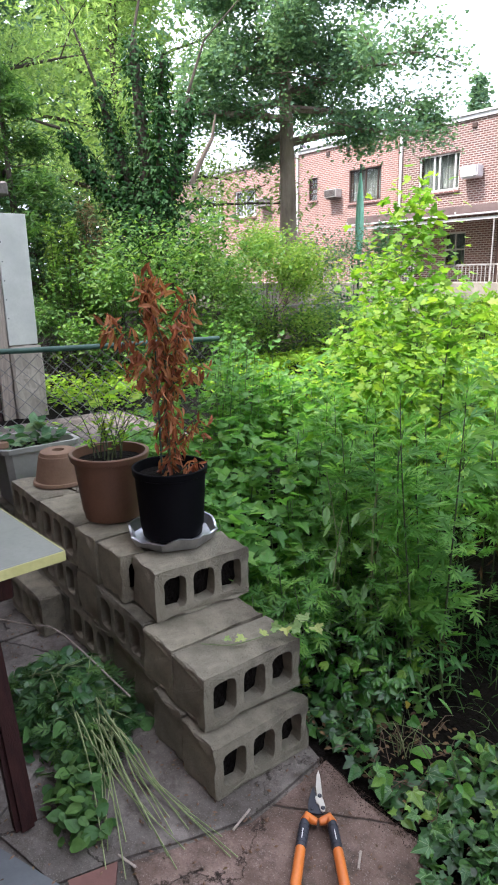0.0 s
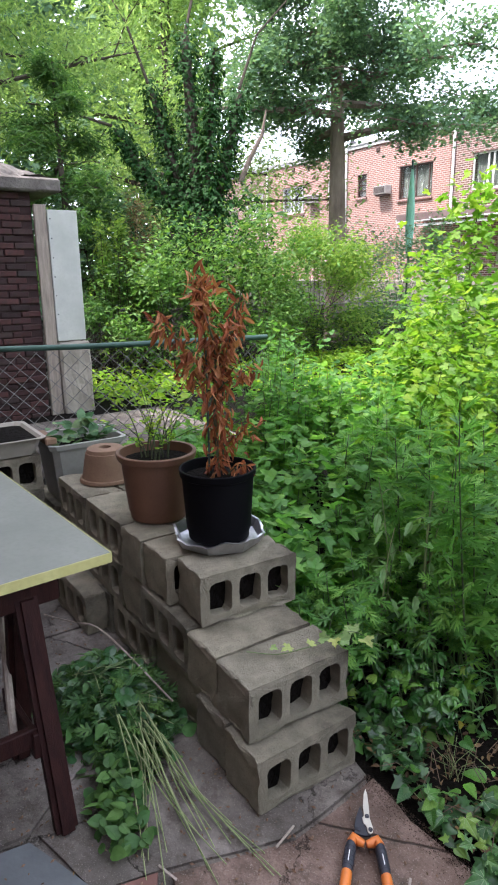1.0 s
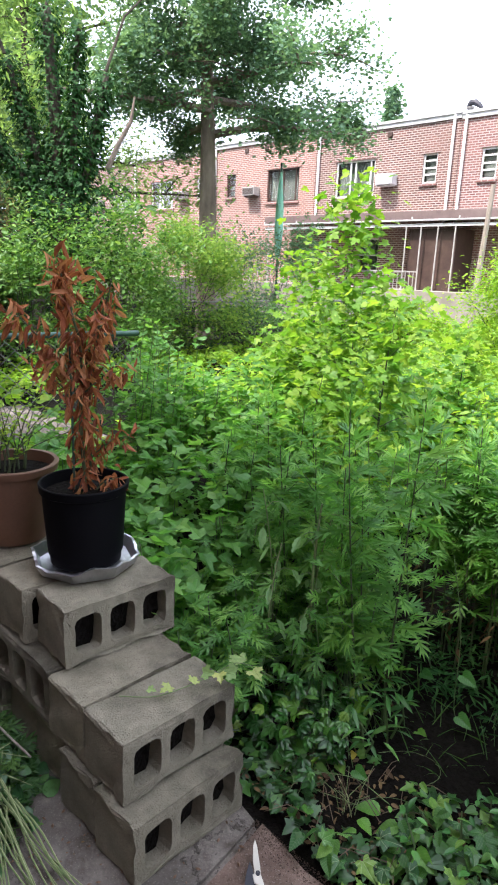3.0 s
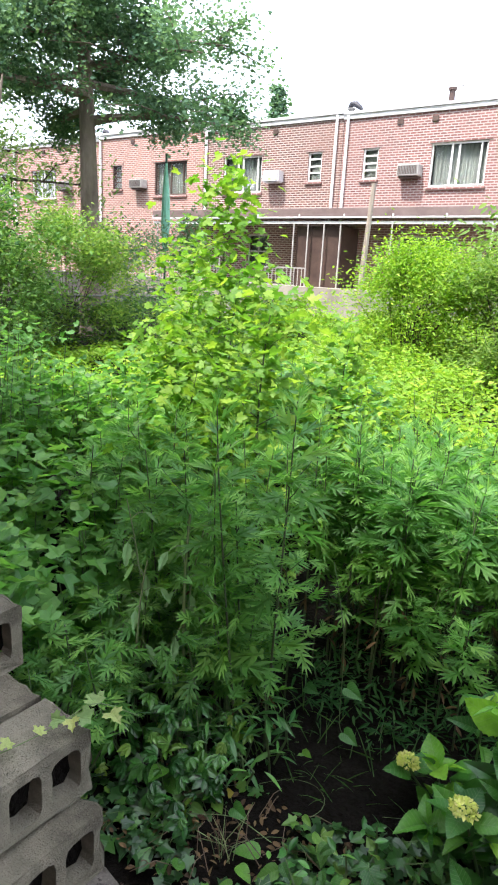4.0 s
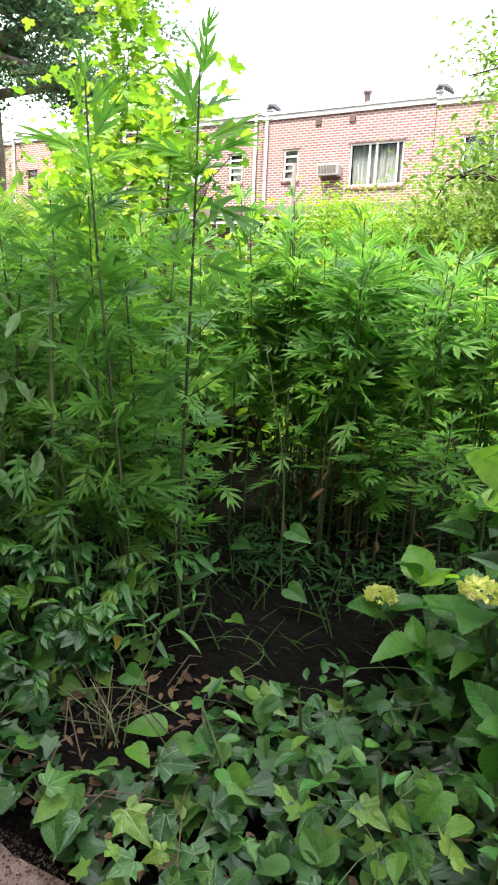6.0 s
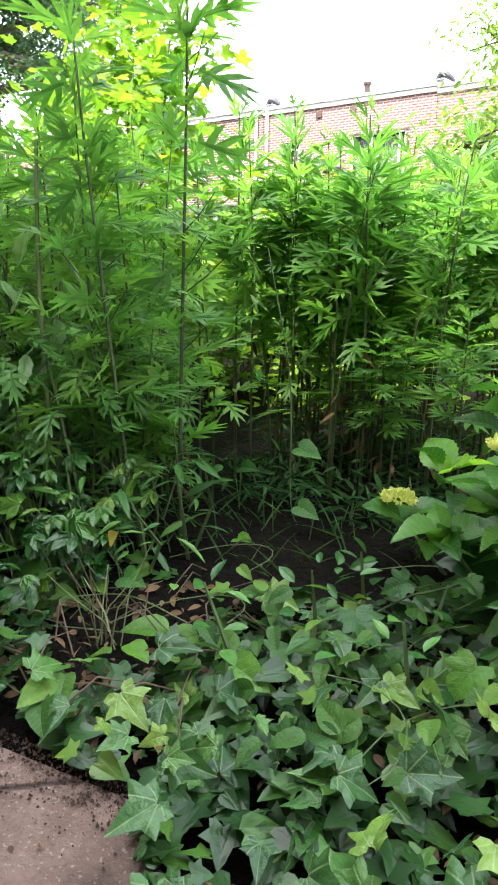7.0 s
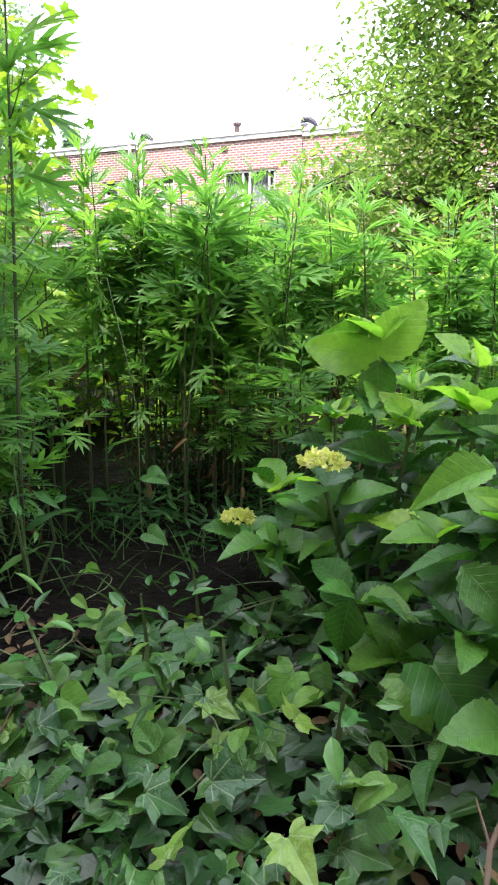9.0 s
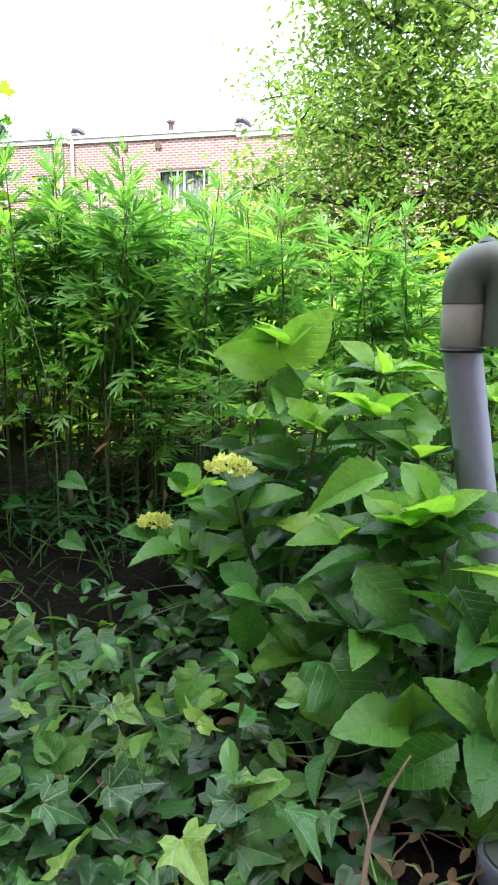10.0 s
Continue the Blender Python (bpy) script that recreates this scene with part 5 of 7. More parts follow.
def vent_pipe():
    p = empty("vent_pipe", (0.108, 0.314, -0.184), "grey vent pipe with a dark elbow on top", "pipe", "", "", radians(-14))
    p.scale = (1.14, 1.14, 1.14)
    r = 0.0225
    tube("pipe", [(0.094, 0, 0.13), (0.08, 0, 0.22), (0.03, 0, 0.45), (0.0, 0, 0.625)], r, G["pipegrey"], p, "", 24)
    lathe("collar", [(r + 0.001, 0), (r + 0.003, 0.003), (r + 0.003, 0.05), (r + 0.001, 0.053)], G["pipecollar"], p, "light grey collar", 24).location = (0.0, 0, 0.622)
    lathe("seal", [(r + 0.001, 0), (r + 0.005, 0.003), (r + 0.001, 0.006)], G["navy"], p, "black rubber ring", 24).location = (0, 0, 0.617)
    pts = [(0.0, 0, 0.674), (0, 0, 0.686)] + [(0.0235 * (1 - math.cos(a)), 0, 0.692 + 0.026 * math.sin(a)) for a in np.linspace(0, math.pi, 11)] + [(0.047, 0, 0.66), (0.047, 0, 0.625)]
    tube("elbow", pts, r + 0.004, G["pipeelbow"], p, "dark grey-green elbow", 24)
    lathe("cap", [(0.009, 0), (0.01, 0.004), (0.006, 0.009), (0.001, 0.01)], G["pipeelbow"], p, "", 14).location = (0.02, 0, 0.739)


vent_pipe()


# ---------------------------------------------------------------- weeds
def stalk(h, lean, bend, rng_):
    a = rng_.uniform(0, 6.28)
    return np.array([(lean * s * s * math.cos(a) + bend * math.sin(4 * s + a) * s, lean * s * s * math.sin(a) + bend * math.cos(4 * s + a) * s - bend * s * math.cos(a), h * s) for s in np.linspace(0, 1, 10)])


def mugwort(h, bare, n, seed, leafsize=0.105):
    """One tall mugwort: a straight stem, lobed leaves spaced up it, a few side shoots, an open tuft at the tip."""
    rr = random.Random(seed)
    P = stalk(h, rr.uniform(0.02, 0.09), 0.008, rr)
    st = Tubes().add(P, np.linspace(0.0046, 0.0016, 10), 6)
    lv = Leaves()
    s = bare + (0.84 - bare) * np.linspace(0, 1, n) ** 0.85
    ang = np.arange(n) * 2.4 + rr.uniform(0, 6)
    ways = np.stack([np.cos(ang), np.sin(ang), rng.normal(0.2, 0.42, n)], 1)
    size = leafsize * (1.0 - 0.15 * (s - bare)) * rng.uniform(0.75, 1.25, n)
    lv.add("mug", along_line(P, s), ways, rand_normals(n, 0.9), size)
    # side shoots with small leaves
    for k in range(int(n * 0.22)):
        b = along_line(P, np.array([rr.uniform(bare + 0.1, 0.85)]))[0]
        a = rr.uniform(0, 6.28)
        ln = rr.uniform(0.05, 0.12)
        e = b + np.array([math.cos(a), math.sin(a), rr.uniform(0.7, 1.3)]) * ln
        st.add([b, (b + e) / 2 + [0, 0, -0.005], e], [0.0014, 0.0012, 0.0008], 4)
        m = 4
        lv.add("mugtop", np.linspace(b * 0.4 + e * 0.6, e, m), rand_ways(m, 0.5), rand_normals(m, 0.9), rng.uniform(0.05, 0.08, m))
    # the open tuft of narrow-lobed leaves round the tip
    m = 12
    u = np.linspace(0, 1, m)
    a = np.arange(m) * 2.4 + rr.uniform(0, 6)
    up = 0.55 + 0.7 * u + 1.6 * u ** 4 + rng.normal(0, 0.12, m)
    lv.add("mugtop", along_line(P, 0.8 + 0.2 * u), np.stack([np.cos(a), np.sin(a), up], 1), rand_normals(m, 0.5), (0.135 - 0.075 * u ** 2) * rng.uniform(0.85, 1.15, m))
    # a few withered leaves low down
    dd = Leaves()
    m = 4
    dd.add("lance", along_line(P, rng.uniform(0.1, max(bare, 0.2), m)), rand_ways(m, -1.0), rand_normals(m, 0.8), rng.uniform(0.04, 0.07, m))
    return st, lv, dd


MUG_FORMS = ((1.16, 0.2, 30), (1.1, 0.5, 20), (1.2, 0.24, 30), (1.02, 0.46, 20), (1.1, 0.54, 19), (0.96, 0.44, 19), (1.15, 0.52, 20), (1.06, 0.5, 20))
MUG = []
for k, (h, bare, n) in enumerate(MUG_FORMS):
    st, lv, dd = mugwort(h, bare, n, 40 + k, 0.112)
    MUG.append((st.mesh("stem", G["rstem"]), lv.mesh("leaves", G["mug"]), dd.mesh("withered_leaves", G["litter"])))


def plant_mugwort(x, y, k, scale=1.0, rz=0.0, wide=1.0):
    p = empty("mugwort_plant", (x, y, 0.0), "tall green mugwort with deeply lobed leaves in a dense stand", "weed", "stand of mugwort", "", rz)
    p.scale = (wide, wide, scale)
    for nm, me in zip(("stem", "leaves", "withered_leaves"), MUG[k]):
        obj(nm, me, p)
    return p


plant_mugwort(-0.862, 0.44, 0, 1.03, 0.3, 1.08)
plant_mugwort(-0.905, 0.36, 2, 0.97, 0.0, 1.08).rotation_euler = (0, -0.175, 0)
count = 0
while count < 118:
    x = R.uniform(-2.2, 1.5)
    y = R.uniform(0.3, 1.9)
    front = 0.36 + 0.3 * (x + 1.0) / -1.3 if x < -1.0 else 0.9
    if x > -0.55:
        front = 1.02
    if (x > 0.85 and y < 1.25) or (x < -1.0 and y > 1.0) or y > 1.85:
        continue
    if y < front or (x > -0.6 and R.random() < 0.62) or (x < -1.05 and R.random() < 0.65):
        continue
    top = (0.95 if x > -0.6 else 0.99) - 0.08 * (y - 0.7) - 0.1 * max(0.0, x + 0.6)
    form = R.randrange(8)
    plant_mugwort(x, y, form, top * R.uniform(0.8, 1.02) / MUG_FORMS[form][0], R.uniform(0, 6.28), R.uniform(0.85, 1.1))
    count += 1


# the front row of the stand, and shorter plants under it
for x, y, h in ((-1.02, 0.94, 1.03), (-0.93, 1.06, 0.98), (-0.845, 0.95, 1.02), (-0.75, 1.0, 0.93), (-0.64, 0.95, 0.96), (-0.56, 1.1, 0.9), (-0.467, 0.95, 0.9), (-0.35, 1.05, 0.86), (-0.24, 1.0, 0.87), (-0.1, 1.06, 0.83), (0.05, 1.02, 0.83), (0.2, 1.1, 0.8)):
    form = 1 + R.randrange(7)
    plant_mugwort(x, y, form, h / MUG_FORMS[form][0], R.uniform(0, 6.28))
for k in range(4):
    form = (1, 4, 6, 7)[k % 4]
    x = -1.0 + 1.2 * R.random() ** 1.8
    plant_mugwort(x, R.uniform(0.78, 1.1) + 0.12 * max(0.0, x + 0.5), form, R.uniform(0.42, 0.62) / MUG_FORMS[form][0], R.uniform(0, 6.28), R.uniform(0.8, 1.05))


def weed_patch(name, n_plants, area, heights, mat, label, leaf="oval", size=(0.05, 0.1), leaves=22, seed=1, keep=None, spread=0.1, stem_every=1, low=0.25):
    """A patch of leafy weeds that nobody could count: stems and leaves in one."""
    p = empty(name, (0, 0, 0), label, "weeds", "", "stuff")
    rr = np.random.default_rng(seed)
    lv, st = Leaves(), Tubes()
    done = 0
    POS, WAY, NRM, SIZ = [], [], [], []
    while done < n_plants:
        x, y = rr.uniform(area[0], area[1]), rr.uniform(area[2], area[3])
        if keep and not keep(x, y):
            continue
        hh = heights(x, y) * rr.uniform(0.7, 1.12)
        lean = rr.normal(0, 0.12, 2) * hh
        base = np.array([x, y, 0.0])
        tip = np.array([x + lean[0], y + lean[1], hh])
        if done % stem_every == 0:
            st.add([base, (base + tip) / 2 + np.append(rr.normal(0, 0.02, 2), 0), tip], [0.005, 0.004, 0.002], 3)
        s = rr.uniform(low, 1.0, leaves) ** 0.7
        q = base + (tip - base) * s[:, None] + rr.normal(0, spread, (leaves, 3)) * [1, 1, 0.4] * (1.1 - 0.6 * s[:, None])
        a = rr.uniform(0, 6.28, leaves)
        POS.append(q)
        WAY.append(np.stack([np.cos(a), np.sin(a), rr.normal(0.2, 0.4, leaves)], 1))
        NRM.append(np.stack([rr.normal(0, 0.45, leaves), rr.normal(0, 0.45, leaves), np.ones(leaves)], 1))
        SIZ.append(rr.uniform(*size, leaves))
        done += 1
    lv.add(leaf, np.concatenate(POS), np.concatenate(WAY), unit(np.concatenate(NRM)), np.concatenate(SIZ))
    tagged(obj("foliage", lv.mesh("foliage", mat), p), "", "", "", "stuff")
    tagged(obj("stems", st.mesh("stems", G["stem"], False), p), "", "", "", "stuff")
    return p


# bright weeds of the field
weed_patch("field_weeds", 3000, (-7.8, 3.5, 1.35, 16.5), lambda x, y: 0.72 + 0.14 * max(0.0, 1.0 - abs(y - 2.6) / 2.0) + 0.12 * noise.noise((x * 0.7, y * 0.7, 2)), G["weed"], "sunlit yellow-green weeds filling the long yard", "far_oval", (0.035, 0.08), 56, 3, lambda x, y: x > -3.2 - 0.35 * (y - 2.6) and (y > 2.6 or (-2.4 < x < 2.0 and y > 1.95)), 0.13, 3)
weed_patch("yard_weeds", 680, (-8.6, -3.5, 1.2, 9.5), lambda x, y: 0.3 + 0.12 * noise.noise((x * 0.8, y * 0.8, 4)), G["weed"], "low sunlit weeds and grass in the next yard", "far_oval", (0.06, 0.12), 22, 6, lambda x, y: not (-6.6 < x < -4.6 and y < 3.3) and x < -3.0 - 0.1 * y, 0.12, 4, 0.1)
# lower broad-leaved weeds beside the fence
weed_patch("hop_weeds", 420, (-3.2, -1.55, -0.05, 3.2), lambda x, y: 0.62 + 0.1 * noise.noise((x, y, 5)) + 0.22 * max(0, min(1.6, y) - 0.3), G["mug"], "broad-leaved green weeds between steps and fence", "far_maple", (0.05, 0.095), 20, 4, None, 0.1, 3)
weed_patch("shade_weeds", 95, (-1.7, -0.95, -0.08, 0.75), lambda x, y: 0.36 + 0.3 * max(0, y) + 0.1 * noise.noise((x * 3, y * 3, 5)), G["mug"], "green lobed weeds crowding the block steps", "mug", (0.055, 0.1), 17, 5, lambda x, y: y > 0.02 - 0.5 * (x + 1.5) and not (x > -1.2 and y < 0.3), 0.06, 1, 0.25)


# Low dark plants added as a stand-in for deep shade under the mugwort.
weed_patch("ground_cover", 200, (-1.05, 0.6, 0.72, 1.7), lambda x, y: 0.05 + 0.16 * min(1.0, max(0.0, y - 0.5)), G["ivyt"], "leafy ground cover added, dark to stand in for shade between mugwort stems", "far_lance", (0.03, 0.065), 24, 16, None, 0.09, 6, 0.05)
weed_patch("undergrowth", 110, (-2.2, 1.6, 1.9, 3.2), lambda x, y: 0.34, G["weed"], "low leafy undergrowth between the mugwort stems", "far_oval", (0.04, 0.08), 20, 15, None, 0.1, 4, 0.05)


# long grass and pale shoots among the weeds
def grass(name, n, area, h, mat, label, seed, keep=None):
    rr = np.random.default_rng(seed)
    lv = Leaves()
    x, y = rr.uniform(area[0], area[1], n), rr.uniform(area[2], area[3], n)
    if keep:
        ok = np.array([keep(a, b) for a, b in zip(x, y)])
        x, y = x[ok], y[ok]
    m = len(x)
    a = rr.uniform(0, 6.28, m)
    lv.add("blade", np.stack([x, y, np.zeros(m)], 1), np.stack([np.cos(a), np.sin(a), rr.uniform(1.0, 2.6, m)], 1), np.stack([np.cos(a), np.sin(a), -0.2 * np.ones(m)], 1) * -1, rr.uniform(*h, m))
    me = lv.mesh(name, mat)
    return obj(name, me, None, label, "grass", "", "stuff")


grass("long_grass", 130, (-1.1, -0.3, 0.36, 0.72), (0.07, 0.18), G["dark"], "long shaded grass blades at the foot of weeds", 8)
grass("pale_shoots", 26, (-1.7, -1.35, 0.0, 0.4), (0.3, 0.75), G["pale"], "pale drooping grass stems beside the steps", 9)


def drooping_weed(x, y, h, r, leaves, seed):
    """A tall pale weed with a thick stem, its wilted leaves hanging from short stalks."""
    rr = random.Random(seed)
    p = empty("drooping_weed", (x, y, 0.0), "tall weed with a thick pale stem and wilted hanging leaves", "weed", "drooping weeds", "", rr.uniform(0, 6.28))
    P = stalk(h, 0.07, 0.012, rr)
    tube("stem", P, np.linspace(r, r * 0.4, 10), G["straw"], p, "", 8)
    for k in range(leaves):
        b = along_line(P, np.array([0.25 + 0.75 * k / leaves]))[0]
        a = k * 2.4 + rr.uniform(-0.5, 0.5)
        d = np.array([math.cos(a), math.sin(a), 0.0])
        ln = rr.uniform(0.03, 0.07)
        e = b + d * ln + [0, 0, rr.uniform(-0.01, 0.03)]
        tube("leaf_stalk", [b, (b + e) / 2 + [0, 0, 0.012], e], [0.0018, 0.0015, 0.001], G["straw"], p, "", 5)
        hang = Leaves().add("wilted", e, d * rr.uniform(0.2, 0.6) + [0, 0, -1.0], d + [rr.uniform(-0.8, 0.8), rr.uniform(-0.8, 0.8), 0.3], rr.uniform(0.045, 0.08))
        obj("leaf", hang.mesh("leaf", G["droop"]), p)


for k, (x, y, h, r, n) in enumerate(((-1.13, 0.35, 0.82, 0.009, 11), (-1.26, 0.24, 0.66, 0.006, 9), (-1.2, 0.42, 0.74, 0.005, 9), (-1.36, 0.4, 0.8, 0.005, 8))):
    drooping_weed(x, y, h, r, n, 60 + k)
weed_patch("tall_weeds", 34, (-3.35, -2.75, 0.75, 1.5), lambda x, y: 1.15, G["mug"], "tall leafy weeds growing over the fence end", "far_maple", (0.035, 0.065), 40, 18, None, 0.1, 1, 0.3)


# ---------------------------------------------------------------- sapling
def branches(base, height, r0, n, reach, rise, rr, start=0.25, lean=(0, 0), taper=1.5):
    """A trunk and its limbs: lists of lines with radii; returns them and the twig tips."""
    base = np.array(base, float)
    lines = []
    trunk = np.array([base + [lean[0] * s * s + 0.03 * reach * math.sin(5 * s), lean[1] * s * s + 0.03 * reach * math.cos(4 * s), height * s] for s in np.linspace(0, 1, 14)])
    lines.append((trunk, np.linspace(r0, r0 * 0.12, 14)))
    twigs = []
    for k in range(n):
        s = start + (0.98 - start) * (k + rr.random()) / n
        b = along_line(trunk, np.array([s]))[0]
        a = k * 2.4 + rr.uniform(-0.5, 0.5)
        ln = reach * (1.05 - 0.95 * ((s - start) / (1 - start)) ** taper) * rr.uniform(0.7, 1.15)
        d = np.array([math.cos(a), math.sin(a), rise * rr.uniform(0.6, 1.4)])
        d /= np.linalg.norm(d)
        limb = np.array([b + d * ln * u + np.array([0, 0, -0.12 * ln * u * u]) + np.array([math.sin(6 * u + k), math.cos(5 * u + k), 0]) * 0.04 * ln for u in np.linspace(0, 1, 8)])
        rad = r0 * (1 - s) * 0.55 + r0 * 0.08
        lines.append((limb, np.linspace(rad, rad * 0.2, 8)))
        for j in range(6):
            u = 0.25 + 0.75 * rr.random()
            p = along_line(limb, np.array([u]))[0]
            e = p + np.array([rr.uniform(-1, 1), rr.uniform(-1, 1), rr.uniform(-0.35, 0.7)]) * ln * 0.32
            tw = np.array([p, (p + e) / 2 + [0, 0, 0.03 * ln], e])
            lines.append((tw, [rad * 0.25, rad * 0.18, rad * 0.08]))
            twigs.append(tw)
        twigs.append(limb[3:])
    return lines, twigs


def tree(name, label, base, height, r0, n, reach, rise, leaf, leaf_size, per_twig, fuzz, leaf_material, bark, seed, start=0.25, lean=(0, 0), category="tree", droop=0.0, sides=8, taper=1.5):
    rr = random.Random(seed)
    t = empty(name, (0, 0, 0), label, category)
    lines, twigs = branches(base, height, r0, n, reach, rise, rr, start, lean, taper)
    st = Tubes()
    st.add(*lines[0], sides)
    obj("trunk", st.mesh("trunk", bark), t)
    fine_twigs = Tubes()
    for k in range(n):
        obj("limb", Tubes().add(*lines[1 + 7 * k], 5).mesh("limb", bark), t)
        for pts, rad in lines[2 + 7 * k:8 + 7 * k]:
            fine_twigs.add(pts, rad, 4)
    tagged(obj("twig_mass", fine_twigs.mesh("twig_mass", bark), t), "", "", "", "stuff")
    lv = Leaves()
    pos = []
    for tw in twigs:
        m = int(per_twig * rr.uniform(0.6, 1.3))
        pos.append(along_line(tw, rng.uniform(0, 1, m)) + rng.normal(0, fuzz, (m, 3)))
    pos = np.concatenate(pos)
    n_ = len(pos)
    w = rand_ways(n_, -0.1 - droop)
    lv.add(leaf, pos, w, rand_normals(n_, 0.6), rng.uniform(leaf_size * 0.65, leaf_size * 1.2, n_))
    obj("crown", lv.mesh("crown", leaf_material), t)
    return t


for bx, by, hh, rch, sd in ((-2.1, 1.68, 1.99, 0.66, 3), (-2.75, 2.2, 1.66, 0.7, 5), (-1.75, 2.5, 1.2, 0.6, 6), (-3.05, 2.5, 1.35, 0.6, 7), (-1.9, 1.5, 1.5, 0.55, 8), (-2.45, 1.75, 1.3, 0.55, 9), (-1.5, 1.2, 1.45, 0.5, 10), (-1.75, 1.0, 1.1, 0.4, 13)):
    tree("maple_sapling", "young bright green sapling rising out of the weeds", (bx, by, 0), hh, 0.012, 16, rch, 0.75, "maple", 0.054, 10 if hh > 1.6 else 7, 0.085, G["sap"], G["rstem"], sd, 0.15, (0.05, 0.08), "sapling", taper=1.5 if hh > 1.6 else 0.9)

# ---------------------------------------------------------------- trees of the yards behind
tree("shade_tree", "tall shade tree with a straight grey trunk and layered branches", (-10.42, 7.97, 0), 10.2, 0.23, 34, 3.1, 0.04, "far_fan", 0.09, 400, 0.19, G["tree"], G["bark"], 21, 0.41, (0.1, 0.1), droop=0.25, sides=12)
tree("leafy_tree", "light green leafy tree leaning over the next yard", (-12.0, 0.8, 0), 9.5, 0.14, 24, 3.2, 0.3, "far_lance", 0.15, 210, 0.34, G["light"], G["darkbark"], 22, 0.35, (0.3, 0.4), droop=0.35)
tree("leafy_tree", "light green tree behind the ivy-covered limbs", (-15.0, 6.5, 0), 10.5, 0.16, 24, 3.8, 0.25, "far_oval", 0.12, 220, 0.4, G["light"], G["darkbark"], 23, 0.25, (0.3, 0.2), droop=0.2)


def ivy_tree():
    t = empty("ivy_clad_tree", (0, 0, 0), "old many-limbed tree wrapped in dark ivy", "tree")
    b = np.array([-9.24, 4.14, 0.0])
    rt, fw = np.array([0.552, 0.834, 0]), np.array([-0.834, 0.552, 0])
    lv = Leaves()
    trunk = np.array([b + [0.05 * math.sin(3 * s), 0, 2.5 * s] for s in np.linspace(0, 1, 8)])
    tube("trunk", trunk, np.linspace(0.34, 0.26, 8), G["darkbark"], t, "", 12)
    limbs = [(-1.4, 1.35, 0.3, 0.08), (-0.8, 1.95, 0.3, 0.1), (-0.2, 2.6, 0.0, 0.15), (0.62, 1.85, 0.2, 0.11), (0.25, 2.2, -0.6, 0.07)]
    for r, z, f, rad in limbs:
        e = trunk[-1] + rt * r + fw * f + np.array([0, 0, z])
        m = trunk[-1] + rt * r * 0.62 + fw * f * 0.5 + np.array([0, 0, z * 0.35])
        P = np.array([(1 - s) ** 2 * trunk[-2] + 2 * s * (1 - s) * m + s * s * e for s in np.linspace(0, 1, 10)])
        tube("limb", P, np.linspace(rad, rad * 0.45, 10), G["darkbark"], t, "", 8)
        n_ = 1500
        s = rng.uniform(0, 1, n_)
        off = unit(rng.normal(0, 1, (n_, 3)))
        lv.add("far_maple", along_line(P, s) + off * (rad + 0.05 + np.abs(rng.normal(0, 0.07, n_)))[:, None] * (1.15 - 0.45 * s)[:, None], unit(off * [1, 1, 0.3] + [0, 0, -0.8]), off, rng.uniform(0.045, 0.085, n_))
    for r0, z0, r1, z1, r2, z2 in ((-1.4, 1.35, -1.9, 1.5, -2.6, 2.3), (-0.8, 1.95, -1.1, 2.8, -1.6, 3.6), (-0.2, 2.6, 0.0, 3.4, -0.3, 4.4), (0.62, 1.85, 0.9, 2.6, 1.5, 3.2)):
        tube("limb", [trunk[-1] + rt * r + [0, 0, z] for r, z in ((r0, z0), (r1, z1), (r2, z2))], [0.026, 0.018, 0.007], G["darkbark"], t, "bare upper limb", 7)
    n_ = 2600
    c = trunk[-1] + rng.normal(0, 1, (n_, 3)) * [0.5, 0.5, 0.45] - [0, 0, 0.4]
    lv.add("far_maple", c, rand_ways(n_, -0.5), rand_normals(n_, 0.8), rng.uniform(0.05, 0.095, n_))
    obj("ivy", lv.mesh("ivy", G["ivyt"]), t, "dense dark ivy leaves")
    dead = trunk[-1] + rt * 0.62 + [0, 0, 0.5]
    tube("bare_branch", [dead, dead + rt * 0.16 + [0, 0, 0.35], dead + rt * 0.36 + [0, 0, 0.7], dead + rt * 0.42 + [0, 0, 1.05]], [0.045, 0.04, 0.03, 0.012], G["bark"], t, "pale bare branch", 8)


ivy_tree()


def shrub(name, label, centre, radii, n, leaf, size, mat, seed, clumps=26, category="shrub"):
    """A shrub of many leafy clumps on stems, with gaps and an uneven outline."""
    rr = np.random.default_rng(seed)
    s = empty(name, (0, 0, 0), label, category)
    c = np.array(centre, float)
    lv = Leaves()
    per = n // clumps
    for k in range(clumps):
        d = unit(rr.normal(0, 1, 3) * [1, 1, 0.9])
        if d[2] < -0.3:
            d[2] *= -1
        q = c + d * np.array(radii) * rr.uniform(0.45, 1.0)
        if k % 3 == 0:
            q[2] = rr.uniform(0.15, 0.75) * c[2]
        foot = np.array([c[0] + rr.normal(0, 0.15), c[1] + rr.normal(0, 0.15), 0.0])
        tube("branch", [foot, (foot + q) / 2 + [0, 0, 0.2], q], [0.009, 0.006, 0.003], G["darkbark"], s, "", 4)
        sp = np.array(radii) * rr.uniform(0.2, 0.4)
        pos = q + rr.normal(0, 1, (per, 3)) * sp * 0.6
        pos[:, 2] = np.maximum(pos[:, 2], 0.05)
        a = rr.uniform(0, 6.28, per)
        lv.add(leaf, pos, np.stack([np.cos(a), np.sin(a), rr.normal(-0.1, 0.5, per)], 1), rand_normals(per, 0.6), rr.uniform(size * 0.6, size * 1.2, per))
    obj("foliage", lv.mesh("foliage", mat), s)
    return s


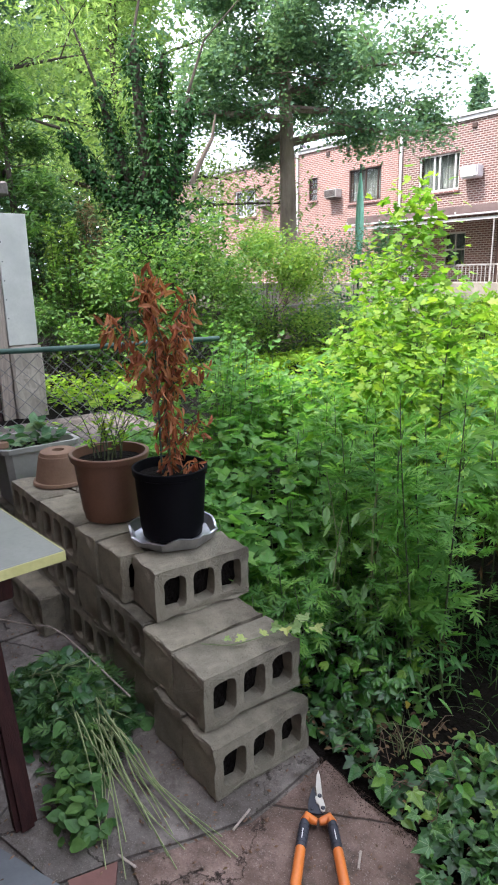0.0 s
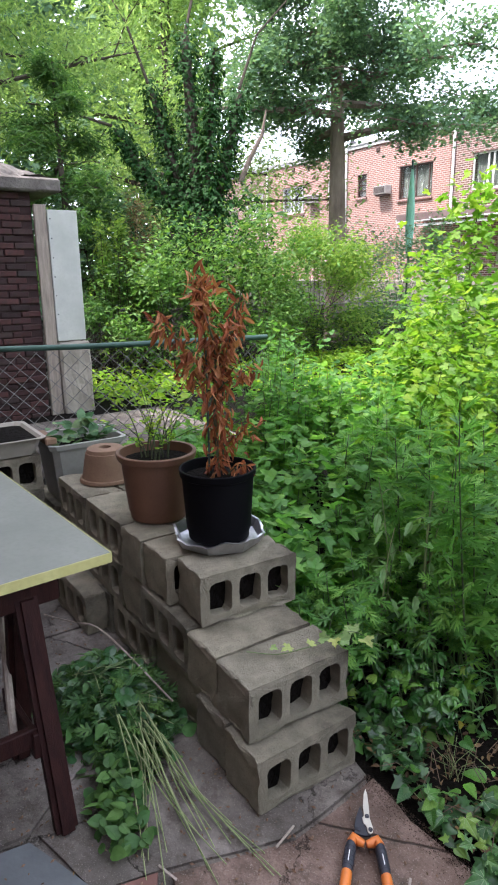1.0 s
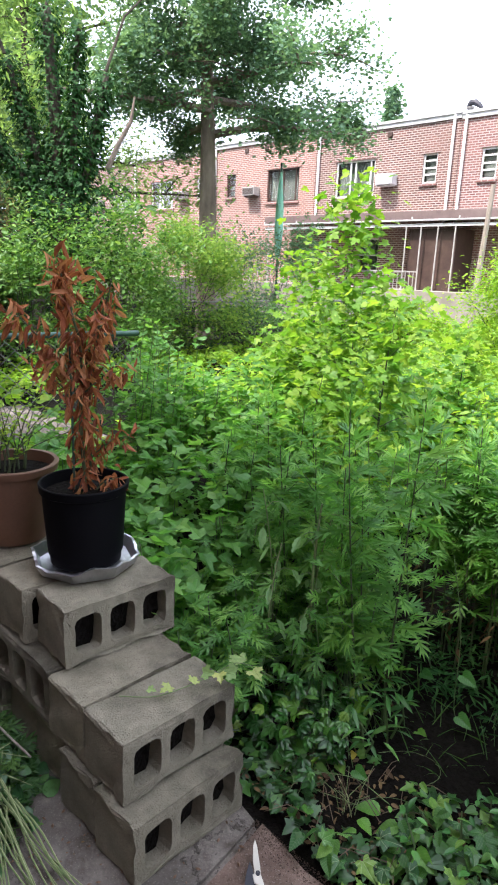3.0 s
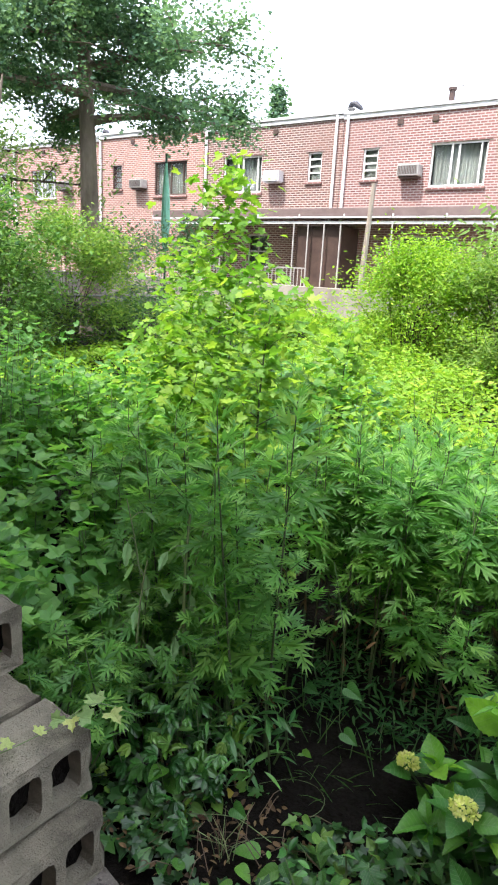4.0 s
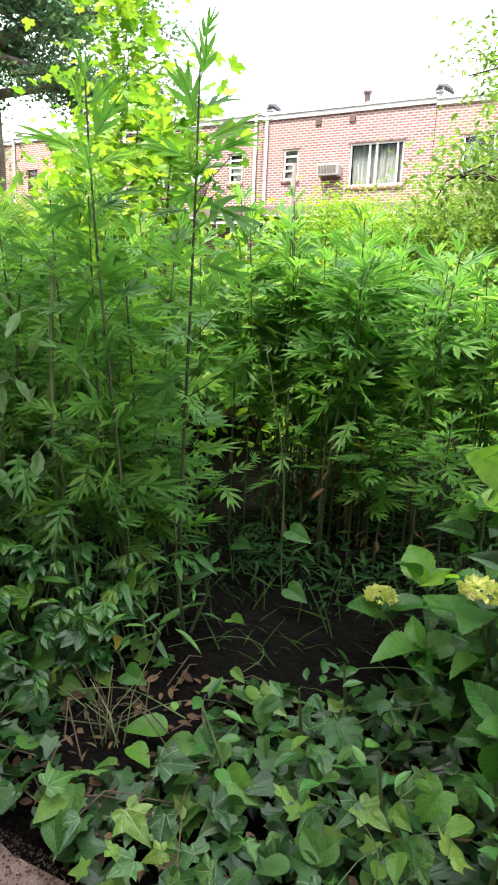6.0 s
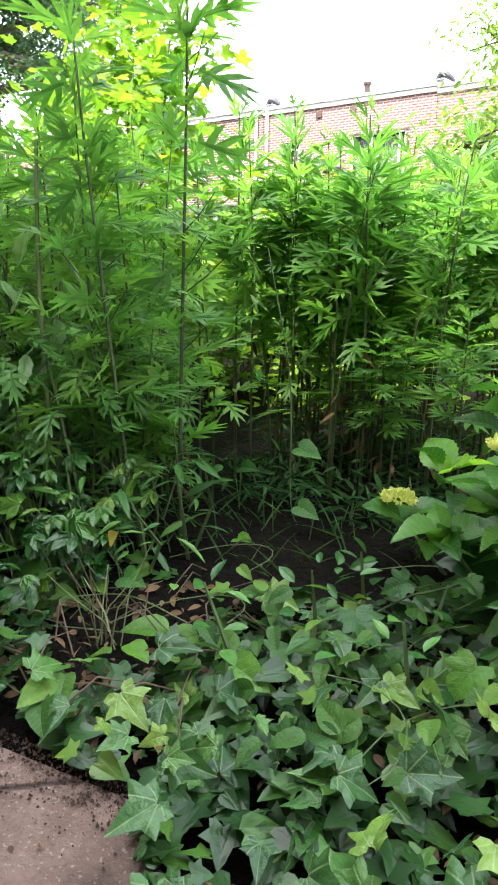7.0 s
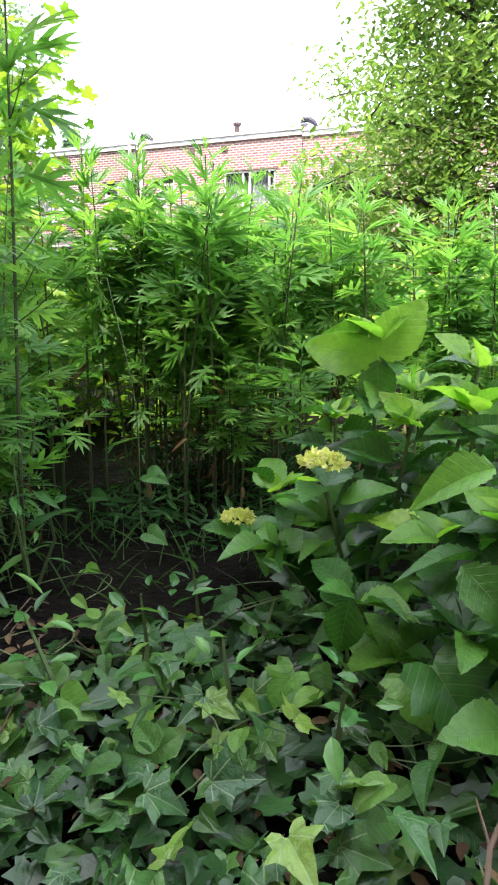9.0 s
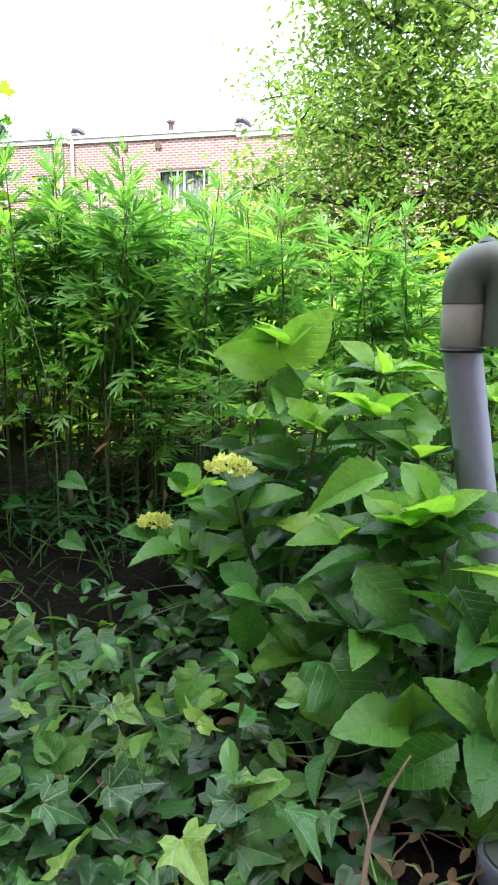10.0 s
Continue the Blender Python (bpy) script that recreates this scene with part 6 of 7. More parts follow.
shrub("hedge_shrub", "dense green shrub below the ivy-clad tree", (-8.0, 4.2, 1.4), (1.2, 1.2, 1.0), 11000, "far_oval", 0.085, G["hedge"], 31)
shrub("vine_shrub", "bright arching shrub of trailing leaves", (-8.9, 6.3, 1.5), (1.3, 1.3, 1.05), 11000, "far_oval", 0.085, G["vine"], 32)
shrub("hedge_shrub", "dark green shrub in the next yard", (-8.3, 2.9, 1.1), (0.9, 0.9, 1.0), 7500, "far_oval", 0.085, G["hedge"], 33)
shrub("rose_shrub", "grey-green shrub beside the tall trunk", (-10.2, 9.9, 1.7), (1.7, 1.2, 1.3), 7500, "far_oval", 0.09, G["tree"], 34)
shrub("pale_shrub", "pale dusty shrub behind the shed", (-9.5, 2.3, 1.9), (0.7, 0.8, 1.2), 3000, "far_oval", 0.08, G["pale"], 36)
shrub("climbing_vine", "lime green vine climbing a dead shrub", (-8.7, 2.3, 1.85), (0.3, 0.3, 0.7), 1800, "far_oval", 0.07, G["vine"], 41, 16, "vine")
shrub("withered_vine", "withered brown vine hanging in the shrubs", (-8.9, 2.85, 1.9), (0.3, 0.3, 0.8), 1200, "far_lance", 0.09, G["deadvine"], 42, 14, "vine")
shrub("round_bush", "large yellow-green bush in the sunlit field", (-3.15, 7.5, 1.2), (1.0, 0.9, 0.85), 26000, "far_oval", 0.06, G["weed"], 37, 70)
shrub("round_bush", "large green bush with dark hollows in the field", (-1.75, 7.3, 1.1), (1.05, 0.9, 0.85), 24000, "far_oval", 0.065, G["vine"], 38, 66)
shrub("lime_shrub", "yellow-green shrub by the far terrace", (-8.2, 11.6, 0.6), (1.4, 0.8, 0.5), 4500, "far_oval", 0.1, G["weed"], 44)
shrub("lime_shrub", "yellow-green shrub in the far field", (-6.2, 9.6, 0.55), (1.0, 0.7, 0.45), 4000, "far_oval", 0.1, G["weed"], 45)
shrub("low_hedge", "low dark hedge along the far fence", (-8.6, 7.6, 0.55), (0.5, 2.0, 0.5), 3000, "far_oval", 0.09, G["dark"], 39)
tree("vine_tree", "tall leafy tree hung with pale green vines", (-0.3, 7.6, 0), 6.1, 0.12, 34, 2.45, 0.2, "far_oval", 0.098, 165, 0.24, G["vinetree"], G["darkbark"], 41, 0.12, (0.2, 0.0), droop=0.3)
tree("vine_tree", "tall leafy tree hung with green vines", (2.6, 6.3, 0), 6.8, 0.12, 30, 2.4, 0.2, "far_oval", 0.1, 165, 0.28, G["vinetree"], G["darkbark"], 42, 0.12, (0.0, 0.0), droop=0.3)
shrub("vine_thicket", "thick pale green vines hanging under the tree", (0.5, 7.0, 2.0), (1.7, 0.9, 1.3), 11000, "far_oval", 0.09, G["vinetree"], 47, 30, "vine")
tree("far_tree", "far green treetop beyond the roofs", (-23.1, 34, 0), 12.4, 0.25, 16, 1.2, 0.5, "far_fan", 0.3, 26, 0.2, G["tree"], G["darkbark"], 43, 0.5)
tree("far_tree", "far green treetop beyond the roofs", (-26.9, 34, 0), 11.9, 0.25, 14, 0.8, 0.5, "far_fan", 0.3, 22, 0.2, G["tree"], G["darkbark"], 44, 0.5)

tree("dark_conifer", "dark layered conifer boughs behind the shed", (-9.6, 2.0, 0), 4.6, 0.1, 16, 1.5, -0.08, "far_lance", 0.12, 110, 0.1, G["dark"], G["darkbark"], 45, 0.25, (0.0, 0.0), droop=0.2, taper=1.2)

# far woods that close the yard rows
woods = empty("far_woods", (0, 0, 0), "green tree wall at the far end of the yards", "woods", "", "stuff")
lv = Leaves()
n = 30000
q = np.stack([rng.normal(-24, 2.0, n), rng.uniform(-14, 12.6, n), rng.uniform(0.3, 13.5, n)], 1)
lv.add("clump", q, rand_ways(n, -0.1), rand_normals(n, 0.8), rng.uniform(0.35, 0.6, n))
obj("foliage", lv.mesh("foliage", G["tree"]), woods)

# leaning pole, folded umbrella
pole = empty("wooden_pole", (0, 0, 0), "weathered leaning wooden pole standing in the field", "pole")
tube("post", [(-5.66, 10.8, 0.0), (-5.6, 10.8, 1.8), (-5.54, 10.82, 3.3)], [0.06, 0.055, 0.045], G["greywood"], pole, "", 10)
umb = empty("folded_umbrella", (-10.2, 10.1, 0), "closed green garden umbrella on its pole", "umbrella")
tube("pole", [(0, 0, 0), (0, 0, 3.95)], 0.025, G["greenpaint"], umb)
lathe("canopy", [(0.03, 1.9), (0.06, 1.95), (0.1, 2.5), (0.09, 3.0), (0.045, 3.55), (0.015, 3.85)], G["umbrella"], umb, "", 9, False)


# ---------------------------------------------------------------- hydrangea
def serrated(n=9, width=0.36):
    half = [(0, 0)]
    for i in range(1, n):
        s = i / n
        w = width * math.sin(math.pi * s ** 0.8) ** 0.85
        half.append((w, s))
        half.append((w * 0.93, s + 0.35 / n))
    half.append((0, 1.04))
    return half


def solid_leaf(name, half, fold, curl, mat, wave=0.0):
    """A leaf with a midrib row, rib ridges between the veins, and a drooping tip."""
    n = len(half)
    vs, fs = [], []
    for i, (x, y) in enumerate(half):
        ridge = 0.014 * (i % 2)
        for k in (-1, -0.5, 0, 0.5, 1):
            px = x * k
            vs.append((px, y, fold * abs(px) - curl * y * y + ridge * (abs(k) > 0.2) + wave * math.sin(9 * y + 3 * k) * abs(k)))
    for i in range(n - 1):
        for k in range(4):
            a, b = i * 5 + k, (i + 1) * 5 + k
            fs.append((a, a + 1, b + 1, b))
    me = raw(name, vs, fs, mat, True)
    return me


HYD = [solid_leaf("leaf", serrated(9, w), f, c, G["hyd"], 0.012) for w, f, c in ((0.33, 0.35, 0.45), (0.3, 0.55, 0.6), (0.36, 0.25, 0.35), (0.32, 0.7, 0.4))]
LIT_HYD = [solid_leaf("leaf", serrated(9, w), f, c, G["hydlit"], 0.012) for w, f, c in ((0.33, 0.3, 0.3), (0.36, 0.2, 0.25))]


def leaf_pose(pos, way, nrm, size):
    w = Vector(way).normalized()
    sd = w.cross(Vector(nrm)).normalized()
    up = sd.cross(w)
    m = Matrix((sd, w, up)).transposed().to_4x4()
    return Matrix.Translation(pos) @ m @ Matrix.Scale(size, 4)


def hydrangea():
    h = empty("hydrangea", (0, 0, 0), "hydrangea bush with large toothed leaves and yellow-green flower heads", "shrub")
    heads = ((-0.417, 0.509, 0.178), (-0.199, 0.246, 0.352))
    stems = [((-0.17, 0.52), (-0.15, 0.41), 0.52, 5), ((-0.03, 0.46), (0.0, 0.37), 0.42, 5), ((-0.15, 0.4), (-0.2, 0.28), 0.31, 4), ((-0.31, 0.57), (-0.415, 0.53), 0.135, 3), ((0.03, 0.57), (0.12, 0.6), 0.44, 5),
             ((-0.09, 0.6), (-0.11, 0.69), 0.42, 5), ((0.0, 0.35), (0.05, 0.175), 0.31, 4), ((-0.29, 0.52), (-0.315, 0.44), 0.26, 4), ((0.14, 0.52), (0.25, 0.46), 0.4, 5), ((-0.11, 0.35), (-0.13, 0.165), 0.19, 4), ((0.1, 0.37), (0.14, 0.19), 0.21, 4),
             ((-0.15, 0.46), (-0.09, 0.35), 0.4, 5), ((-0.2, 0.46), (-0.29, 0.32), 0.19, 3), ((-0.03, 0.4), (-0.04, 0.255), 0.26, 4), ((0.03, 0.46), (0.06, 0.31), 0.37, 4), ((0.2, 0.46), (0.32, 0.25), 0.33, 4), ((-0.26, 0.63), (-0.25, 0.6), 0.37, 4),
             ((0.14, 0.63), (0.21, 0.69), 0.42, 4), ((-0.09, 0.46), (0.0, 0.46), 0.48, 4), ((0.11, 0.3), (0.09, 0.165), 0.33, 4), ((0.14, 0.25), (0.125, 0.085), 0.21, 4), ((0.03, 0.29), (0.0, 0.12), 0.19, 4), ((0.16, 0.23), (0.19, 0.11), 0.26, 4), ((-0.04, 0.3), (-0.08, 0.175), 0.12, 3),
             ((0.16, 0.16), (0.14, 0.02), 0.14, 4), ((0.1, 0.2), (0.06, 0.06), 0.12, 3), ((0.2, 0.1), (0.2, -0.03), 0.2, 4)]
    rr = random.Random(5)
    for (bx, by), (tx, ty), hh, tiers in stems:
        P = np.array([(bx + (tx - bx) * s, by + (ty - by) * s, hh * s) for s in np.linspace(0, 1, 6)])
        tube("stem", P, np.linspace(0.0045, 0.003, 6), G["stem"], h, "", 6)
        for j in range(4):
            a = 1.57 * j + rr.uniform(-0.4, 0.4) + bx * 20
            if any((Vector(P[-1]) - Vector(c)).length < 0.08 for c in heads) and j % 2 == 0:
                continue
            ob = obj("leaf", LIT_HYD[j % 2] if hh > 0.24 and rr.random() < 0.75 else HYD[rr.randrange(4)], h)
            ob.matrix_world = leaf_pose(Vector(P[-1]), (math.cos(a), math.sin(a), (1.2, 0.5)[j % 2] + rr.uniform(-0.25, 0.3)), (rr.uniform(-0.5, 0.5), rr.uniform(-0.7, 0.2), 1), (0.06, 0.085)[j % 2] * rr.uniform(0.85, 1.15))
        for k in range(min(4 if hh > 0.24 else 2, int(hh / 0.036))):
            s = 0.999 - 0.034 * k / hh
            if s < 0.1:
                break
            p = along_line(P, np.array([s]))[0]
            a0 = rr.uniform(0, 3.1)
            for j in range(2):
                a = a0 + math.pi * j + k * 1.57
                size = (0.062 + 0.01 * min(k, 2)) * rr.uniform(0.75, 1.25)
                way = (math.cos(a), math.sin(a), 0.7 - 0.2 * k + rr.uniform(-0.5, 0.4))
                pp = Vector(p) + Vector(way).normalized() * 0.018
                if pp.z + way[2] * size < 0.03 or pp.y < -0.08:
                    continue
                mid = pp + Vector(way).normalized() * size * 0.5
                # leaves along the camera's line of sight to the heads are left out
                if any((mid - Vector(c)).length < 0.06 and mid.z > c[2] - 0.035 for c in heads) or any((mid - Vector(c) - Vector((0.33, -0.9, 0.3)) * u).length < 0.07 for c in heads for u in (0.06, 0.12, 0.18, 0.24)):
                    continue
                ob = obj("leaf", LIT_HYD[j] if k == 0 and hh > 0.24 and rr.random() < 0.5 else HYD[rr.randrange(4)], h)
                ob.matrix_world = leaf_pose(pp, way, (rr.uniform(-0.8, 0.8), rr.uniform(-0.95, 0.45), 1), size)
    # the top pair of the tallest shoot
    top = Vector((-0.15, 0.405, 0.49))
    for way, nrm, size in (((-0.95, -0.1, 0.25), (0.0, -1.0, 0.35), 0.118), ((0.6, -0.05, 0.85), (0.15, -1.0, 0.3), 0.112), ((0.1, -0.5, -0.9), (0.0, -1.0, 0.1), 0.085)):
        ob = obj("leaf", LIT_HYD[1] if size > 0.1 else HYD[2], h)
        ob.matrix_world = leaf_pose(top, way, nrm, size)
    # large hanging leaves, placed and turned to fit the camera's view
    for at, way, nrm, size in (((0.06, 0.06, 0.17), (0.1, -0.2, -1.0), (0.1, -1.0, 0.3), 0.1), ((0.11, 0.19, 0.35), (-0.5, -0.3, -0.6), (0.0, -1.0, 0.6), 0.095), ((0.05, 0.2, 0.33), (-0.45, -0.2, -0.9), (-0.2, -1.0, 0.4), 0.085),
                               ((-0.135, 0.13, 0.21), (-0.15, -0.2, -1.0), (0.1, -1.0, 0.2), 0.072), ((0.1, 0.1, 0.27), (0.5, -0.4, -0.7), (0.1, -0.9, 0.5), 0.085), ((0.02, 0.16, 0.38), (-0.8, -0.5, -0.1), (0.0, -0.7, 0.8), 0.09),
                               ((-0.01, 0.13, 0.27), (0.6, -0.4, -0.4), (0.0, -0.8, 0.6), 0.085), ((0.14, 0.05, 0.2), (0.3, -0.4, -0.7), (0.2, -0.9, 0.4), 0.09), ((0.1, -0.02, 0.16), (-0.6, -0.3, -0.3), (0.1, -0.8, 0.6), 0.08)):
        ob = obj("leaf", HYD[rr.randrange(4)], h)
        ob.matrix_world = leaf_pose(Vector(at), way, nrm, size)
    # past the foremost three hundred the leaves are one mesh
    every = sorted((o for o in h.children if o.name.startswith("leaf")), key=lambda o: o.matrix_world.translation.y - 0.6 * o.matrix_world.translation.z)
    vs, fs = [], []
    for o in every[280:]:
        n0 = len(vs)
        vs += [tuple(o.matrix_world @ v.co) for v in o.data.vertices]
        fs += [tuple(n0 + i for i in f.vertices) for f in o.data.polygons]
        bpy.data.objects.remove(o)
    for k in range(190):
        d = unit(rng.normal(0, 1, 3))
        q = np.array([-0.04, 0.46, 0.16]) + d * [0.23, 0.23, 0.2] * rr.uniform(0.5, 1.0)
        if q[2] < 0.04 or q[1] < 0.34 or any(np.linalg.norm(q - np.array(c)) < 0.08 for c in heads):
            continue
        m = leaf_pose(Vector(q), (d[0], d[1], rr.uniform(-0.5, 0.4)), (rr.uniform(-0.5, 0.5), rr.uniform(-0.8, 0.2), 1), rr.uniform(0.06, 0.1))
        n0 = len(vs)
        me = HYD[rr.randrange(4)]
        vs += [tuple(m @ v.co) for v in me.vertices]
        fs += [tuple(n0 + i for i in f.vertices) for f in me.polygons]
    tagged(obj("inner_leaves", raw("inner_leaves", vs, fs, G["hydshade"], True), h), "", "", "", "stuff")
    for c in heads:
        lv = Leaves()
        m = 240
        d = unit(rng.normal(0, 1, (m, 3)))
        d[:, 2] = np.abs(d[:, 2]) * 0.8
        pos = np.array(c) + d * [0.031, 0.031, 0.016] * rng.uniform(0.6, 1.0, (m, 1))
        lv.add("clump", pos, unit(d + rng.normal(0, 0.5, (m, 3))), d, rng.uniform(0.009, 0.014, m))
        obj("flower_head", lv.mesh("flower_head", G["petal"]), h, "yellow-green flower head")


hydrangea()

# ---------------------------------------------------------------- ivy on the ground, the nearest leaves one by one
IVY = []
IVY_EDGE = [(0, 0.12), (0.08, 0.03), (0.2, -0.04), (0.37, -0.01), (0.35, 0.13), (0.32, 0.22), (0.45, 0.31), (0.57, 0.44), (0.4, 0.48), (0.26, 0.53), (0.2, 0.68), (0.11, 0.87), (0, 1.06)]
for f, c, q, tw in ((0.22, 0.2, 0.06, 0.15), (0.36, 0.35, 0.07, -0.25), (0.08, 0.45, 0.06, 0.35), (0.42, 0.12, 0.07, -0.2)):
    IVY.append(cupped_leaf("ivy_leaf", IVY_EDGE, f, c, G["ivy"], q, tw))
for f, c in ((0.25, 0.25), (0.4, 0.45)):
    IVY.append(cupped_leaf("vine_leaf", [(0, 0), (0.12, 0.02), (0.24, 0.1), (0.31, 0.28), (0.3, 0.48), (0.22, 0.7), (0.1, 0.88), (0, 1)], f, c, G["bindleaf"], 0.025, 0.1))

ivy_bed = empty("ivy_bed", (0, 0, 0), "green ivy and bindweed leaves covering the ground", "ivy")


def ivy_height(x, y):
    return 0.055 + 0.035 * max(0, min(1, (y + 0.3) * 1.6)) + 0.03 * noise.noise((x * 4, y * 4, 9))


def ivy_here(x, y):
    edge = -0.16 - 0.34 * max(0, min(1, (x + 0.48) / 0.26))
    return y > edge + 0.05 * noise.noise((x * 8, y * 8, 2)) and not (x < -0.72 and y < -0.12) and ((x + 0.72) / 0.13) ** 2 + ((y - 0.13) / 0.17) ** 2 > 1 and ((x - 0.1) / 0.075) ** 2 + ((y + 0.03) / 0.06) ** 2 > 1 and y < 0.3 + 0.8 * max(0.0, x + 0.5)


done = 0
rr = random.Random(77)
while done < 300:
    x, y = rr.uniform(-0.8, 0.35), rr.uniform(-0.36, 0.22)
    if not ivy_here(x, y):
        continue
    a = rr.uniform(0, 6.28)
    z = ivy_height(x, y) + rr.uniform(-0.03, 0.03)
    broad = rr.random() < (0.55 if y > -0.06 else 0.2)
    ob = obj("leaf", IVY[4 + rr.randrange(2)] if broad else IVY[rr.randrange(4)], ivy_bed)
    ob.matrix_world = leaf_pose((x, y, z), (math.cos(a), math.sin(a) - 0.4, rr.uniform(-0.35, 0.25)), (rr.uniform(-1.1, 1.1), rr.uniform(-1.3, 0.6), 1), rr.uniform(0.03, 0.045) if rr.random() < 0.5 else rr.uniform(0.045, 0.064))
    done += 1
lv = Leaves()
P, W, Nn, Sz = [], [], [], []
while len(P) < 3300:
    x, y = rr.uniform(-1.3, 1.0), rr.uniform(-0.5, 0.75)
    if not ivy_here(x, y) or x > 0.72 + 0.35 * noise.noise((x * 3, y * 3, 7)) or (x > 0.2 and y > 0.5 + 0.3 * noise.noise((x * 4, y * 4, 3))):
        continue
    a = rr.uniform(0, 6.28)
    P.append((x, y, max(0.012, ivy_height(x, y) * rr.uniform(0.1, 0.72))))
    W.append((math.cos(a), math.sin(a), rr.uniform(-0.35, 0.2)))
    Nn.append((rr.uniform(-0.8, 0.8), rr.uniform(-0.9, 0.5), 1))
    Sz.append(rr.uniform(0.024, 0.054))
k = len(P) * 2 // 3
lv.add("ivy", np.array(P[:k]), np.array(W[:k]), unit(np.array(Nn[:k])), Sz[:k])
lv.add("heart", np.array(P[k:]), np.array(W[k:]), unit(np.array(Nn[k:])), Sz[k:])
tagged(obj("leaf_mass", lv.mesh("leaf_mass", G["ivyshade"]), ivy_bed), "", "", "", "stuff")

for k in range(44):
    x, y = rr.uniform(-1.0, 0.6), rr.uniform(-0.4, 0.3)
    if not ivy_here(x, y):
        continue
    a = rr.uniform(0, 6.28)
    pts = [(x + 0.2 * s * math.cos(a + 2.2 * s), y + 0.2 * s * math.sin(a + 2.2 * s), ivy_height(x, y) + 0.03 * math.sin(3 * s + a)) for s in np.linspace(0, 1, 6)]
    tube("runner", bend(pts, 12), 0.0009, G["stem"], ivy_bed, "", 4)

# litter on the soil and the patio
lv = Leaves()
n = 900
lv.add("oval", np.stack([rng.uniform(-1.1, 0.6, n), rng.uniform(-0.12, 0.3, n), rng.uniform(0.02, 0.035, n)], 1), rand_ways(n, 0.0, 0.4), rand_normals(n, 0.5), rng.uniform(0.01, 0.03, n))
obj("leaf_litter", lv.mesh("leaf_litter", G["litter"]), None, "brown dead leaves and twigs on the soil", "litter", "", "stuff")


# ---------------------------------------------------------------- heap of pulled weeds by the steps
def weed_heap():
    h = empty("weed_heap", (0, 0, 0), "heap of pulled weeds and cut stems on the patio", "weeds")
    lv, broad, fresh = Leaves(), Leaves(), Leaves()
    n_ = 1500
    d = np.sqrt(rng.random(n_)) * rng.uniform(0.7, 1.3, n_)
    a = rng.uniform(0, 6.28, n_)
    pos = np.stack([-1.66 + 0.33 * d * np.cos(a), -0.71 - 0.02 * np.cos(a) + 0.2 * d * np.sin(a), 0.015 + 0.19 * np.clip(1 - d * d, 0, 1) * rng.uniform(0.35, 1.0, n_)], 1)
    w = rand_ways(n_, -0.15)
    k = 800
    lv.add("mug", pos[:k], w[:k], rand_normals(k, 0.7), rng.uniform(0.04, 0.085, k))
    broad.add("broad", pos[k:], w[k:], rand_normals(n_ - k, 0.6), rng.uniform(0.035, 0.07, n_ - k))
    m = 260
    s = rng.random(m)
    tongue = np.stack([-1.4 + 0.32 * s + rng.normal(0, 0.03, m), -0.82 - 0.1 * s + rng.normal(0, 0.032, m), 0.012 + 0.09 * rng.random(m) * (1 - 0.5 * s)], 1)
    fresh.add("broad", tongue, rand_ways(m, -0.1), rand_normals(m, 0.6), rng.uniform(0.03, 0.055, m))
    for k in range(22):
        x, y = R.uniform(-1.6, -1.35), R.uniform(-0.78, -0.66)
        u = R.random()
        ex, ey = -0.95 + 0.14 * u + R.uniform(-0.18, 0.06), -0.92 + 0.32 * u + R.uniform(-0.04, 0.04)
        z, mz = R.uniform(0.08, 0.15), R.uniform(0.03, 0.07)
        mx, my = x + (ex - x) * 0.5, y + (ey - y) * 0.4 + R.uniform(-0.02, 0.02)
        tube("cut_stem", bend([(x, y, z), ((x + mx) / 2, (y + my) / 2, (z + mz) / 2 + 0.02), (mx, my, mz), (ex, ey, 0.012)], 10), np.linspace(0.0034, 0.0016, 10), G["straw"], h, "", 5)
    tube("dry_cane", bend([(-2.5, -0.72, 0.012), (-2.2, -0.67, 0.1), (-1.91, -0.64, 0.19), (-1.45, -0.57, 0.12)], 14), 0.0035, G["greywood"], h, "pale dry cane", 6)
    for k in range(26):
        a = R.uniform(0, 6.28)
        x, y, ln = R.uniform(-1.9, -1.45), R.uniform(-0.82, -0.6), R.uniform(0.1, 0.25)
        z = 0.19 - 0.9 * abs(x + 1.66) ** 1.5
        tube("cut_stem", [(x - ln / 2 * math.cos(a), y - ln / 2 * math.sin(a), max(0.03, z - 0.03)), (x, y, max(0.04, z)), (x + ln / 2 * math.cos(a), y + ln / 2 * math.sin(a), max(0.03, z - 0.02))], [0.002, 0.0022, 0.0012], G["straw"], h, "", 4)
    obj("leaves", lv.mesh("leaves", G["dark"]), h)
    obj("broad_leaves", broad.mesh("broad_leaves", G["heap"]), h, "dark glossy broad leaves")
    obj("fresh_leaves", fresh.mesh("fresh_leaves", G["dark"]), h, "fresh light green tops")


weed_heap()


# lobed vine leaves standing out of the ivy
VINE = []
for f, c, tw in ((0.12, 0.2, 0.15), (0.3, 0.35, -0.2)):
    VINE.append(cupped_leaf("vine_leaf", [(0, 0.1), (0.12, 0), (0.32, -0.05), (0.4, 0.02), (0.5, 0.08), (0.42, 0.24), (0.52, 0.34), (0.6, 0.46), (0.46, 0.52), (0.32, 0.5), (0.36, 0.68), (0.28, 0.8), (0.16, 0.86), (0, 1.06)], f, c, G["hyd"], 0.045, tw))
vine = empty("grape_vine", (0, 0, 0), "trailing vine with large lobed leaves over the ivy", "vine")
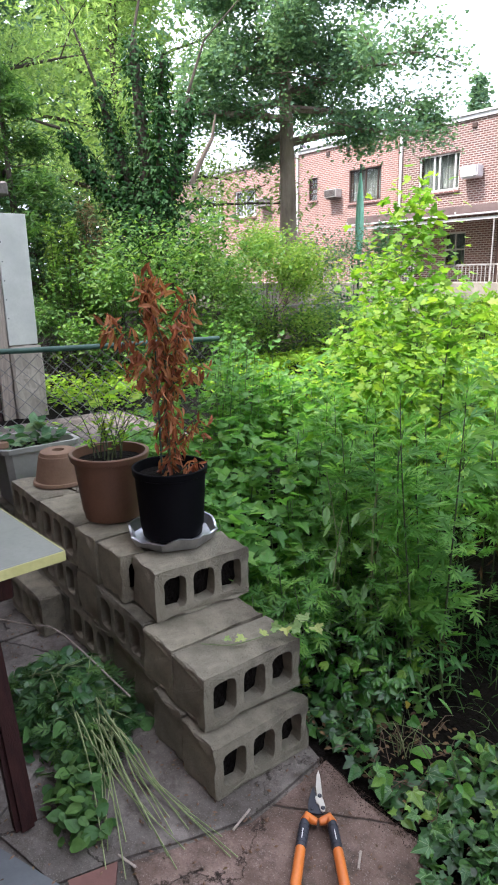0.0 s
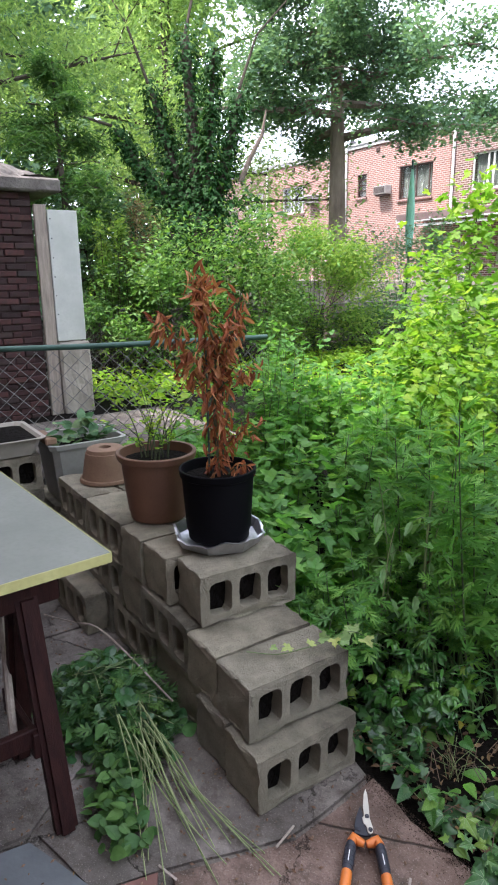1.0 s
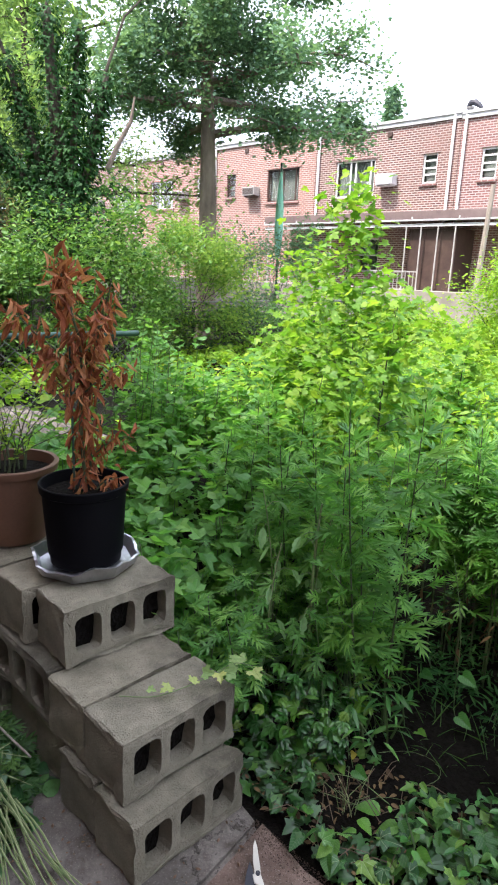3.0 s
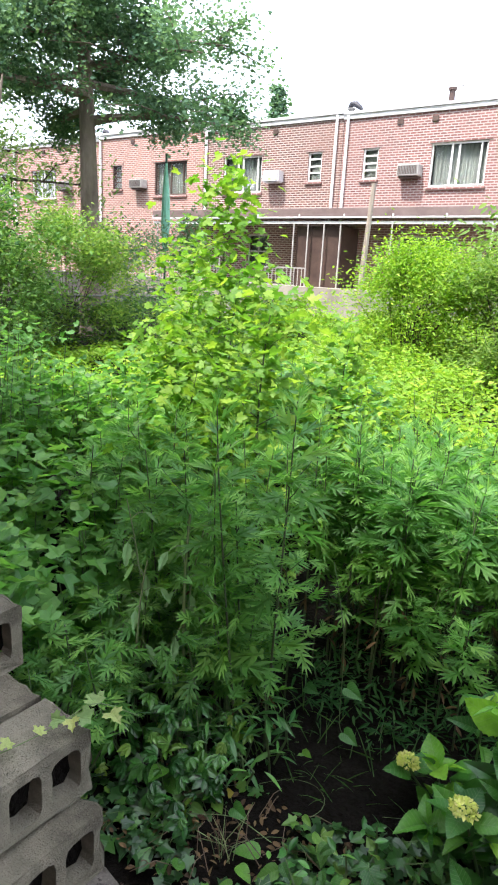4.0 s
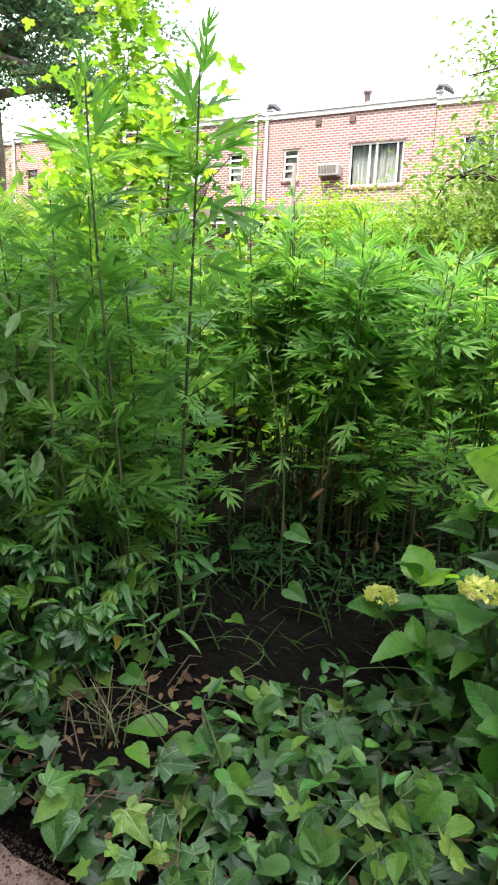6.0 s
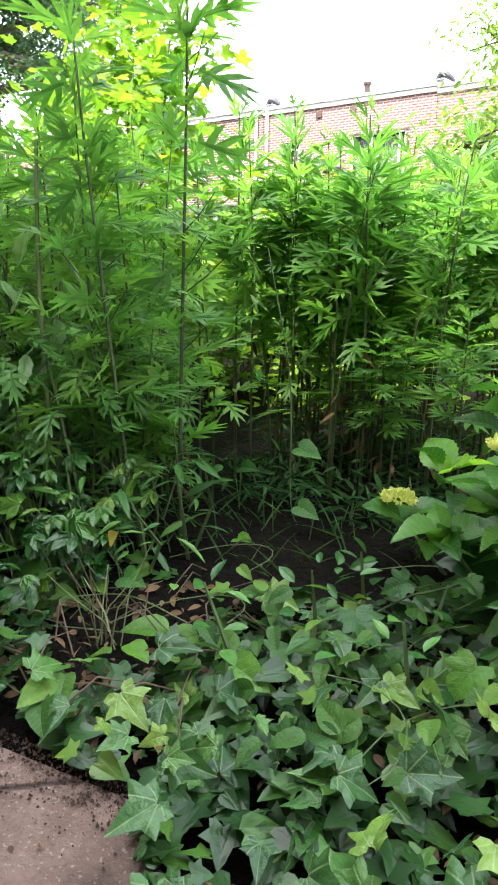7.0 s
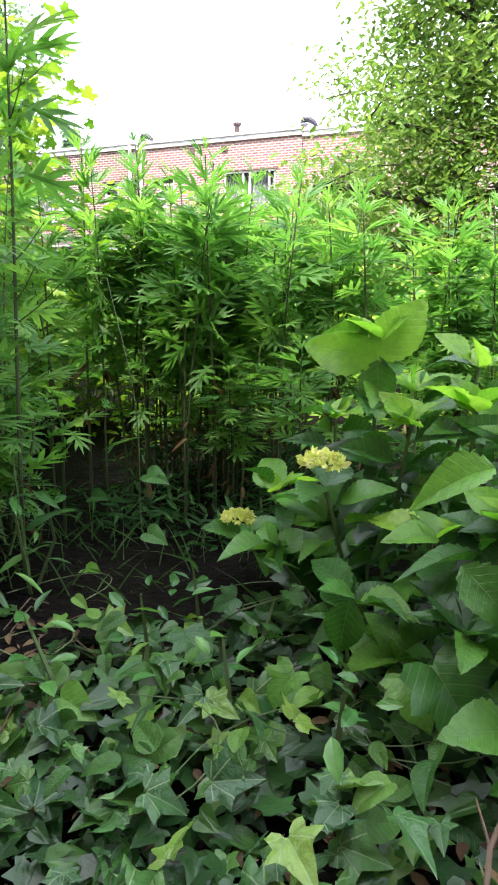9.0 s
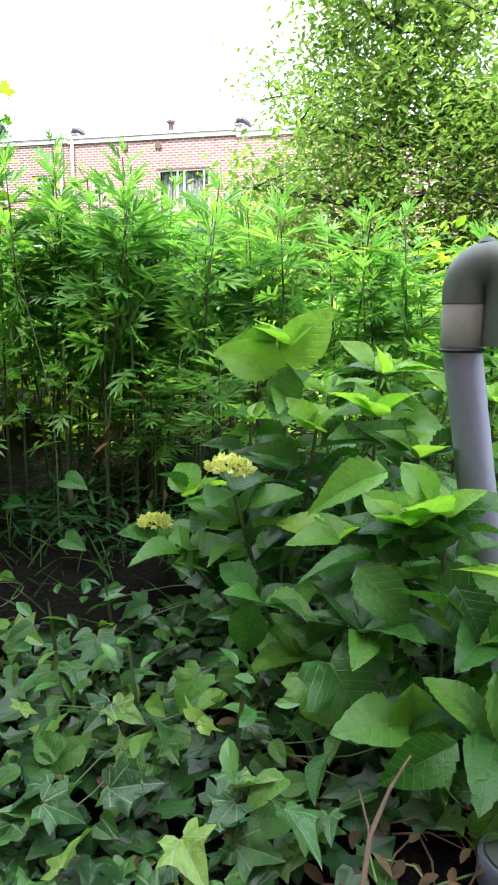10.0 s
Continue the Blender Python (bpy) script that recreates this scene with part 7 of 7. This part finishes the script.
for x, y, z, s_ in ((-0.04, 0.1, 0.165, 0.115), (-0.065, 0.118, 0.135, 0.08), (-0.201, 0.141, 0.101, 0.068), (-0.384, 0.186, 0.101, 0.074), (-0.464, 0.141, 0.055, 0.08), (-0.315, 0.232, 0.146, 0.051), (-0.247, 0.255, 0.158, 0.04), (-0.361, 0.255, 0.055, 0.057), (0.163, 0.05, 0.055, 0.068), (0.004, 0.027, 0.03, 0.057)):
    a = rr.uniform(3.4, 6.0)
    ob = obj("leaf", VINE[rr.randrange(2)], vine)
    ob.matrix_world = leaf_pose((x, y, z), (math.cos(a), math.sin(a), rr.uniform(-0.7, -0.1)), (rr.uniform(-0.5, 0.5), rr.uniform(-1.0, -0.2), 1), s_ * 0.85)
tube("runner", [(-0.601, 0.346, 0.012), (-0.464, 0.164, 0.044), (-0.384, 0.198, 0.078), (-0.315, 0.232, 0.124), (-0.247, 0.266, 0.146)], 0.0015, G["stem"], vine, "", 5)


# broad creeper leaves and low growth left of the ivy, by the foot of the steps
creeper = empty("glossy_creeper", (0, 0, 0), "creeper with glossy five-fingered green leaves under the weeds", "creeper")
PALMATE = []
for k, (droop, gap) in enumerate(((0.1, 0.62), (0.35, 0.55), (0.25, 0.7))):
    fan = Leaves()
    for i in range(-2, 3):
        fan.add("leaflet", (0.0, 0.04, 0.0), (math.sin(gap * i), math.cos(gap * i), -droop), (0.25 * i, -0.1, 1.0), 1.0 - 0.14 * abs(i))
    PALMATE.append(fan.mesh("palmate_leaf", G["gloss"]))
for k in range(150):
    x = rr.uniform(-1.3, -0.83)
    y = rr.uniform(0.0, 0.36)
    z = rr.uniform(0.03, 0.13 + 0.4 * max(0.0, y) + 0.2 * max(0.0, -x - 0.9))
    a = rr.uniform(2.6, 6.4)
    ob = obj("leaf", PALMATE[k % 3], creeper)
    ob.matrix_world = leaf_pose((x, y, z), (math.cos(a), math.sin(a), rr.uniform(-0.6, 0.3)), (rr.uniform(-0.6, 0.6), rr.uniform(-1.0, 0.2), 1), rr.uniform(0.028, 0.06))
    if k % 3 == 0:
        tube("leaf_stalk", [(x + 0.02, y + 0.03, 0.0), (x + 0.01, y + 0.02, z * 0.6), (x, y, z)], [0.0016, 0.0014, 0.001], G["stem"], creeper, "", 5)
weed_patch("lance_weeds", 17, (-1.15, -0.78, 0.24, 0.42), lambda x, y: 0.17 + 0.5 * (y - 0.2) + 0.15 * max(0.0, -x - 0.85), G["creep"], "narrow-leaved green weeds in front of the mugwort", "lance", (0.04, 0.085), 12, 14, None, 0.04, 1, 0.3)
weed_patch("low_seedlings", 8, (-0.6, 0.1, 0.0, 0.3), lambda x, y: 0.18, G["creep"], "small leafy seedlings among the ivy", "oval", (0.025, 0.05), 9, 13, None, 0.04, 1, 0.3)


# crumbs, chips and stalks strewn over the patio
n = 1300
cx, cy = rng.uniform(-2.6, 0.1, n), rng.uniform(-1.5, -0.25, n)
chips, cf = [], []
for x, y in zip(cx, cy):
    r = rng.uniform(0.0015, 0.006)
    a = rng.uniform(0, 6.28)
    o = len(chips)
    chips += [(x + r * math.cos(a + k * 1.57) * (1.6 if k % 2 else 0.8), y + r * math.sin(a + k * 1.57) * (1.6 if k % 2 else 0.8), 0.011) for k in range(4)] + [(x, y, 0.011 + r)]
    cf += [(o + k, o + (k + 1) % 4, o + 4) for k in range(4)]
obj("grit", raw("grit", chips, cf, G["clay"]), None, "pale grit and chips strewn over the patio", "grit", "", "stuff")
lv = Leaves()
n = 260
lv.add("oval", np.stack([rng.uniform(-2.3, -0.1, n), rng.uniform(-1.3, -0.2, n), rng.uniform(0.014, 0.02, n)], 1), rand_ways(n, 0.0, 0.25), rand_normals(n, 0.25), rng.uniform(0.004, 0.015, n))
obj("fallen_leaves", lv.mesh("fallen_leaves", G["litter"]), None, "small brown fallen leaves on the patio", "litter", "", "stuff")
for x, y, ln, a in ((-0.86, -0.52, 0.09, 1.9), (-0.95, -0.85, 0.07, 0.3), (-0.55, -0.35, 0.06, 2.2)):
    w = empty("wood_chip", (x, y, 0.014), "pale split wood chip lying on the patio", "wood chip", "wood chips", "", a)
    part("splinter", boxes((-ln / 2, ln / 2, -0.0035, 0.0035, 0.0, 0.004, 0.0012)), G["greywood"], w)


# a sprig of vine over the second step
sprig = empty("vine_sprig", (0, 0, 0), "small vine with pale lobed leaves trailing over a block", "vine")
top2 = Z2 + BH + 0.004
path = [(-1.2, -0.42, top2 + 0.004), (-1.13, -0.35, top2 + 0.006), (-1.1, -0.27, top2 + 0.012), (-1.08, -0.19, top2 + 0.02), (-1.05, -0.1, top2 + 0.04), (-1.0, 0.0, 0.36)]
tube("runner", bend(path), 0.0014, G["straw"], sprig, "", 5)
PALE = []
for f, c in ((0.2, 0.2), (0.35, 0.3)):
    sv, sf = leaf_shape([(0, 0.05), (0.14, 0), (0.4, -0.02), (0.36, 0.16), (0.6, 0.38), (0.48, 0.46), (0.5, 0.58), (0.24, 0.5), (0.2, 0.62), (0.26, 0.8), (0.12, 0.84), (0, 1.05)], f, c)
    PALE.append(raw("pale_leaf", sv.tolist(), sf, G["sprig"]))
for x, y, s_ in ((-1.12, -0.3, 0.045), (-1.09, -0.25, 0.04), (-1.1, -0.2, 0.05), (-1.06, -0.17, 0.045), (-1.03, -0.13, 0.06), (-1.06, -0.08, 0.065), (-1.0, -0.1, 0.06), (-1.15, -0.36, 0.03)):
    a = rr.uniform(0, 6.28)
    ob = obj("leaf", PALE[rr.randrange(2)], sprig)
    ob.matrix_world = leaf_pose((x, y, top2 + 0.018 + rr.uniform(0, 0.02)), (math.cos(a), math.sin(a), rr.uniform(0, 0.5)), (rr.uniform(0, 0.6), rr.uniform(-0.6, 0.0), 1), s_ * 0.85)

# bindweed with heart-shaped leaves hanging in the dark under the mugwort
bind = empty("bindweed", (0, 0, 0), "bindweed with pale heart-shaped leaves under the mugwort", "vine")
HEART = cupped_leaf("heart_leaf", [(0, 0.1), (0.13, 0), (0.34, 0.08), (0.4, 0.3), (0.28, 0.62), (0.1, 0.88), (0, 1)], 0.25, 0.25, G["hyd"], 0.02, 0.1)
for x, y, z, s_ in ((-0.669, 0.665, 0.203, 0.068), (-0.635, 0.597, 0.089, 0.063), (-0.817, 0.665, 0.135, 0.057), (-0.726, 0.494, 0.03, 0.057), (-0.749, 0.152, 0.067, 0.057), (-0.498, 0.038, 0.03, 0.068), (-0.475, 0.05, 0.044, 0.068)):
    ob = obj("leaf", HEART, bind)
    ob.matrix_world = leaf_pose((x - 0.03, y, z + 0.01), (1, -0.3, rr.uniform(-0.4, 0.2)), (0.1, -0.8, 1), s_)
tube("runner", bend([(-0.68, 0.688, 0.012), (-0.703, 0.654, 0.078), (-0.726, 0.677, 0.363), (-0.771, 0.642, 0.648)]), 0.0015, G["stem"], bind, "", 5)
tube("runner", bend([(-1.113, -0.053, 0.012), (-0.977, 0.072, 0.012), (-0.885, 0.095, 0.032), (-0.771, 0.152, 0.044), (-0.657, 0.175, 0.012)]), 0.0012, G["straw"], bind, "", 5)
yl = empty("yellow_leaf", (0, 0, 0), "single yellowed leaf caught in the weeds", "leaf")
sv, sf = SHAPES["broad"]
ob = obj("blade", raw("blade", sv.tolist(), sf, G["yellow"]), yl)
ob.matrix_world = leaf_pose((-0.775, 0.12, 0.15), (0.5, -0.3, 0.5), (0, -1, 0.5), 0.035)

# dry twigs and straw on the bare soil
for k in range(26):
    x, y, a, ln = rr.uniform(-0.95, -0.5), rr.uniform(-0.12, 0.3), rr.uniform(0, 6.28), rr.uniform(0.06, 0.16)
    tw = empty("dry_twig", (x, y, 0.03), "thin dry brown twig on the soil", "twig", "dry twigs", "", a)
    tube("stick", [(-ln / 2, 0, 0.0), (0, 0.008, 0.02 + rr.uniform(0, 0.03)), (ln / 2, 0, 0.01)], [0.0014, 0.0013, 0.0008], G["twig"], tw, "", 5)
for k in range(22):
    x, y, a, ln = rr.uniform(0.03, 0.17), rr.uniform(-0.1, 0.04), rr.uniform(0, 6.28), rr.uniform(0.05, 0.11)
    tw = empty("dry_twig", (x, y, 0.014), "thin dry straw on the litter under the hydrangea", "twig", "dry twigs", "", a)
    tube("stick", [(-ln / 2, 0, 0.0), (0, 0.006, 0.008 + rr.uniform(0, 0.015)), (ln / 2, 0, 0.004)], [0.0012, 0.0012, 0.0007], G["twig"] if k % 3 else G["straw"], tw, "", 5)
cap = empty("drain_cap", (0.165, 0.0, 0.0), "round grey plastic cap on the soil by the hydrangea", "cap")
lathe("rim", [(0.034, 0.0), (0.036, 0.004), (0.036, 0.03), (0.033, 0.034), (0.03, 0.034)], G["pipegrey"], cap, "", 24)
lathe("lid", [(0.03, 0.03), (0.029, 0.037), (0.018, 0.043), (0.0, 0.045)], G["pipeelbow"], cap, "", 24)
wt = empty("woody_twig", (0, 0, 0), "grey woody twig rising out of the ivy", "twig")
tube("stick", [(0.0, -0.19, 0.01), (0.02, -0.15, 0.1), (0.024, -0.11, 0.12), (0.039, -0.08, 0.145), (0.056, -0.055, 0.162)], [0.0026, 0.0025, 0.0023, 0.0018, 0.0012], G["twig"], wt, "", 7)
tube("side_shoot", [(0.024, -0.11, 0.12), (0.012, -0.085, 0.142)], [0.0016, 0.0009], G["twig"], wt, "", 6)


# a tuft of pale straw-like stems on the bare spot
tuft = empty("straw_tuft", (-0.73, 0.06, 0.0), "tuft of thin pale stems on bare soil", "weeds")
for k in range(16):
    a, ln, h_ = rr.uniform(0, 6.28), rr.uniform(0.02, 0.09), rr.uniform(0.08, 0.16)
    x, y = rr.uniform(-0.02, 0.02), rr.uniform(-0.02, 0.02)
    tube("stem", [(x, y, 0.01), (x + ln * 0.3 * math.cos(a), y + ln * 0.3 * math.sin(a), h_ * 0.6), (x + ln * math.cos(a), y + ln * math.sin(a), h_)], [0.0014, 0.0012, 0.0007], G["straw"] if k % 3 else G["twig"], tuft, "", 4)

# pale runners with broad leaves that creep out over the edge of the slab
creep = empty("creeping_runner", (0, 0, 0), "pale runner with broad green leaves over the slab edge", "vine")
tube("runner", bend([(-0.954, 0.118, 0.012), (-0.885, 0.027, 0.012), (-0.863, -0.042, 0.012), (-0.817, -0.076, 0.012), (-0.726, -0.099, 0.012), (-0.566, -0.076, 0.012), (-0.429, -0.042, 0.012)], 32), 0.0012, G["straw"], creep, "", 5)
tube("runner", bend([(-1, 0.175, 0.012), (-0.92, 0.084, 0.012), (-0.874, 0.05, 0.012), (-0.771, 0.084, 0.012), (-0.68, 0.118, 0.012)]), 0.0011, G["straw"], creep, "", 5)
BROAD = [cupped_leaf("broad_leaf", [(0, 0), (0.14, 0.0), (0.27, 0.1), (0.32, 0.28), (0.28, 0.52), (0.17, 0.76), (0.07, 0.92), (0, 1)], f, c, G["hyd"], 0.02, tw) for f, c, tw in ((0.25, 0.2, 0.1), (0.4, 0.4, -0.2))]
for k, (x, y, z, s_) in enumerate(((-0.84, -0.053, 0.03, 0.068), (-0.771, -0.11, 0.03, 0.063), (-0.657, 0.118, 0.03, 0.074), (-0.601, 0.084, 0.03, 0.08), (-0.68, 0.05, 0.03, 0.057), (-0.543, 0.004, 0.03, 0.057), (-0.384, 0.004, 0.044, 0.057), (-0.954, 0.152, 0.044, 0.08), (-1.022, 0.141, 0.078, 0.085), (-0.315, -0.11, 0.03, 0.051))):
    a = rr.uniform(3.2, 6.2)
    ob = obj("leaf", BROAD[k % 2], creep)
    ob.matrix_world = leaf_pose((x, y, z), (math.cos(a), math.sin(a), rr.uniform(-0.3, 0.5)), (rr.uniform(-0.5, 0.5), rr.uniform(-0.9, -0.1), 1), s_)

# reddish crumbs of soil along the edge of the slab
n = 1800
cx, cy = rng.uniform(-0.9, -0.46, n), -0.155 - np.abs(rng.normal(0, 0.035, n))
chips, cf = [], []
for x, y in zip(cx, cy):
    r, a, o = 0.0005 + 0.0022 * rng.random() ** 3, rng.uniform(0, 6.28), len(chips)
    chips += [(x + r * math.cos(a + k * 1.57), y + r * math.sin(a + k * 1.57), 0.009) for k in range(4)] + [(x, y, 0.01 + r * 0.9)]
    cf += [(o + k, o + (k + 1) % 4, o + 4) for k in range(4)]
obj("soil_crumbs", raw("soil_crumbs", chips, cf, G["crumb"]), None, "reddish brown soil crumbs on the slab edge", "soil", "", "stuff")
